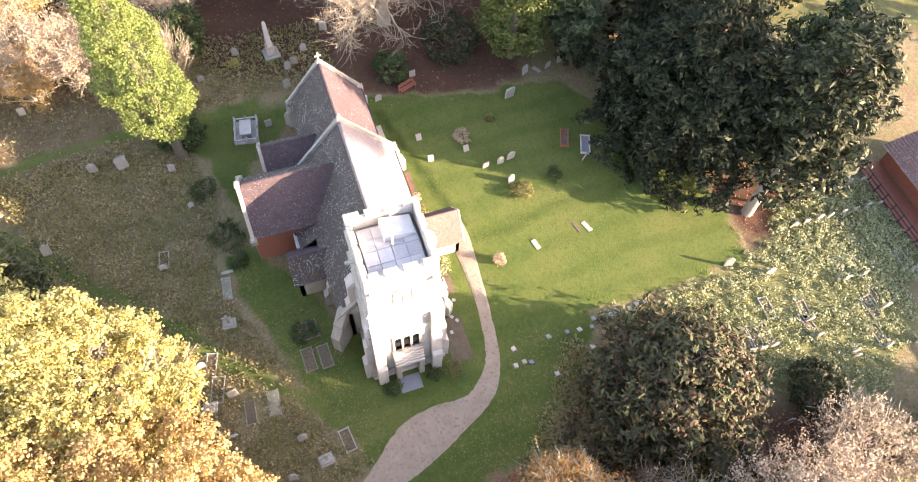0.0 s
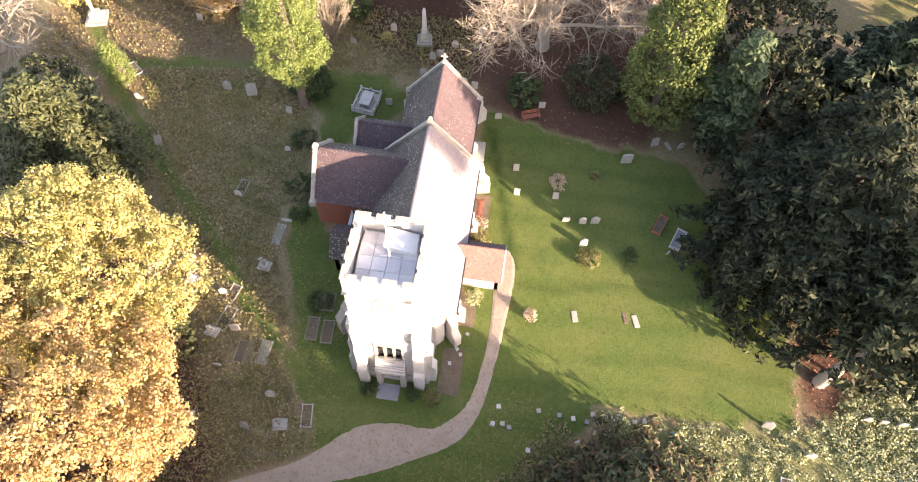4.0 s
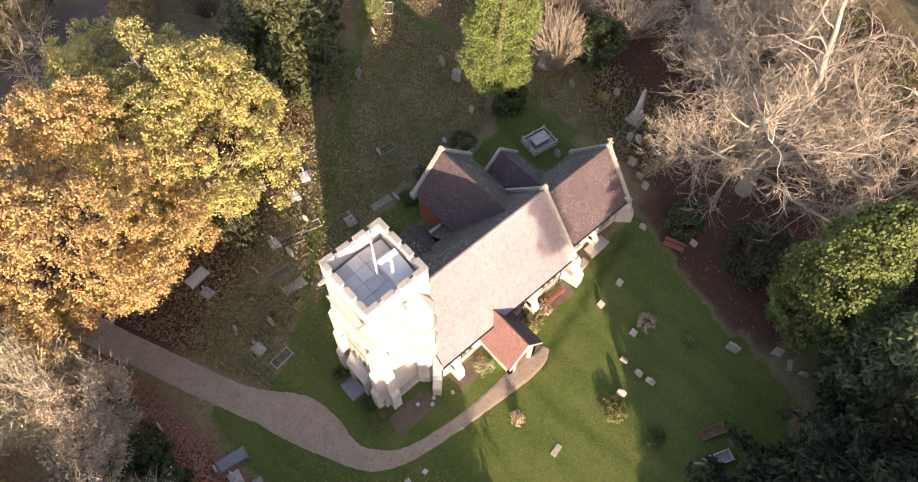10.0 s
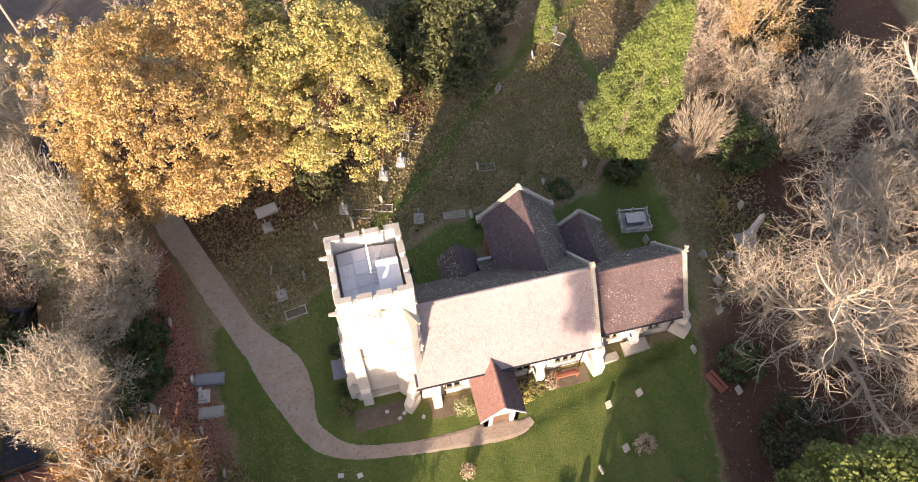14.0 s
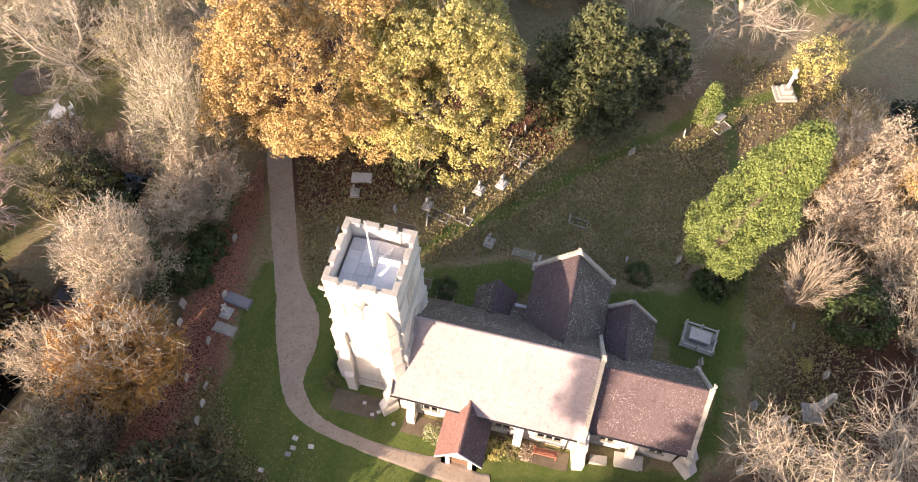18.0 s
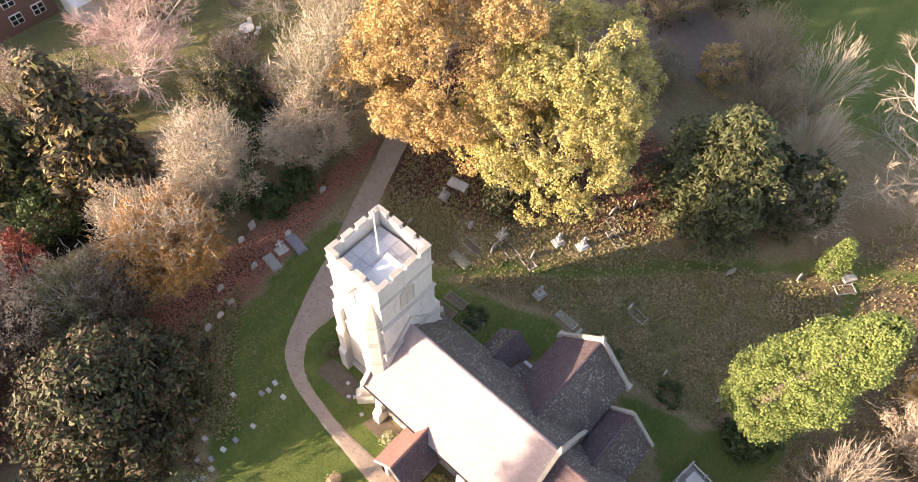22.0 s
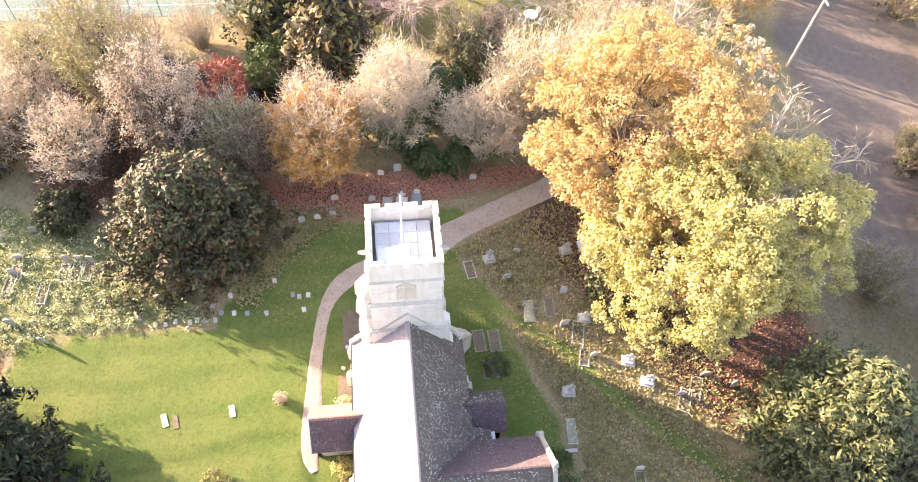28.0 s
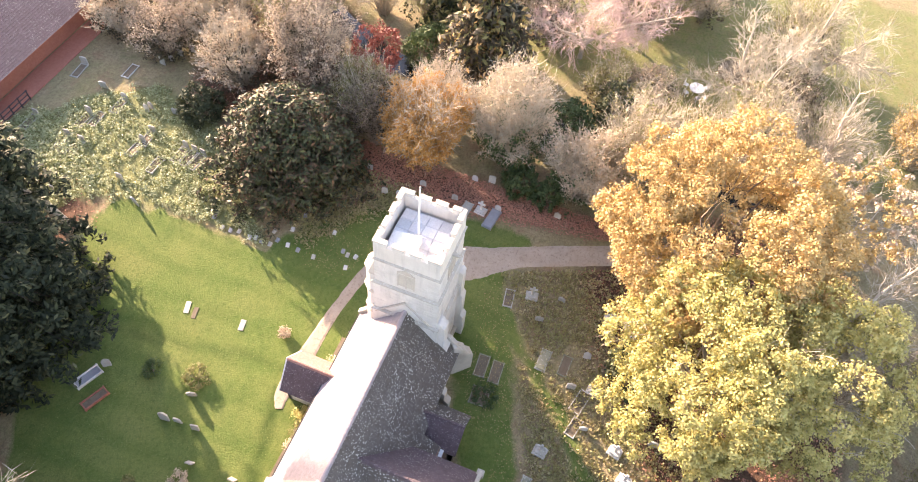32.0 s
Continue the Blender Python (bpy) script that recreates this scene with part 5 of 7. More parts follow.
def twig_bush(name, label, x, y, height, radius, seed, mat, leaf=None, leaf_n=0, stems=420, size=0.175, squash=1.0, under=None, under_n=0, skirt=1.0, fan=False, fine=6):
    """A leafless shrub or small tree: stout stems, a dome of fine outward twigs, and what leaves are left."""
    rng = np.random.default_rng(seed)
    lines, limbs, ends, backs = [], [], [], []
    leaf_n = int(leaf_n * 0.72)
    stems = int(stems * 0.5)
    heads = lumpy(rng, stems, radius * 0.9, radius * squash * 0.9, height * 0.5, 0.6, -0.2, 14, 0.45) + [0, 0, height * 0.48]
    for i, h in enumerate(heads):
        s = np.array([h[0] * 0.14, h[1] * 0.14, -0.1]) + rng.normal(0, 0.12, 3) * [1, 1, 0]
        m = s * 0.5 + h * 0.5 + rng.normal(0, 0.05 if fan else radius * 0.11, 3) + [0, 0, 0 if fan else height * 0.05]
        (limbs if i % 6 == 0 else lines).append(([s, m, h], [0.085, 0.055, 0.024] if i % 6 == 0 else [0.014, 0.01, 0.007] if fan else [0.032, 0.022, 0.013]))
        out_ = (h - [0, 0, height * 0.3])
        out_ = out_ / np.linalg.norm(out_) + np.array([0, 0, 0.35])
        for _ in range(9 if fan else int(fine * 1.9)):
            b = m + (h - m) * rng.uniform(0.3, 1.08) + rng.normal(0, 0 if fan else radius * 0.045, 3)
            e = b + (out_ * 0.8 + rng.normal(0, 0.25 if fan else 0.9, 3)) * radius * (rng.uniform(0.2, 0.42) if fan else rng.uniform(0.06, 0.16))
            ends.append(e)
            backs.append(b)
    ends, backs = np.array(ends), np.array(backs)
    crowns = [("brushwood", blades(rng, backs, ends, rng.uniform(0.009, 0.016, len(ends))), mat)]
    if leaf and leaf_n:
        k = rng.choice(np.flatnonzero(ends[:, 2] < height * skirt + 1), leaf_n)
        crowns.append(("foliage", leaves(rng, backs[k] + (ends[k] - backs[k]) * rng.uniform(-0.5, 0.75, (leaf_n, 1)), 0.36, 5, size * 0.86), leaf))
    # inner leaves that block light; dark needle colours here stand for interior shade
    if under and under_n:
        C = lumpy(rng, under_n, radius * 0.8, radius * 0.8 * squash, height * 0.45, 0.6, -0.8) * [1, 1, 0.8] + [0, 0, height * 0.3]
        crowns.append(("ivy", leaves(rng, C, 0.5, 13, 0.26), under))
    t = tree_thing(name, label, x, y, None, None, crowns, 4, lines, mat)
    for row in limbs[:14]:
        hold("stem", tubes("stem", [row], mat, 5), t)
    return t


def conifer(name, label, x, y, height, radius, mats, seed, tiers=16, per=34, size=0.34, trunk=0.5, low=0.18, flat=0.75, taper=0.8, droop=-0.05, lean=(0, 0), shift=(0, 0), bark=None, long=2.2):
    """Level boughs in tiers round a straight trunk, each bough a fan of flat needle sprays."""
    rng = np.random.default_rng(seed)
    main = [([(0, 0, -0.3), (shift[0] * .2, shift[1] * .2, height * low * 0.8), (lean[0] * .5 + shift[0], lean[1] * .5 + shift[1], height * 0.55), (lean[0] + shift[0], lean[1] + shift[1], height * 0.96)], [trunk * 1.25, trunk * 0.95, trunk * 0.6, 0.06])]
    C, boughs = [], []
    for k in range(tiers):
        f = low + (1 - low) * k / (tiers - 1)
        z = height * f
        r = radius * (1 - (max(0, f - 0.3) / 0.7) ** 1.6 * taper) * rng.uniform(0.8, 1.1)
        n = max(4, int(4 + r * 1.1))
        a0 = rng.uniform(0, 6.3)
        for j in range(n):
            a = a0 + j * math.tau / n + rng.uniform(-0.25, 0.25)
            L = r * rng.uniform(0.7, 1.12)
            d = np.array([math.cos(a), math.sin(a), 0])
            s = np.array([-d[1], d[0], 0])
            o = np.array([lean[0] * f + shift[0], lean[1] * f + shift[1], 0])
            boughs.append(([o + [0, 0, z], o + d * L * .5 + [0, 0, z + L * 0.08], o + d * L * .85 + [0, 0, z + L * droop]], [0.09, 0.05, 0.02]))
            m = max(5, int(L * 2.2))
            for q in range(m):
                t = rng.uniform(0.3, 1.04)
                w = L * 0.34 * t * rng.uniform(-1, 1)
                C.append(o + d * L * t + s * w + [0, 0, z + L * (0.16 * t * (1 - t) + droop * t) + rng.uniform(-0.12, 0.2)])
    C = np.array(C)
    pick = rng.random(len(C))
    crowns, s0 = [], 0
    for mat, share in mats:
        sel = (pick >= s0) & (pick < s0 + share)
        s0 += share
        own, mixed = leaves(rng, C[sel], 0.66, int(per * 0.3), size * 1.1, flat, long), leaves(rng, C, 0.74, max(1, round(per * 0.45 * share)), size * 1.1, flat, long)
        crowns.append(("crown", np.vstack([own, mixed]), mat))
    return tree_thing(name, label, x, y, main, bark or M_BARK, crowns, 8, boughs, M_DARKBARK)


def column(name, label, x, y, height, radius, mat, seed, clumps=900, per=34, size=0.17, lean=(0, 0), trunk=0.3, low=0.1):
    """A dense, tapering column of small leaves, bulging here and there."""
    rng = np.random.default_rng(seed)
    z = low + (1 - low) * rng.random(clumps) ** 0.9
    prof = np.sin(np.clip((z - low) / (1 - low), 0.02, 1) ** 0.55 * math.pi * 0.97) ** 0.62
    a = rng.uniform(0, math.tau, clumps)
    lump = 1 + 0.16 * np.sin(a * 3 + z * 17) + 0.13 * np.sin(a * 2 - z * 31 + 1)
    r = radius * prof * lump * rng.uniform(0.86, 1.0, clumps)
    C = np.stack([np.cos(a) * r + lean[0] * z, np.sin(a) * r + lean[1] * z, z * height], 1)
    main = [([(0, 0, -0.2), (lean[0] * .5, lean[1] * .5, height * .5), (lean[0] * .9, lean[1] * .9, height * 0.92)], [trunk * 1.4, trunk, 0.08])]
    return tree_thing(name, label, x, y, main, M_BARK, [("crown", leaves(rng, C, 0.42, int(per * 0.75), size * 1.14), mat)], 7)


def shrubbery(name, label, x, y, height, radius, mat, seed, clumps=120, per=32, size=0.24, squash=1.0):
    rng = np.random.default_rng(seed)
    C = lumpy(rng, clumps, radius, radius * squash, height * 0.62, 0.75, -0.6, 8, 0.32) + [0, 0, height * 0.42]
    stems = [([(rng.uniform(-.2, .2), rng.uniform(-.2, .2), -.1), c * [0.5, 0.5, 0.6], c], [0.05, 0.03, 0.012]) for c in C[::4]]
    return tree_thing(name, label, x, y, None, None, [("foliage", leaves(rng, C, max(0.3, radius * 0.2), per, size), mat)], 4, stems, M_TWIG_DARK)


# the two great autumn trees north-west of the tower
broadleaf("oak_tree", "large spreading oak in full orange-gold autumn leaf", -11.8, 19.2, 18.0, 8.5, [(L_ORANGE, 0.86, None), (L_GOLD, 0.14, None)], 11, 30, 24, 0.175, 0.5, low=-0.75, zc=0.54, clump=0.42, lobes=190)
broadleaf("maple_tree", "broad field maple in yellow-green autumn leaf, thinning on top", -2.2, 20.9, 15.2, 7.4, [(L_YELLOW, 0.93, None), (L_OLIVE, 0.07, None)], 12, 27, 24, 0.175, 0.42, M_PALEBARK, low=-0.7, zc=0.52, clump=0.4, lobes=180)
broadleaf("maple_tree", "smaller yellow field maple with bare pale twigs on top", -2.8, 27.4, 15.0, 6.4, [(L_YELLOW, 0.9, None), (L_OLIVE, 0.1, None)], 19, 22, 22, 0.175, 0.32, M_PALEBARK, low=-0.6, clump=0.4, lobes=105)
shrubbery("holly_bush", "dark green holly bush under the yellow tree", -2.6, 16.3, 6.4, 1.8, L_YEW, 13)
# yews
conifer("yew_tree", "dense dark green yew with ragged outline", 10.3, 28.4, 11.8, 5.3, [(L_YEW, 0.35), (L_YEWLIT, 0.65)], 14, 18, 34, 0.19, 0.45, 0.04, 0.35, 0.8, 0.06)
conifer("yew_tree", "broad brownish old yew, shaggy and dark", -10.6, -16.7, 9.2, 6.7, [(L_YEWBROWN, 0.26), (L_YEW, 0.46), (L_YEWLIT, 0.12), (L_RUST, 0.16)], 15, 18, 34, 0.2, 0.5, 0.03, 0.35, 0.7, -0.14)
shrubbery("yew_bush", "small dark green clipped yew bush among graves", -13.4, -27.5, 3.2, 2.0, L_YEW, 16)
# columnar cypress hung with ivy, and the small one
column("cypress", "tall columnar cypress of bright yellow-green foliage", 21.6, 12.8, 17.4, 2.75, L_IVY, 17, 2700, 28, 0.125, (3.1, 1.3), 0.35, 0.2)
column("cypress", "small slender clipped cypress beside a grave", 21.3, 29.4, 5.0, 1.0, L_IVY, 18, 260, 30, 0.12)
shrubbery("laurel_bush", "dark green laurel at the foot of the cypress", 23.6, 12.6, 2.2, 2.0, L_GREEN, 19, 130)
# the great bare tree east of the church
bare_tree("ash_tree", "wide leafless ash with pale branching limbs", 32.2, -8.0, 19, 11.2, 21, None, 4, 0.55, 2, 13, None, 2, (0.14, 0.1), a0=0.2)
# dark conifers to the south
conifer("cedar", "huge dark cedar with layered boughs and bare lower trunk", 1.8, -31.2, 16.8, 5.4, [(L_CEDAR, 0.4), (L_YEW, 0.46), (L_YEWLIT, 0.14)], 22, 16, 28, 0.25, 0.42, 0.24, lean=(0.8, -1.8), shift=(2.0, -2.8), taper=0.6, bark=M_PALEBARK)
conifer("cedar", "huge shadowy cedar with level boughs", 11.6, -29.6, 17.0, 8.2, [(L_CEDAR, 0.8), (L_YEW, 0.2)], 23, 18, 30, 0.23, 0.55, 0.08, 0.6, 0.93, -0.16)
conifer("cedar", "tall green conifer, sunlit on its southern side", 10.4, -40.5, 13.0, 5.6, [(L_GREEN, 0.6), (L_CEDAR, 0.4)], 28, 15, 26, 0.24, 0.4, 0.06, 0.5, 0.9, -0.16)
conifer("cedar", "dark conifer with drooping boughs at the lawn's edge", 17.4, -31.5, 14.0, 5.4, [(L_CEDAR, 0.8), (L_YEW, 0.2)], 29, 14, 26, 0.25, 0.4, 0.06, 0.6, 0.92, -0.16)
# an unseen pine, added to throw a treetop shadow on the nave roof
conifer("pine", "unseen leaning pine added for its shadow, with a bare trunk and ragged top", -6.7, -48.5, 23.5, 2.1, [(L_CEDAR, 0.8), (L_YEW, 0.2)], 26, 7, 6, 0.30, 0.14, 0.82, taper=0.5, lean=(-7.0, 0))
column("ivy_tree", "tall tree wrapped in bright ivy", 24.4, -18.3, 17.0, 3.1, L_IVYDARK, 24, 1300, 28, 0.2)
conifer("pine", "young blue-grey pine beside the lawn", 22.6, -23.4, 13, 2.6, [(L_PINE, 1.0)], 25, 14, 30, 0.22, 0.25, 0.2)
# hedge of small trees along the brook
twig_bush("hornbeam_tree", "round small tree keeping golden-orange leaves below a bare top", -17.2, -6.4, 10.0, 4.4, 31, M_TWIG, L_HORNBEAM, 15000, 620, 0.2, skirt=0.66, fine=11)
twig_bush("hazel_bush", "pale leafless hazel with ivy about its foot", -20.2, 0.1, 11.0, 4.4, 32, M_TWIG, L_TAN, 2400, 620, under=L_GREEN, under_n=200, fine=14)
twig_bush("hazel_bush", "tan leafless hazel with withered leaves", -18.4, 8.0, 9.8, 4.1, 33, M_TWIG, L_TAN, 4600, 520, under=L_GREEN, under_n=60, fine=12)
twig_bush("willow_tree", "pale weeping willow, nearly leafless", -20.0, 11.4, 13.6, 3.9, 34, M_TWIG, L_OLIVE, 1100, 560, under=L_OLIVE, under_n=60, fine=12)

# ---- the wood, hedges and gardens round the churchyard ----
BROWN = "tangled leafless brown thicket"
for i, (x, y, h, r) in enumerate([(-19.0, -13.5, 8.0, 3.8), (-20.5, -19.5, 13.5, 4.8), (-19.0, -26.5, 8.0, 4.2), (-25.0, -24.5, 15.0, 5.0), (-24.5, -32.5, 7.5, 4.6), (-19.5, -35.5, 6.0, 3.4), (-30.5, -31.5, 8.0, 4.4), (-26.5, -39.5, 7.0, 4.2), (-20.5, -41.5, 6.0, 3.2)]):
    twig_bush("thorn_bush", BROWN, x, y, h, r, 60 + i, (M_TWIG, M_TWIG_DARK)[i % 2], L_TAN if i % 3 else L_OLIVE, 3400 if i in (1, 3) else 1500, 380, under=L_YEWBROWN, under_n=130)
twig_bush("thorn_bush", "grey leafless thorn bush behind the golden tree", -22.4, -7.2, 8.0, 3.0, 76, M_TWIG, L_TAN, 500, 420, under=L_YEWBROWN, under_n=90)
twig_bush("thorn_bush", "low tangled brown thorn bush beside the hedge", -17.4, -11.4, 8.0, 3.0, 75, M_TWIG_DARK, L_YEWBROWN, 900, 320)
for i, (x, y, h, r) in enumerate([(-33.0, -24.0, 6.5, 3.4), (-36.5, -29.5, 6.0, 3.6), (-34.5, -18.5, 6.0, 3.0)]):
    twig_bush("cherry_tree", "small leafless cherry with pinkish twigs", x, y, h, r, 80 + i, M_TWIG, L_RED if i == 0 else L_TAN, 200, 260)
shrubbery("beech_bush", "crimson-leaved copper beech bush", -26.0, -15.5, 5.5, 2.4, L_RED, 84, 130, 30, 0.2)
shrubbery("laurel_bush", "dark evergreen laurel by the brook", -25.0, 4.5, 5.0, 2.8, L_GREEN, 85, 150)
shrubbery("laurel_bush", "dark evergreen laurel by the brook", -29.8, -11.0, 4.0, 2.8, L_GREEN, 86, 150)
shrubbery("laurel_bush", "bright evergreen laurel at the foot of the hedge", -17.3, 2.6, 2.6, 1.7, L_GREEN, 87, 110, 36, 0.2)
shrubbery("laurel_bush", "bright evergreen laurel at the foot of the hedge", -17.2, 5.6, 2.2, 1.5, L_GREEN, 88, 90, 36, 0.2)
conifer("cypress", "tall brownish cypress with drooping sprays", -30.5, -5.5, 14, 4.2, [(L_YEWBROWN, 0.7), (L_GOLD, 0.08), (L_OLIVE, 0.22)], 89, 15, 30, 0.34, 0.35, 0.1, 0.3, 0.85, -0.3)
conifer("cypress", "tall olive-green cypress with drooping sprays", -35.0, -10.5, 12, 3.6, [(L_YEW, 0.6), (L_OLIVE, 0.4)], 90, 13, 28, 0.34, 0.3, 0.1, 0.3, 0.85, -0.3)
twig_bush("willow_tree", "pale grey-green leafless willow by the brook", -24.0, 17.0, 11.0, 4.2, 91, M_TWIG, L_OLIVE, 420, 460)
twig_bush("willow_tree", "pale grey-green leafless willow by the brook", -29.5, 21.0, 10.0, 4.4, 92, M_TWIG, L_OLIVE, 700, 420)
bare_tree("sycamore_tree", "leafless sycamore with pale spreading limbs", -25.0, 26.5, 14, 8.0, 93, None, 3, 0.35)
twig_bush("hazel_bush", "leafless hazel by the lane", -32.0, 28.0, 8.0, 4.0, 94, M_TWIG, L_OLIVE, 500, 320)
shrubbery("holly_bush", "dark green holly by the brook", -29.0, 9.0, 4.5, 2.6, L_YEW, 95, 120)
twig_bush("thorn_bush", BROWN, -26.5, 11.5, 5.0, 2.8, 96, M_TWIG_DARK, L_TAN, 200, 240)
broadleaf("beech_tree", "small orange-leaved beech near the lane", -21.5, 30.0, 10.5, 4.4, [(L_ORANGE, 0.5, None), (L_TAN, 0.3, None)], 97, 190, 34, 0.28, 0.25, M_PALEBARK)
for i, (x, y, h, r) in enumerate([(-31.5, 7.5, 5.0, 3.4), (-33.0, 11.0, 5.0, 3.0), (-39.0, -1.5, 6.0, 3.6), (-46.0, 9.0, 8.0, 4.2), (-50.0, 14.0, 8.5, 4.5), (-36.0, 24.0, 6.5, 3.6), (-47.0, 24.5, 8.0, 4.4), (-44.0, -6.0, 7.0, 4.0)]):
    twig_bush("garden_bush", "olive-brown half-bare garden shrub beyond the brook", x, y, h, r, 150 + i, (M_TWIG, M_TWIG_DARK)[i % 2], (L_OLIVE, L_TAN, L_YEWBROWN)[i % 3], 1300, 260, under=L_YEWBROWN, under_n=60)
bare_tree("birch_tree", "weeping birch with a pale stem and pinkish twigs", -37.0, 3.0, 11.5, 6.5, 170, None, 3, 0.22, 2, 6, M_PINKTWIG, 5)
bare_tree("willow_tree", "old bare willow with whitish limbs", -37.5, 20.5, 10.5, 6.5, 172, None, 3, 0.3, 2, 7, M_TWIG, 4)
bare_tree("willow_tree", "old bare willow with whitish limbs", -44.5, 27.0, 11.0, 6.5, 173, None, 3, 0.3, 2, 7, M_TWIG, 4)
bare_tree("birch_tree", "weeping birch with a pale stem and pinkish twigs", -42.5, 6.0, 10.0, 5.5, 171, None, 3, 0.2, 2, 6, M_PINKTWIG, 4)
# north, along the lane and the field
bare_tree("ash_tree", "leafless young ash rising behind the yellow tree", -5.2, 27.6, 14.8, 5.2, 100, None, 3, 0.3)
bare_tree("ash_tree", "leafless young ash at the back of the churchyard", -8.4, 28.6, 14.0, 5.5, 101, None, 3, 0.28)
shrubbery("beech_bush", "small orange-leaved beech bush by the field", 2.9, 42.5, 5.0, 2.2, L_ORANGE, 102, 110, 30, 0.22)
for i, (x, y, h, r) in enumerate([(5.5, 46.0, 8.0, 4.6), (9.0, 40.5, 6.5, 3.6), (-1.5, 38.5, 5.0, 3.4), (-10.0, 36.0, 4.5, 3.2)]):
    twig_bush("thorn_bush", "olive-brown half-bare thorn bush", x, y, h, r, 103 + i, M_TWIG_DARK, L_OLIVE, 600, 300)
twig_bush("willow_tree", "pale fan-shaped leafless willow by the field", 14.5, 38.5, 7.8, 3.0, 108, M_TWIG, None, 0, 260, fan=True)
twig_bush("willow_tree", "pale leafless willow by the field", 11.5, 46.0, 9.0, 3.4, 109, M_TWIG, None, 0, 200, fan=True)
broadleaf("yew_tree", "dark shaded yew behind the graves", 15.0, 32.0, 8.0, 3.8, [(L_YEW, 1.0, None)], 110, 240, 30, 0.33, 0.4, None, low=-0.85, zc=0.46)
bare_tree("beech_tree", "tall leafless beech with long pale limbs", 23.5, 42.5, 15.0, 9.0, 111, None, 3, 0.4)
twig_bush("thorn_bush", "leafless shrub with trailing twigs under the trees", 17.5, 33.0, 5.5, 3.2, 112, M_TWIG, None, 0, 220)
shrubbery("dogwood_bush", "yellow-leaved shrub behind a grave monument", 31.5, 37.5, 4.6, 2.8, L_YELLOW, 113, 120, 26, 0.2)
# north-east and east
twig_bush("willow_tree", "pale fan-shaped leafless shrub", 29.8, 12.2, 7.6, 3.0, 120, M_ASHTWIG, None, 0, 420, fan=True)
shrubbery("laurel_bush", "dark green shrub with glossy leaves", 33.5, 11.0, 4.8, 2.8, L_GREEN, 121, 150)
for i, (x, y, h, r, lf) in enumerate([(32.8, 19.8, 7.0, 3.8, L_TAN), (34.0, 25.2, 8.0, 4.6, L_TAN), (39.5, 22.5, 9.0, 5.0, L_GOLD), (34.0, 29.5, 6.0, 3.6, L_ORANGE), (32.0, 24.0, 5.0, 2.8, L_GOLD)]):
    twig_bush("beech_bush", "half-bare shrub with tan and orange leaves", x, y, h, r, 122 + i, M_TWIG, lf, 2600, 300)
for i, (x, y, h, r) in enumerate([(38.5, 11.0, 9.0, 4.5), (40.5, 4.0, 8.0, 4.0), (37.0, 16.5, 7.0, 3.8), (43.5, 14.5, 8.0, 4.2), (46.5, 1.5, 8.5, 4.4)]):
    twig_bush("hazel_bush", "pale leafless hazel bush with fine twigs", x, y, h, r, 130 + i, M_TWIG, L_TAN, 800, 420)
bare_tree("ash_tree", "tall leafless ash with pale twigs", 40.5, -3.0, 16, 8.5, 134, None, 3, 0.4)
bare_tree("ash_tree", "tall leafless ash with pale twigs", 37.0, -15.5, 15, 8.5, 135, None, 3, 0.4)
bare_tree("ash_tree", "tall leafless ash with pale twigs", 47.0, 8.0, 16, 8.5, 136, None, 3, 0.4)
twig_bush("beech_tree", "small tan and orange beech beside the lane", -36.0, 37.0, 8.5, 4.2, 190, M_TWIG, L_ORANGE, 4200, 320)
# dark bushes put where deeply shaded grass lies; the shade is in their colour
for i, (x, y, h, r) in enumerate([(43.0, 20.0, 6.0, 4.6), (45.5, 28.0, 7.0, 5.0), (40.0, 30.5, 5.0, 4.0)]):
    shrubbery("holly_bush", "broad dark bush standing in for deeply shaded grass", x, y, h, r, L_CEDAR, 145 + i, 200, 30, 0.3)
for i, (x, y, h, r) in enumerate([(-10.0, 58.5, 7.0, 4.2), (-15.0, 55.0, 6.5, 4.0), (-9.0, 51.5, 6.5, 3.8), (-14.5, 48.5, 6.0, 3.4), (-41.5, 44.5, 7.5, 4.2), (-6.5, 47.5, 6.5, 3.6), (-3.0, 54.0, 7.5, 4.4), (-0.5, 61.0, 7.0, 4.4), (-35.5, -13.5, 8.0, 4.0), (-35.5, 57.0, 6.5, 4.2), (-28.5, 59.0, 6.0, 4.0), (-43.0, 55.0, 7.0, 4.4), (-22.0, 60.5, 5.5, 3.8)]):
    twig_bush("hedge_bush", "olive half-bare hedge bush along the lane", x, y, h, r, 160 + i, M_TWIG_DARK, L_OLIVE, 900, 260, under=L_YEW, under_n=60)
for i, (x, y, h, r) in enumerate([(46.0, -21.0, 8.0, 5.0), (43.0, -29.0, 8.0, 5.0), (50.0, -11.0, 8.0, 5.0), (53.0, -1.0, 8.0, 5.0), (52.0, -28.0, 9.0, 5.5)]):
    twig_bush("thorn_bush", "tall brown half-bare thicket behind the ash", x, y, h, r, 180 + i, M_TWIG_DARK, L_OLIVE, 1100, 280, under=L_YEW, under_n=140)
shrubbery("laurel_bush", "low dark green shrub under the bare ash", 25.6, -6.6, 2.4, 1.7, L_GREEN, 137, 90)
shrubbery("laurel_bush", "low dark shrub at the lawn's edge", 27.0, -13.0, 3.5, 2.6, L_YEW, 138, 120)
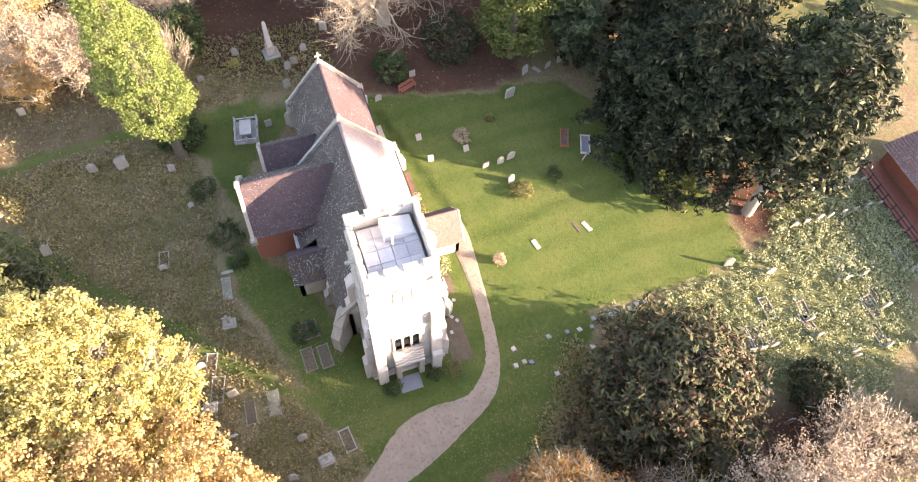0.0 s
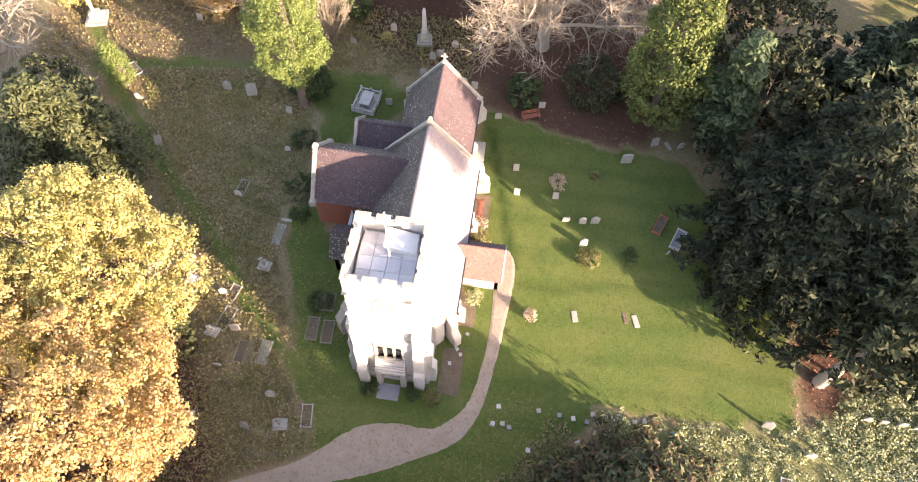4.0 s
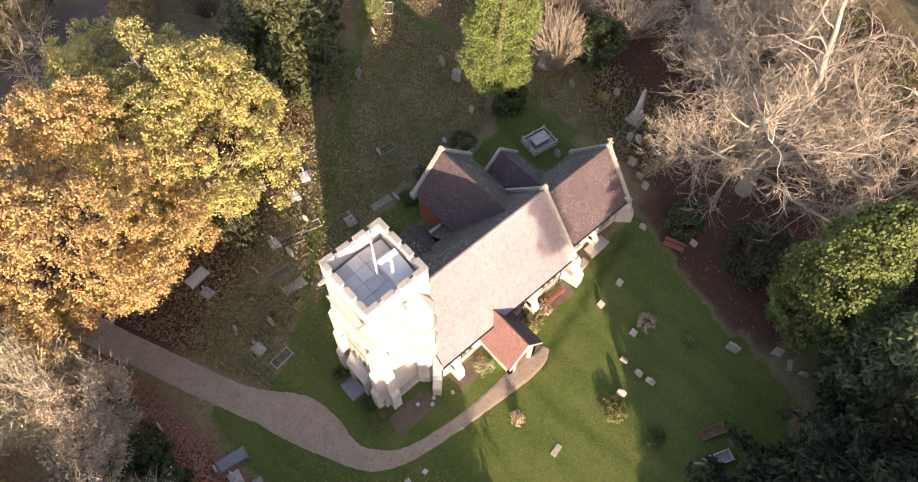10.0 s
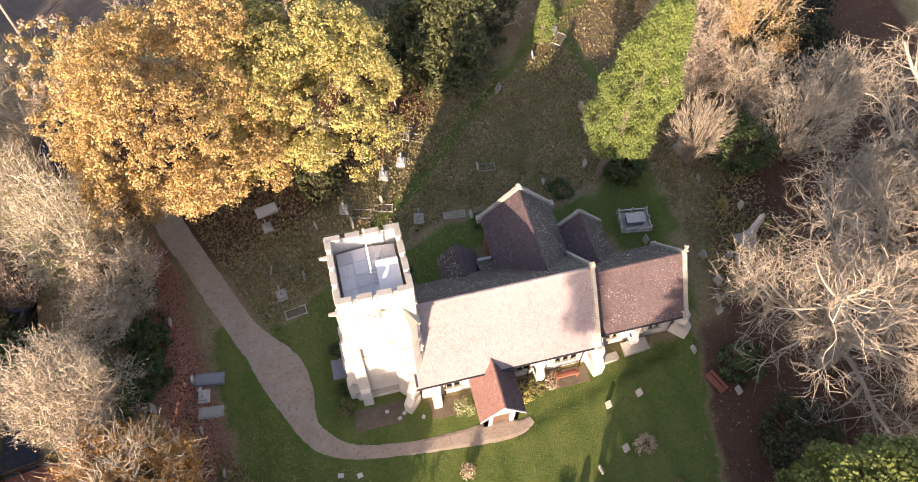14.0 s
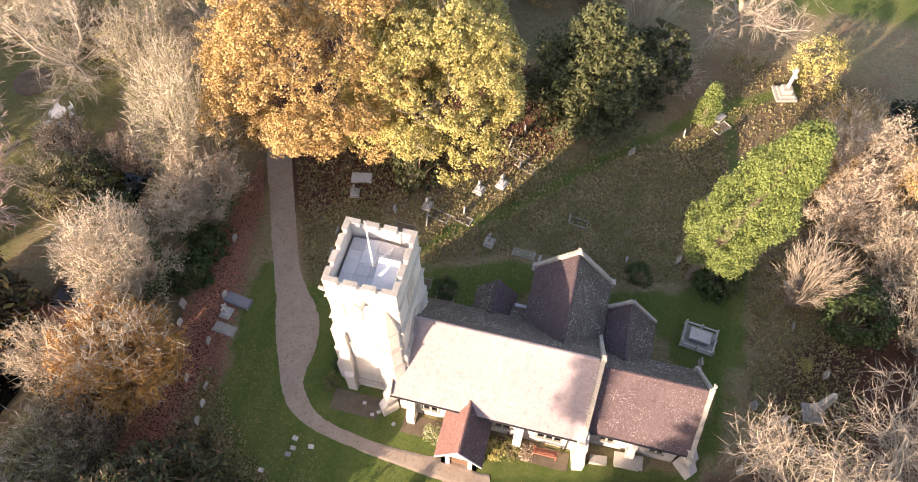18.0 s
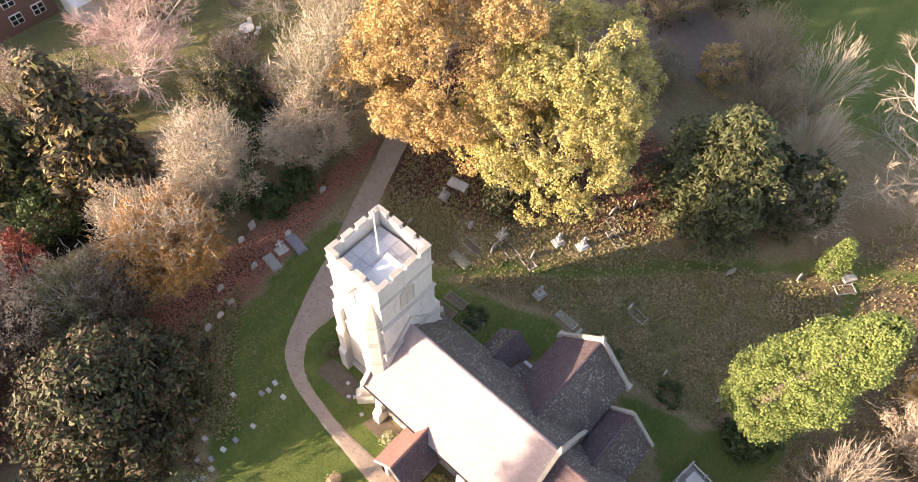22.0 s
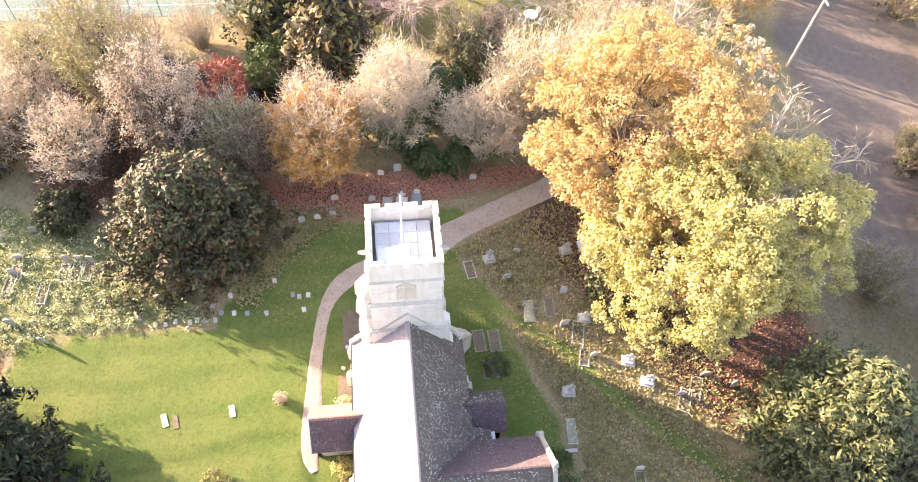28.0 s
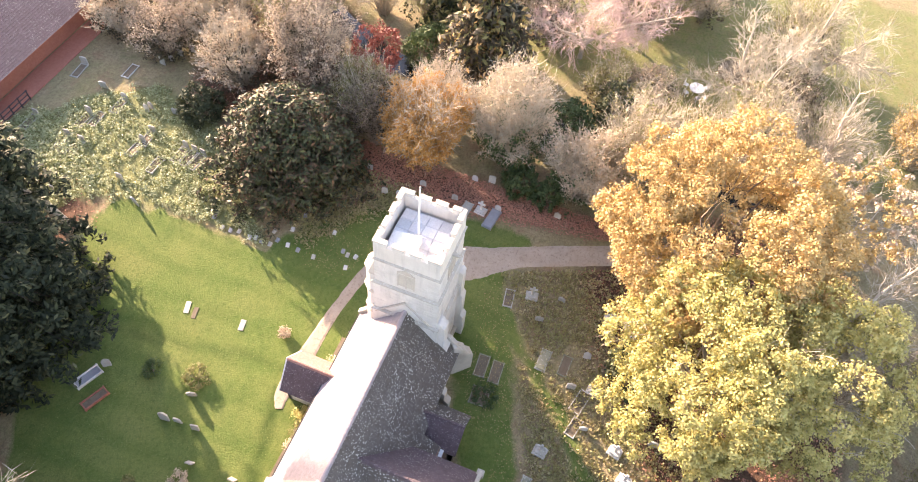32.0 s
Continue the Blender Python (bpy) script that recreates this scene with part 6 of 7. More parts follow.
shrubbery("holly_bush", "bright green holly under the ivy-clad tree", 27.0, -20.0, 6.5, 3.0, L_IVY, 139, 170, 34, 0.24)
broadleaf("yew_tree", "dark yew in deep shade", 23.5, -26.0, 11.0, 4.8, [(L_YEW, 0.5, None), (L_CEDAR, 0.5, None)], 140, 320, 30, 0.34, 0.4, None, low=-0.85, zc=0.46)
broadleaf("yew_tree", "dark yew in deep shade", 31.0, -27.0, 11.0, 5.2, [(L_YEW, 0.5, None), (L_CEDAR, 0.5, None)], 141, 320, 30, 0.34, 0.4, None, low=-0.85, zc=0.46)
for i, (x, y) in enumerate([(25.5, -46.0), (33.0, -43.5)]):
    broadleaf("yew_tree", "dark evergreen at the edge of the far field", x, y, 10.0, 4.8, [(L_YEW, 0.6, None), (L_CEDAR, 0.4, None)], 195 + i, 240, 28, 0.36, 0.4, None, low=-0.85, zc=0.46)
conifer("pine", "tall dark pine behind the cedar", 26.0, -36.0, 13, 5.5, [(L_CEDAR, 0.8), (L_PINE, 0.2)], 142, 14, 30, 0.36, 0.4, 0.1)
# far woods on every side, in one piece
rng = np.random.default_rng(5)
far_c = []
for _ in range(420):
    a, d = rng.uniform(0, math.tau), rng.uniform(66, 230) ** 1.0
    x, y = d * math.cos(a) - 2, d * math.sin(a)
    if abs((math.degrees(a) - 240 + 180) % 360 - 180) < 38 and d < 150:
        continue
    if y > 44 and rng.random() < 0.75 or (x < -36 and abs(y) < 46 and x > -80):
        continue
    r, h = rng.uniform(3.5, 6.5), rng.uniform(6, 13)
    far_c.append(lumpy(rng, 26, r, r, h * 0.5, 0.7, -0.7) + [x, y, h * 0.5])
far_c = np.vstack(far_c)
wood = new("far_woodland", soup("far_woodland", leaves(rng, far_c, 1.5, 6, 1.6), 4, L_OLIVE))
tagged(wood, "distant brown-green autumn woodland beyond the churchyard", "woodland", kind="stuff")

# ---- ground cover ----
def scatter(n, polys, rng):
    """Places drawn evenly from a list of polygons."""
    pts = []
    for poly in polys:
        p = np.array(poly)
        lo, hi = p.min(0), p.max(0)
        q = lo + rng.random((n * 3, 2)) * (hi - lo)
        w = inside(q[:, 0], q[:, 1], poly, 1.4)
        pts.append(q[w > rng.random(len(q)) * 0.8 + 0.1][:n])
    return np.vstack(pts)


def free(p, gap=0.0):
    """Only places clear of the church and the path."""
    x, y = p[:, 0], p[:, 1]
    church_box = ((x > -3.3) & (x < 22.8) & (np.abs(y) < 4.2)) | ((x > 5.2) & (x < 19.2) & (y > 0) & (y < 8.9)) | ((x > 5.3) & (x < 8.8) & (y < 0) & (y > -7.2))
    on_path = along(x, y, [(a, b) for a, b, *_ in PATH_LINE], 1.5 + gap, 0.1) > 0.5
    on_track = (np.max([along(x, y, q, 0.6, 0.8) for q in MOWN], 0) > 0.5) & (np.arange(len(p)) % 6 > 0)
    return p[~church_box & ~on_path & ~on_track]


def tufts(name, label, places, rng, mat, size, blades=5, tall=1.0):
    C = np.column_stack([places, np.zeros(len(places))])
    C = np.repeat(C, blades, 0)
    n = len(C)
    a = rng.uniform(0, math.tau, n)
    lean_ = rng.uniform(0.2, 0.9, n)
    s = size * rng.uniform(0.5, 1.4, n)
    d = np.stack([np.cos(a), np.sin(a), np.zeros(n)], 1)
    w = np.stack([-d[:, 1], d[:, 0], np.zeros(n)], 1)
    b = C + d * (s * 0.15)[:, None]
    tip = b + d * (s * lean_)[:, None] + np.array([0, 0, 1.0]) * (s * tall * (1.1 - lean_ * 0.6))[:, None]
    mid = (b + tip) / 2 + np.array([0, 0, 0.12]) * s[:, None]
    ww = w * (s * 0.22)[:, None]
    ob = new(name, soup(name, np.stack([b, mid - ww, tip, mid + ww], 1).reshape(-1, 3), 4, mat))
    return tagged(ob, label, "grass", kind="stuff")


rng = np.random.default_rng(8)
ROUGH = [[(-9, 4), (-5, 7), (2, 9.5), (8, 12), (12, 12), (16, 11), (21, 12), (25, 16), (23, 28), (14, 25), (9, 21), (4, 15), (-2, 10), (-6, 14), (-12, 11)], [(26, 16), (27, -2), (34, -2), (35, 16)], [(-13, -4), (-8.5, -9), (-4, -12), (-8, -16), (-14, -14)], [(-13, 11), (-6, 13), (1, 11.5), (8, 17), (10, 25), (4, 24), (-5, 20), (-14, 16)], [(20, 28), (25, 16), (34, 14), (40, 22), (36, 38), (24, 40)]]
rough_pts = np.vstack([free(scatter(9500, ROUGH[:1], rng)), free(scatter(2800, ROUGH[1:], rng))])
tufts("rough_grass", "coarse unmown grass, brown-green and tangled", rough_pts, rng, L_TUFT, 0.27, 4, 0.75)
tufts("lawn_grass", "short green lawn grass, tufty and uneven", free(scatter(9000, LAWNS, rng)), rng, L_LAWN, 0.09, 2, 0.4)
bram = scatter(1000, BRAMBLE, rng)
bc = np.column_stack([bram, rng.uniform(0.0, 0.18, len(bram))])
tagged(new("ground_ivy", soup("ground_ivy", leaves(rng, bc, 0.40, 22, 0.17), 4, L_BRAMBLE)), "pale yellow-green brambles and ivy smothering old graves", "ground cover", kind="stuff")


def fallen(name, label, p, mat, size):
    n = len(p)
    a = rng.uniform(0, math.tau, n)
    s = size * rng.uniform(0.6, 1.4, n) / 2
    u = np.stack([np.cos(a), np.sin(a), rng.uniform(-.5, .5, n)], 1) * s[:, None]
    v = np.stack([-np.sin(a), np.cos(a), rng.uniform(-.5, .5, n)], 1) * s[:, None] * 0.8
    C = np.column_stack([p, np.full(n, 0.06)])
    tagged(new(name, soup(name, np.stack([C - u, C - v, C + u, C + v], 1).reshape(-1, 3), 4, mat)), label, "leaves", kind="stuff")


fallen("fallen_leaves", "red-brown fallen leaves drifted over the ground", np.vstack([free(scatter(16000, LITTER[:1], rng)), free(scatter(11000, LITTER[1:2], rng)), free(scatter(3000, LITTER[2:4], rng)), scatter(350, LITTER[4:], rng)]), L_LITTER, 0.14)
fallen("scattered_leaves", "pale fallen leaves scattered over the grass", free(np.vstack([scatter(1500, [[(-9, 3), (-3, 7.5), (6, 11), (12, 11), (9, 8), (2, 4.5), (-3, 3.5)]], rng), scatter(900, [[(-12, -4), (-8, -9), (-3, -12), (-2, -8), (-7, -5), (-10, 0)]], rng), scatter(1600, ROUGH[:1], rng)]), -0.3), L_FLECK, 0.08)

# ---- graves ----
def headstone_mesh(w, h, d, top, mat):
    """A standing stone: flat, round, pointed or shouldered at the top."""
    n = 9
    if top == "round":
        out_ = [(w / 2 * math.cos(math.pi * i / n), h - w / 2 + w / 2 * math.sin(math.pi * i / n)) for i in range(n + 1)]
    elif top == "arch":
        out_ = [(w / 2, h * 0.86)] + [(w / 2 * math.cos(math.pi * (i + 0.5) / n), h * 0.86 + h * 0.14 * math.sin(math.pi * (i + 0.5) / n)) for i in range(n)] + [(-w / 2, h * 0.86)]
    elif top == "point":
        out_ = [(w / 2, h * 0.78), (0, h), (-w / 2, h * 0.78)]
    elif top == "ogee":
        out_ = [(w / 2, h * 0.8), (w * 0.36, h * 0.82), (w * 0.22, h * 0.95), (0, h), (-w * 0.22, h * 0.95), (-w * 0.36, h * 0.82), (-w / 2, h * 0.8)]
    else:
        out_ = [(w / 2, h), (-w / 2, h)]
    prof = [(-w / 2, -0.15), (w / 2, -0.15)] + out_
    bm = loft(bmesh.new(), [(-d / 2, y, z) for y, z in prof], [(d / 2, y, z) for y, z in prof])
    soften(bm, min(0.02, d * 0.2))
    bmesh.ops.recalc_face_normals(bm, faces=bm.faces)
    me = bpy.data.meshes.new("headstone")
    bm.to_mesh(me)
    bm.free()
    me.materials.append(mat)
    return me


STONES = {}
for top, w, h, d, mat in (("round", .62, .85, .12, M_GRAVE), ("arch", .7, .95, .13, M_GRAVE), ("point", .66, .9, .13, M_GRAVE), ("ogee", .72, 1.1, .13, M_GRAVE), ("flat", .6, .7, .12, M_COPING), ("big", .95, 1.3, .16, M_GRAVE), ("white", .6, .8, .1, M_MARBLE)):
    STONES[top] = headstone_mesh(w, h, d, {"big": "arch", "white": "round"}.get(top, top), mat)
KIND_LABEL = {"round": "weathered grey headstone with rounded top", "arch": "lichen-spotted headstone with arched top", "point": "weathered headstone with pointed top", "ogee": "tall headstone with shaped shoulders", "flat": "low pale headstone with square top", "big": "broad grey headstone standing on the lawn", "white": "white marble headstone with rounded top"}


def headstone(x, y, top="round", turn=0.0, tip=0.0, scale=1.0, z=0.0):
    ob = new("headstone", STONES[top])
    ob.matrix_world = pose(x, y, z, 0, tip, turn) @ Matrix.Scale(scale, 4)
    state = ", leaning" if abs(tip) > 7 else ""
    return tagged(ob, KIND_LABEL[top] + state, "gravestone", "churchyard headstones")


def kerb_grave(x, y, length=2.0, width=0.85, turn=0.0, mat=None, fill=None, head=None, label="stone kerb round a grave plot", slab=False, high=0.11):
    """A kerbed plot, its long way along x, with what covers it and a headstone at its west end."""
    g = thing("grave", label, "grave", (x, y, 0), turn, "kerbed graves")
    mat = mat or M_GRAVE
    k = 0.085 if high < 0.2 else 0.1
    L, W = length / 2, width / 2
    for c in ((-L, L, -W, -W + k), (-L, L, W - k, W), (-L, -L + k, -W + k, W - k), (L - k, L, -W + k, W - k)):
        part("kerb", one_box(*c, -0.1, high, soft=0.02), mat, g)
    if slab:
        part("slab", one_box(-L + k, L - k, -W + k, W - k, 0.0, high + 0.04, soft=0.015), fill or mat, g)
    else:
        part("infill", one_box(-L + k, L - k, -W + k, W - k, -0.05, high * 0.5), fill or M_EARTH, g)
    for px, py in ((-L, -W), (-L, W), (L, -W), (L, W)):
        part("corner_block", one_box(px - .09 if px > 0 else px - .02, px + .02 if px > 0 else px + .09, py - .09 if py > 0 else py - .02, py + .02 if py > 0 else py + .09, -0.1, high + 0.03, soft=0.015), mat, g)
    if head:
        st = new("headstone", STONES[head])
        st.parent = g
        st.matrix_basis = pose(-L - 0.12, 0, 0, 0, random.uniform(-3, 3), random.uniform(-4, 4))
    return g


def stone_cross(x, y, h=1.3, turn=0.0, mat=None, label="stone cross on a stepped base"):
    g = thing("grave_cross", label, "gravestone", (x, y, 0), turn)
    mat = mat or M_GRAVE
    for i, (r, z0, z1) in enumerate(((0.42, -0.1, 0.18), (0.30, 0.18, 0.36))):
        part("step", one_box(-r, r, -r * 1.2, r * 1.2, z0, z1, soft=0.02), mat, g)
    bm = bmesh.new()
    box(bm, -0.07, 0.07, -0.1, 0.1, 0.34, h)
    box(bm, -0.068, 0.068, -0.34, 0.34, h - 0.5, h - 0.3)
    part("cross", soften(bm, 0.02), mat, g)
    return g


def flat_slab(x, y, l=1.6, w=0.7, turn=0.0, mat=None, label="flat ledger stone sunk in the grass", z=0.05):
    ob = part("ledger_stone", one_box(-l / 2, l / 2, -w / 2, w / 2, -0.1, z, soft=0.02), mat or M_GRAVE, None, label)
    ob.matrix_world = pose(x, y, 0, 0, 0, turn)
    return tagged(ob, category="grave", group="ledger stones")


# lawn south of the church
for x, y, top, turn, tip in ((19.7, -16.4, "big", 12, -4), (22.0, -18.9, "arch", 25, 6), (22.1, -21.2, "round", 20, -6), (22.4, -22.6, "point", 15, 5), (12.9, -11.6, "flat", 10, -4), (12.9, -13.0, "round", 5, 3), (13.1, -14.0, "ogee", 8, -5), (10.8, -13.2, "point", 20, 8), (11.2, -20.2, "round", 35, -9), (22.8, -4.8, "round", 10, -5), (24.7, -8.6, "flat", 5, 4), (-2.2, -27.1, "ogee", -18, 6)):
    headstone(x, y, top, turn, tip)
for x, y, turn in ((17.4, -7.0, 5), (14.9, -7.3, -3), (15.0, -10.6, 6)):
    ob = headstone(x, y, "flat", turn, 28, 0.85)
flat_slab(4.4, -12.9, 0.95, 0.42, 12, M_COPING)
flat_slab(4.7, -17.6, 1.05, 0.42, 18, M_COPING)
flat_slab(4.9, -16.8, 1.0, 0.35, 14, M_EARTH, "bare patch of earth beside a ledger stone")
flat_slab(22.1, -20.1, 0.9, 0.35, 30)
kerb_grave(13.7, -19.4, 1.9, 0.75, -22, M_REDWOOD, M_EARTH, None, "reddish kerbed grave with a dark plot", high=0.25)
kerb_grave(12.5, -20.9, 2.0, 0.85, -22, M_MARBLE, M_SLATE, None, "white marble kerbed grave with grey chippings", high=0.25)
# cremation tablets at the lawn's edge
for i, (x, y) in enumerate(((-3.6, -13.3), (-3.5, -12.3), (-3.4, -10.8), (-3.5, -7.9), (-4.9, -8.8), (-4.7, -8.3), (-4.8, -7.6), (-3.7, -14.3), (-3.1, -14.7), (-5.2, -13.7), (-3.1, -15.5), (-3.2, -17.7), (-3.0, -16.6), (-3.7, -20.4), (-3.0, -19.2), (-6.3, -10.3), (-6.9, -13.4), (-4.4, -15.0), (-3.2, -16.1), (-3.0, -18.4))):
    bm = bmesh.new()
    loft(bm, [(-.2, -.17, -.05), (.2, -.17, -.05), (.2, .17, -.05), (-.2, .17, -.05)], [(-.18, -.15, .2), (.18, -.15, .08), (.18, .15, .08), (-.18, .15, .2)])
    ob = part("memorial_tablet", soften(bm, 0.012), (M_MARBLE, M_SLATE, M_GRAVE)[i % 3], None, ("small white memorial tablet set in the ground", "small dark granite memorial tablet", "small grey stone memorial tablet")[i % 3])
    ob.matrix_world = pose(x, y, 0, 0, 0, random.uniform(-12, 12))
    tagged(ob, category="memorial", group="memorial tablets")
for i, (x, y) in enumerate(((-0.8, -3.9), (0.0, -4.6), (0.4, -4.3), (1.7, -4.9))):
    flat_slab(x, y, 0.28, 0.24, 20 * i, M_MARBLE, "small pale memorial plaque in the grass", 0.1)
# overgrown graves to the south-west
for x, y, head in ((-5.2, -35.7, "flat"), (-5.3, -37.2, "flat"), (-8.3, -37.2, "arch"), (-9.0, -36.2, None), (-11.2, -35.4, "round"), (-13.6, -41.6, "arch"), (-8.8, -30.6, "flat"), (-8.4, -26.9, "round"), (-8.35, -26.0, "flat"), (-8.3, -25.1, "flat"), (-15.6, -37.2, None), (-6.5, -28.2, None), (-7.4, -30.9, "round"), (-6.2, -41.4, "flat")):
    kerb_grave(x, y, 1.9, 0.8, random.uniform(-6, 6), random.choice((M_GRAVE, M_MARBLE, M_GRAVE)), None, head, "overgrown kerbed grave with pale stone edges")
for i in range(8):
    headstone(-0.6 - 0.05 * i, -34.3 - 1.18 * i, ("round", "flat", "arch", "white")[i % 4], random.uniform(-6, 6), random.uniform(-5, 5), 0.9)
for i in range(6):
    headstone(2.1 - 0.1 * i, -36.4 - 1.25 * i, ("arch", "round", "flat")[i % 3], random.uniform(-6, 6), random.uniform(-5, 5), 0.9)
for x, y, top in ((-15.0, -24.9, "round"), (-12.6, -30.1, "flat"), (-3.9, -29.9, "arch"), (-20.6, -33.4, "white"), (-12.2, -32.5, "round"), (-12.7, -38.0, "arch"), (-17.8, -35.0, "ogee"), (-18.6, -34.5, "flat"), (-19.6, -34.1, "point"), (-11.8, -32.7, "round")):
    headstone(x, y, top, random.uniform(-10, 10), random.uniform(-8, 8))
# under the hedge, west of the path
kerb_grave(-13.1, 1.6, 2.1, 0.9, -8, M_SLATE, M_SLATE, "white", "dark polished ledger with a pale kerb", True, 0.32)
kerb_grave(-13.2, -0.9, 1.8, 0.85, -6, M_GRAVE, M_GRAVE, None, "grey ledger stone in a low kerb", True)
stone_cross(-13.6, 0.4, 1.5, -6, M_MARBLE, "pale grey stone cross on three steps")
for x, y, top in ((-13.9, -2.2, "round"), (-16.7, -1.3, "white"), (-17.1, 0.2, "arch"), (-17.0, 4.1, "round"), (-15.7, 6.9, "point"), (-12.2, -6.9, "white"), (-12.6, -5.6, "flat"), (-14.2, -5.4, "round"), (-14.0, -10.6, "flat"), (-12.0, -8.2, "round")):
    headstone(x, y, top, random.uniform(-10, 10), random.uniform(-7, 7), 0.95)
# north of the tower and the nave
stone_cross(-7.1, 7.3, 1.55, 10, M_GRAVE, "grey stone cross on a square plinth")
for x, y, top, tip in ((-7.7, 9.7, "round", 14), (-5.2, 8.5, "point", 8), (-3.5, 13.0, "white", -9), (-0.6, 12.5, "arch", 4), (5.9, 20.3, "white", 4), (4.5, 22.6, "arch", 10), (5.6, 24.6, "round", -8), (2.2, 14.3, "white", 6), (1.4, 19.4, "arch", 5)):
    headstone(x, y, top, random.uniform(-10, 10), tip)
stone_cross(5.0, 11.8, 1.5, -8, M_GRAVE, "weathered stone cross on a low plinth")
stone_cross(2.95, 16.9, 1.4, -14, M_MARBLE, "pale stone cross at the maple's edge")
stone_cross(4.75, 18.0, 1.45, -18, M_MARBLE, "pale stone cross at the maple's edge")
stone_cross(-7.5, 13.9, 1.3, 14, M_GRAVE, "grey stone cross among fallen leaves")
stone_cross(-1.0, 14.2, 1.2, -10, M_GRAVE, "small grey stone cross behind a kerbed grave")
flat_slab(-7.4, 15.6, 1.8, 0.9, 12, M_MARBLE, "large pale ledger stone under the tree", 0.35)
kerb_grave(-2.0, 9.9, 1.9, 0.85, -3, M_GRAVE, M_MOSS, None, "grey ledger grave with worn carved slab", True)
kerb_grave(-2.2, 11.6, 1.8, 0.8, -3, M_MOSS, None, None, "sunken mossy kerbed grave")
kerb_grave(0.2, 13.5, 2.0, 0.95, -14, M_GRAVE, M_EARTH, None, "kerbed grave with flower holders on dark earth")
kerb_grave(2.3, 13.6, 1.6, 0.8, -14, M_GRAVE, None, None, "low kerbed grave grown over with grass")
kerb_grave(8.0, 11.5, 1.9, 0.7, -4, M_GRAVE, M_MOSS, None, "pale weathered ledger grave", True)
flat_slab(9.4, 11.2, 0.25, 0.9, 0, None, "fallen grey kerb stone", 0.15)
kerb_grave(6.4, 20.5, 1.9, 0.9, -24, M_GRAVE, M_EARTH, None, "pale stone kerb round an earth plot")
kerb_grave(5.5, 21.6, 1.9, 0.9, -24, M_GRAVE, None, None, "thin stone kerb round a leaf-strewn plot")
kerb_grave(12.0, 15.7, 1.5, 0.8, -6, M_GRAVE, M_EARTH, "white", "white headstone with a dark plot")
headstone(16.3, 12.9, "white", 10, 6, 0.8)
kerb_grave(0.3, 5.6, 1.9, 0.9, 3, M_MOSS, M_EARTH, None, "mossy sunken kerb beside the church wall")
kerb_grave(0.4, 6.8, 1.9, 0.9, 3, M_MOSS, M_EARTH, None, "mossy kerbed grave beside the church wall")
kerb_grave(2.7, 6.3, 1.5, 1.4, 3, M_MOSS, M_EARTH, None, "overgrown kerbed plot by the north wall")
kerb_grave(-6.2, 5.6, 1.7, 0.8, 8, M_GRAVE, None, None, "sunken kerb at the lawn's edge")
# north-east and east
for x, y, top, tip in ((21.9, 17.7, "big", 12), (22.2, 20.1, "ogee", 6), (20.4, 13.9, "flat", 18), (29.7, 10.0, "round", -8), (32.0, 6.5, "round", 6), (29.4, 1.5, "arch", -6), (30.8, 0.3, "round", 5), (32.9, -2.1, "arch", 8), (30.3, 25.4, "flat", 20), (26.5, -1.2, "round", -10), (27.0, 0.2, "arch", 6), (26.8, 2.7, "point", 8), (26.0, -2.2, "flat", 14), (28.9, 2.2, "round", 10), (22.8, 5.2, "flat", 10), (15.2, 24.2, "arch", 24), (19.9, 27.7, "white", -6)):
    headstone(x, y, top, random.uniform(-12, 12), tip)
big = thing("grave_monument", "leaning grey pedestal tomb under the shrubs", "grave", (29.6, 13.6, 0), 20)
part("plinth", one_box(-.55, .55, -.55, .55, -.1, .45, soft=.03), M_GRAVE, big)
part("pedestal", loft(bmesh.new(), ring(0, 0, .45, .5, 4, .785), ring(0.05, 0, 1.35, .42, 4, .785), ring(0.05, 0, 1.5, .55, 4, .785), ring(.05, 0, 1.75, .1, 4, .785)), M_GRAVE, big)
kerb_grave(23.2, 29.4, 1.7, 0.9, 50, M_GRAVE, None, None, "broken kerb beside the small cypress")
flat_slab(23.0, 30.6, 1.2, 0.6, 60, None, "grey slab leaning by the small cypress", 0.2)
# obelisk
ob_ = thing("obelisk", "tall grey granite obelisk on a stepped plinth", "monument", (31.1, 3.3, 0), 8)
for i, (r, z0, z1) in enumerate(((0.72, -0.1, 0.25), (0.54, 0.25, 0.55), (0.37, 0.55, 1.3))):
    part("step", one_box(-r, r, -r, r, z0, z1, soft=0.02), M_GRAVE, ob_)
part("shaft", loft(bmesh.new(), ring(0, 0, 1.3, .36, 4, .785), ring(0, 0, 3.9, .21, 4, .785), ring(0, 0, 4.2, .02, 4, .785)), M_MARBLE, ob_)
# calvary cross in the far corner
cal = thing("memorial_cross", "tall pale memorial cross on three stone steps", "monument", (28.8, 35.2, 0), 15)
for r, z0, z1 in ((1.0, -.1, .25), (.72, .25, .5), (.46, .5, 1.0)):
    part("step", one_box(-r, r, -r, r, z0, z1, soft=.03), M_GRAVE, cal)
bm = bmesh.new()
box(bm, -.12, .12, -.14, .14, 1.0, 3.4)
box(bm, -.118, .118, -.5, .5, 2.6, 2.88)
part("cross", soften(bm, .03), M_MARBLE, cal)
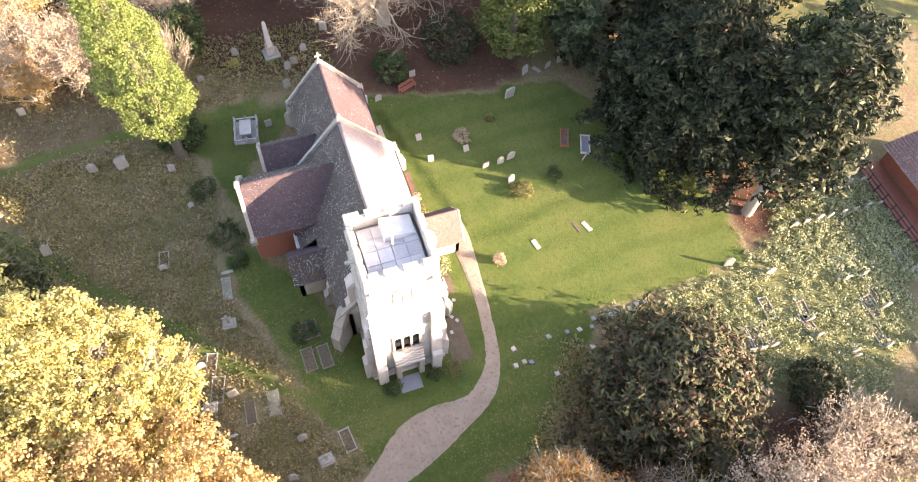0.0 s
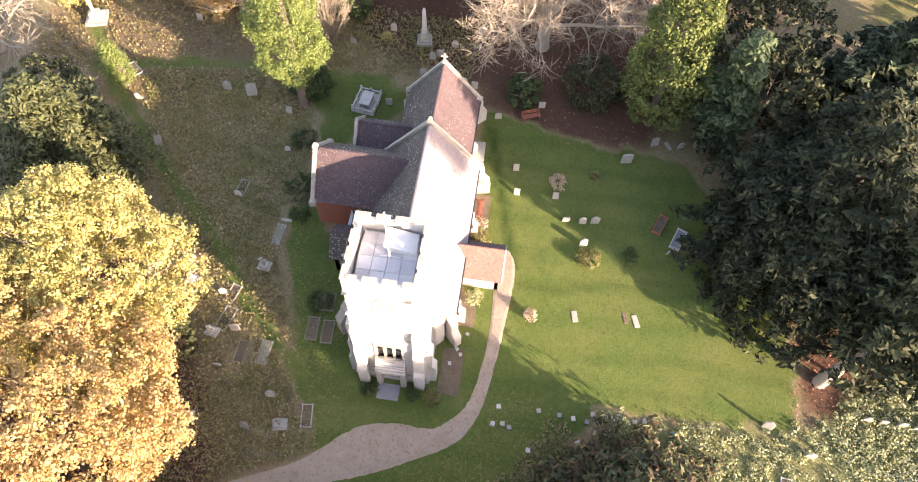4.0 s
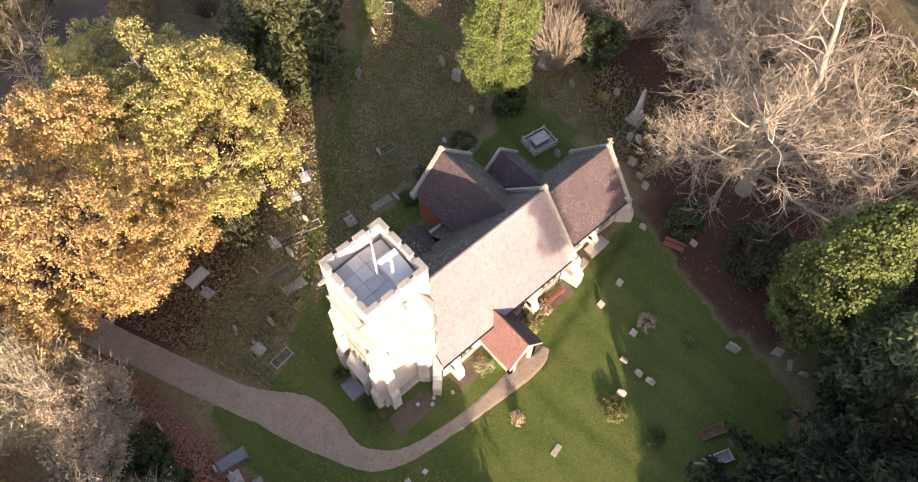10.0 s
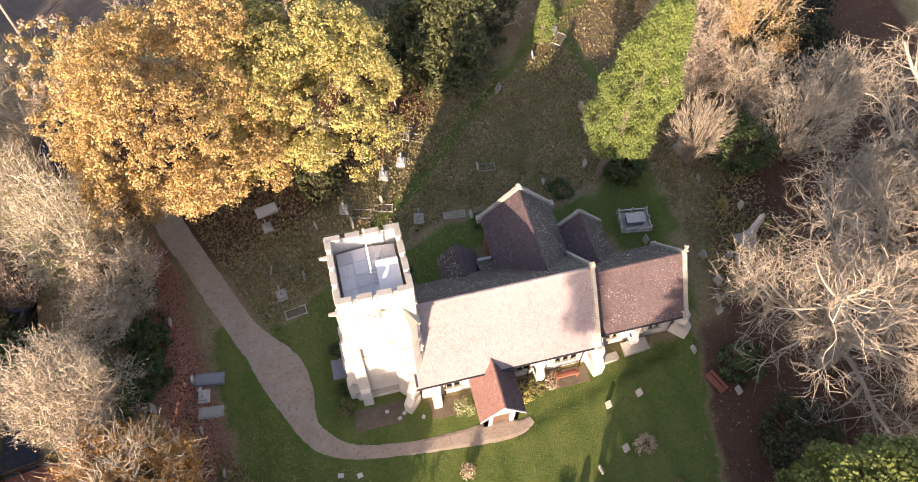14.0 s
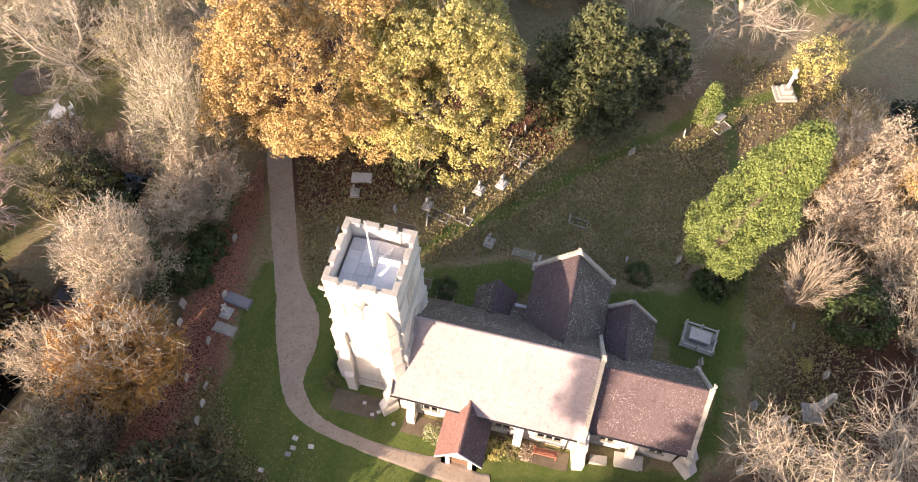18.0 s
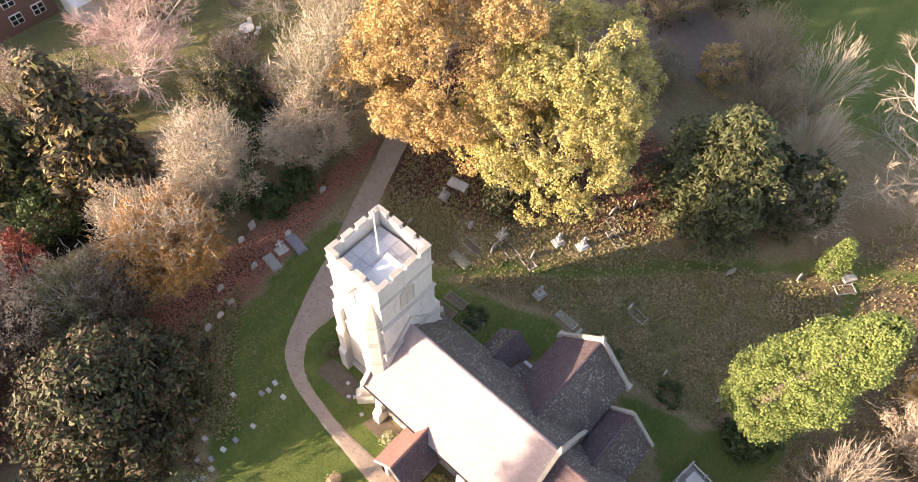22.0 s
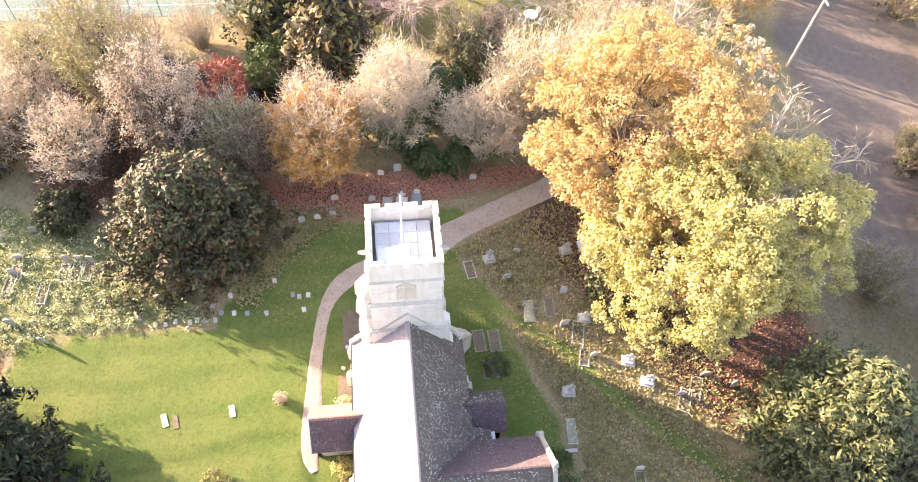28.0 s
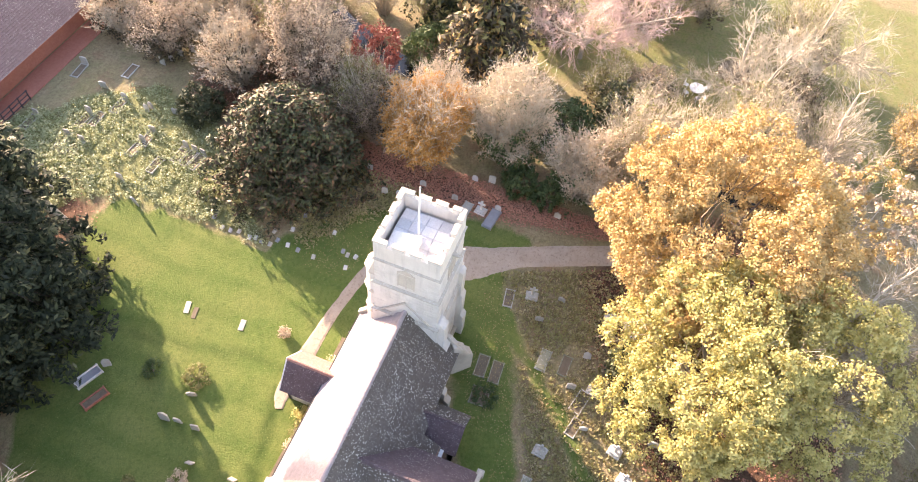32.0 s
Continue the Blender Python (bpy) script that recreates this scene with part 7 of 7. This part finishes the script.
# railed chest tomb north of the chancel
tomb = thing("chest_tomb", "pale stone chest tomb within a low stone rail", "tomb", (22.6, 7.2, 0), -8)
part("base", one_box(-1.25, 1.25, -1.0, 1.0, -.1, .12, soft=.02), M_GRAVE, tomb)
part("chest", one_box(-.7, .7, -.42, .42, .12, .72, soft=.02), M_SLATE, tomb)
part("lid", one_box(-.8, .8, -.5, .5, .72, .85, soft=.03), M_MARBLE, tomb, "pale moulded stone lid")
for x in (-1.2, 1.2):
    for y in (-.95, 0, .95):
        part("post", loft(bmesh.new(), ring(x, y, .1, .13, 4, .785), ring(x, y, .75, .11, 4, .785), ring(x, y, .95, .02, 4, .785)), M_MARBLE, tomb)
for y in (-.95, .95):
    part("post", loft(bmesh.new(), ring(0, y, .1, .13, 4, .785), ring(0, y, .75, .11, 4, .785), ring(0, y, .95, .02, 4, .785)), M_MARBLE, tomb)
    part("rail", one_box(-1.2, 1.2, y - .05, y + .05, .5, .62), M_MARBLE, tomb)
for x in (-1.2, 1.2):
    part("rail", one_box(x - .05, x + .05, -.95, .95, .5, .62), M_MARBLE, tomb)
# chest tomb by the chancel's south wall
tomb = thing("chest_tomb", "weathered grey table tomb beside the chancel wall", "tomb", (18.4, -3.6, 0), 2)
part("chest", one_box(-.85, .85, -.4, .4, -.1, .6, soft=.02), M_RUBBLE, tomb)
part("lid", one_box(-1.0, 1.0, -.5, .5, .6, .74, soft=.02), M_COPING, tomb)
flat_slab(16.4, -3.9, 1.2, 0.6, 6, M_COPING, "low table stone by the buttress", 0.4)

# ---- benches ----
def bench(x, y, turn, mat, label):
    b = thing("bench", label, "bench", (x, y, 0), turn, "churchyard benches")
    for i in range(4):
        part("seat_slat", one_box(-.85, .85, -.22 + .12 * i, -.12 + .12 * i, .42, .46, soft=.008), mat, b)
    for i in range(3):
        part("back_slat", one_box(-.85, .85, .27 + .02 * i, .30 + .02 * i, .55 + .13 * i, .64 + .13 * i, soft=.008), mat, b)
    for s in (-.82, 0.75):
        part("leg", one_box(s, s + .07, -.22, -.15, -.02, .62), mat, b)
        part("leg", one_box(s, s + .07, .24, .31, -.02, .95), mat, b)
        part("armrest", one_box(s - .01, s + .08, -.26, .26, .62, .67, soft=.01), mat, b)


bench(23.2, -7.7, -68, M_REDWOOD, "red-brown wooden bench at the lawn's edge")
bench(12.7, -4.35, 180, M_REDWOOD, "reddish wooden bench against the nave wall")

# ---- planting by the church ----
for i, (x, y, h, r, m) in enumerate(((3.9, -9.5, 0.8, 0.45, L_TAN), (16.5, -10.6, 0.6, 0.7, L_TAN), (9.5, -13.6, 0.8, 0.9, L_OLIVE), (10.2, -17.0, 0.7, 0.7, L_GREEN), (17.8, -13.7, 0.4, 0.35, L_OLIVE), (9.2, -5.0, 0.8, 0.7, L_YELLOW), (4.7, -5.0, 0.7, 0.6, L_BRAMBLE), (10.2, -4.6, 0.7, 0.8, L_OLIVE), (11.3, -4.6, 0.6, 0.6, L_TAN), (-3.6, -3.0, 0.9, 0.6, L_OLIVE), (-3.6, 1.5, 0.7, 0.6, L_GREEN), (-3.5, -1.6, 0.6, 0.45, L_GREEN), (12.5, 10.5, 1.2, 1.4, L_GREEN), (10.0, 10.2, 0.9, 0.8, L_GREEN), (30.5, 6.8, 0.8, 0.5, L_YELLOW), (2.6, 6.6, 0.7, 1.0, L_GREEN), (17.5, 11.6, 0.9, 1.1, L_GREEN))):
    shrubbery("shrub", ("small withered shrub on the lawn", "low garden shrub beside the church", "small rounded shrub in the grass")[i % 3], x, y, h, r, m, 200 + i, max(14, int(45 * r)), 26, 0.13)
bm = bmesh.new()
for c in ((2.3, 5.2, -5.3, -3.9), (9.2, 14.4, -5.2, -3.9), (-3.2, 0.4, -4.9, -3.3)):
    box(bm, *c, -0.1, 0.035)
tagged(part("flower_bed", bm, M_EARTH, None), "bare dark flower bed along the church wall", "flower bed", kind="structure")
flat_slab(-3.6, 0.2, 1.2, 1.6, 0, M_SLATE, "grey stone paving before the west door", 0.03)

# ---- beyond the churchyard ----
out_ = thing("outbuilding", "long low brick outbuilding with a red-brown tiled roof", "building")
part("wall", one_box(-27, 3, -50.5, -45.6, -0.2, 2.5), M_BRICK, out_)
vs, fs = [], []
n = 22
for k in range(n):
    for j, lift in ((k / n, 0.03), ((k + 1) / n, 0.0)):
        for x in (-27.3, 3.3):
            vs.append((x, -44.6 - 6.2 * j, 2.35 + 1.6 * j + lift))
    fs.append((4 * k, 4 * k + 1, 4 * k + 3, 4 * k + 2))
    if k:
        fs.append((4 * k - 2, 4 * k - 1, 4 * k + 1, 4 * k))
hold("roof", mesh_from("roof", vs, fs, M_TILE_T), out_)
part("paving", one_box(-27, 3, -45.4, -43.2, -0.1, 0.06), M_BRICK, out_, "strip of brick paving along the wall")
fence = thing("railing", "black metal railing along a brick edge", "railing")
for i in range(11):
    x = 2.5 - i * 1.1
    part("post", one_box(x - .04, x + .04, -43.1, -43.02, 0, 1.3), M_IRON, fence)
for z in (0.3, 0.75, 1.2):
    part("rail", one_box(-8.6, 2.6, -43.09, -43.03, z - .03, z + .03), M_IRON, fence)
annex = thing("annex", "white flat-roofed annex with square skylights", "building")
part("wall", one_box(-22, -6, -62, -51.6, -0.2, 3.0), M_WHITE, annex)
part("roof", one_box(-22.3, -5.7, -62.3, -51.3, 3.0, 3.2, soft=.03), M_WHITE, annex)
for i in range(3):
    for j in range(2):
        x, y = -20 + i * 2.4, -56 + j * 2.2
        sk = part("skylight", one_box(x - .7, x + .7, y - .6, y + .6, 3.2, 3.45, soft=.03), M_LEAD_LIGHT, annex)
        part("pane", one_box(x - .5, x + .5, y - .4, y + .4, 3.45, 3.47), M_GLASS, sk)
# the house beyond the western garden
house = thing("house", "dark brick house with a brown tiled roof and white windows", "house")
bm = bmesh.new()
loft(bm, [(-66, -9, -.2), (-54, -9, -.2), (-54, 4, -.2), (-66, 4, -.2)], [(-66, -9, 4.6), (-54, -9, 4.6), (-54, 4, 4.6), (-66, 4, 4.6)])
part("wall", bm, M_DARKBRICK, house)
for y0, y1, side in ((-9.5, -2.5, 0), (-2.5, 4.5, 1)):
    z0, z1 = (4.4, 8.2) if side == 0 else (8.2, 4.4)
    bm = bmesh.new()
    loft(bm, [(-66.4, y0, z0), (-53.5, y0, z0), (-53.5, y1, z1), (-66.4, y1, z1)], [(-66.4, y0, z0 + .18), (-53.5, y0, z0 + .18), (-53.5, y1, z1 + .18), (-66.4, y1, z1 + .18)])
    part("roof", bm, M_TILE_T, house)
bm = bmesh.new()
loft(bm, [(-54.02, -9, 4.6), (-54.02, 4, 4.6), (-54.02, -2.5, 8.2)], [(-54.3, -9, 4.6), (-54.3, 4, 4.6), (-54.3, -2.5, 8.2)])
part("gable", bm, M_DARKBRICK, house)
for y in (-7.0, -3.6, -0.2, 2.2):
    for z in (1.0, 3.1):
        wd = part("window", one_box(-54.0, -53.92, y - .65, y + .65, z - .1, z + 1.15, soft=.02), M_WHITE, house)
        for dy in (-.31, .31):
            for dz in (0.22, 0.8):
                part("pane", one_box(-53.93, -53.9, y + dy - .26, y + dy + .26, z + dz - .24, z + dz + .24), M_GLASS, wd)
bm = bmesh.new()
loft(bm, [(-53.9, 4.5, -.1), (-50.0, 4.5, -.1), (-50.0, 8.5, -.1), (-53.9, 8.5, -.1)], [(-53.9, 4.5, 2.3), (-50.0, 4.5, 2.3), (-50.0, 8.5, 2.3), (-53.9, 8.5, 2.3)], [(-53.9, 5.6, 3.2), (-51.2, 5.6, 3.2), (-51.2, 7.4, 3.2), (-53.9, 7.4, 3.2)])
part("conservatory", bm, M_WHITE, house, "white-framed conservatory")
# tennis court
M_COURT = plain_mat("court_surface", (0.10, 0.15, 0.12), (0.13, 0.18, 0.15), 0.9, 0.8)
court = thing("tennis_court", "grey-green tennis court with white lines", "tennis court")
part("surface", one_box(-64, -39.2, -41, -14, -0.1, 0.03), M_COURT, court)
for c in ((-62, -41, -15.6, -15.5), (-62, -41, -17, -16.9), (-62, -41, -26.6, -26.5), (-62, -41, -28, -27.9), (-41.1, -41, -28, -15.5), (-62, -61.9, -28, -15.5), (-46.6, -46.5, -26.6, -16.9), (-56.5, -56.4, -26.6, -16.9), (-56.5, -46.5, -21.8, -21.7), (-62, -41, -34.1, -34.0), (-41.1, -41, -40.5, -34)):
    part("line", one_box(*c, 0.03, 0.045), M_WHITE, court)
for i in range(10):
    part("fence_post", loft(bmesh.new(), ring(-39.4, -40.5 + i * 2.9, 0, .04, 6), ring(-39.4, -40.5 + i * 2.9, 2.7, .04, 6)), M_IRON, court)
# garden: round bed, table and chairs, footbridge
bed = part("flower_bed", loft(bmesh.new(), ring(-42.0, 19.0, -.1, 2.0, 18), ring(-42.0, 19.0, .12, 1.85, 18), ring(-42.0, 19.0, .2, 1.2, 18)), M_EARTH, None, "round bare flower bed in the garden lawn")
tagged(bed, category="flower bed")
tab = thing("garden_table", "white oval garden table", "table", (-37.0, 15.5, 0), 20)
part("tabletop", loft(bmesh.new(), ring(0, 0, .70, .8, 14), ring(0, 0, .75, .8, 14)), M_WHITE, tab)
for a in range(4):
    part("leg", loft(bmesh.new(), ring(.5 * math.cos(a * 1.57 + .8), .5 * math.sin(a * 1.57 + .8), -.02, .04, 6), ring(.45 * math.cos(a * 1.57 + .8), .45 * math.sin(a * 1.57 + .8), .7, .04, 6)), M_WHITE, tab)
chair = thing("garden_chair", "white garden chair round the oval table", "chair", (-35.9, 15.9, 0), 200, "garden chairs")
part("seat", one_box(-.24, .24, -.24, .24, .42, .46, soft=.01), M_WHITE, chair)
part("backrest", one_box(-.26, -.21, -.24, .24, .46, .92, soft=.01), M_WHITE, chair)
for sx in (-.22, .18):
    for sy in (-.22, .18):
        part("leg", one_box(sx, sx + .04, sy, sy + .04, -.02, .42), M_WHITE, chair)
for a in (60, 130, 250, 310):
    copy_thing(chair, pose(-37.0 + 1.2 * math.cos(radians(a)), 15.5 + 1.2 * math.sin(radians(a)), 0, 0, 0, a + 180))
bridge = thing("footbridge", "small brick footbridge with wooden rails over the brook", "bridge", (-27.0, -3.2, 0), 8)
part("deck", one_box(-3.4, 3.4, -.9, .9, -.25, .08, soft=.03), M_BRICK, bridge)
for y in (-.95, .95):
    for x in (-3.0, -1.0, 1.0, 3.0):
        part("post", one_box(x - .07, x + .07, y - .07, y + .07, -.3, 1.1, soft=.01), M_WOOD, bridge)
    for z in (.5, .95):
        part("rail", one_box(-3.2, 3.2, y - .04, y + .04, z, z + .1), M_WOOD, bridge)
# telegraph pole and wire post by the lane
pole_ = thing("telegraph_pole", "pale wooden telegraph pole beside the lane", "pole", (-28.5, 41.5, 0))
part("pole", loft(bmesh.new(), ring(0, 0, -.2, .16, 8), ring(0, 0, 9.0, .10, 8)), M_PALEBARK, pole_)
part("crossarm", one_box(-.9, .9, -.06, .06, 8.3, 8.45), M_PALEBARK, pole_)
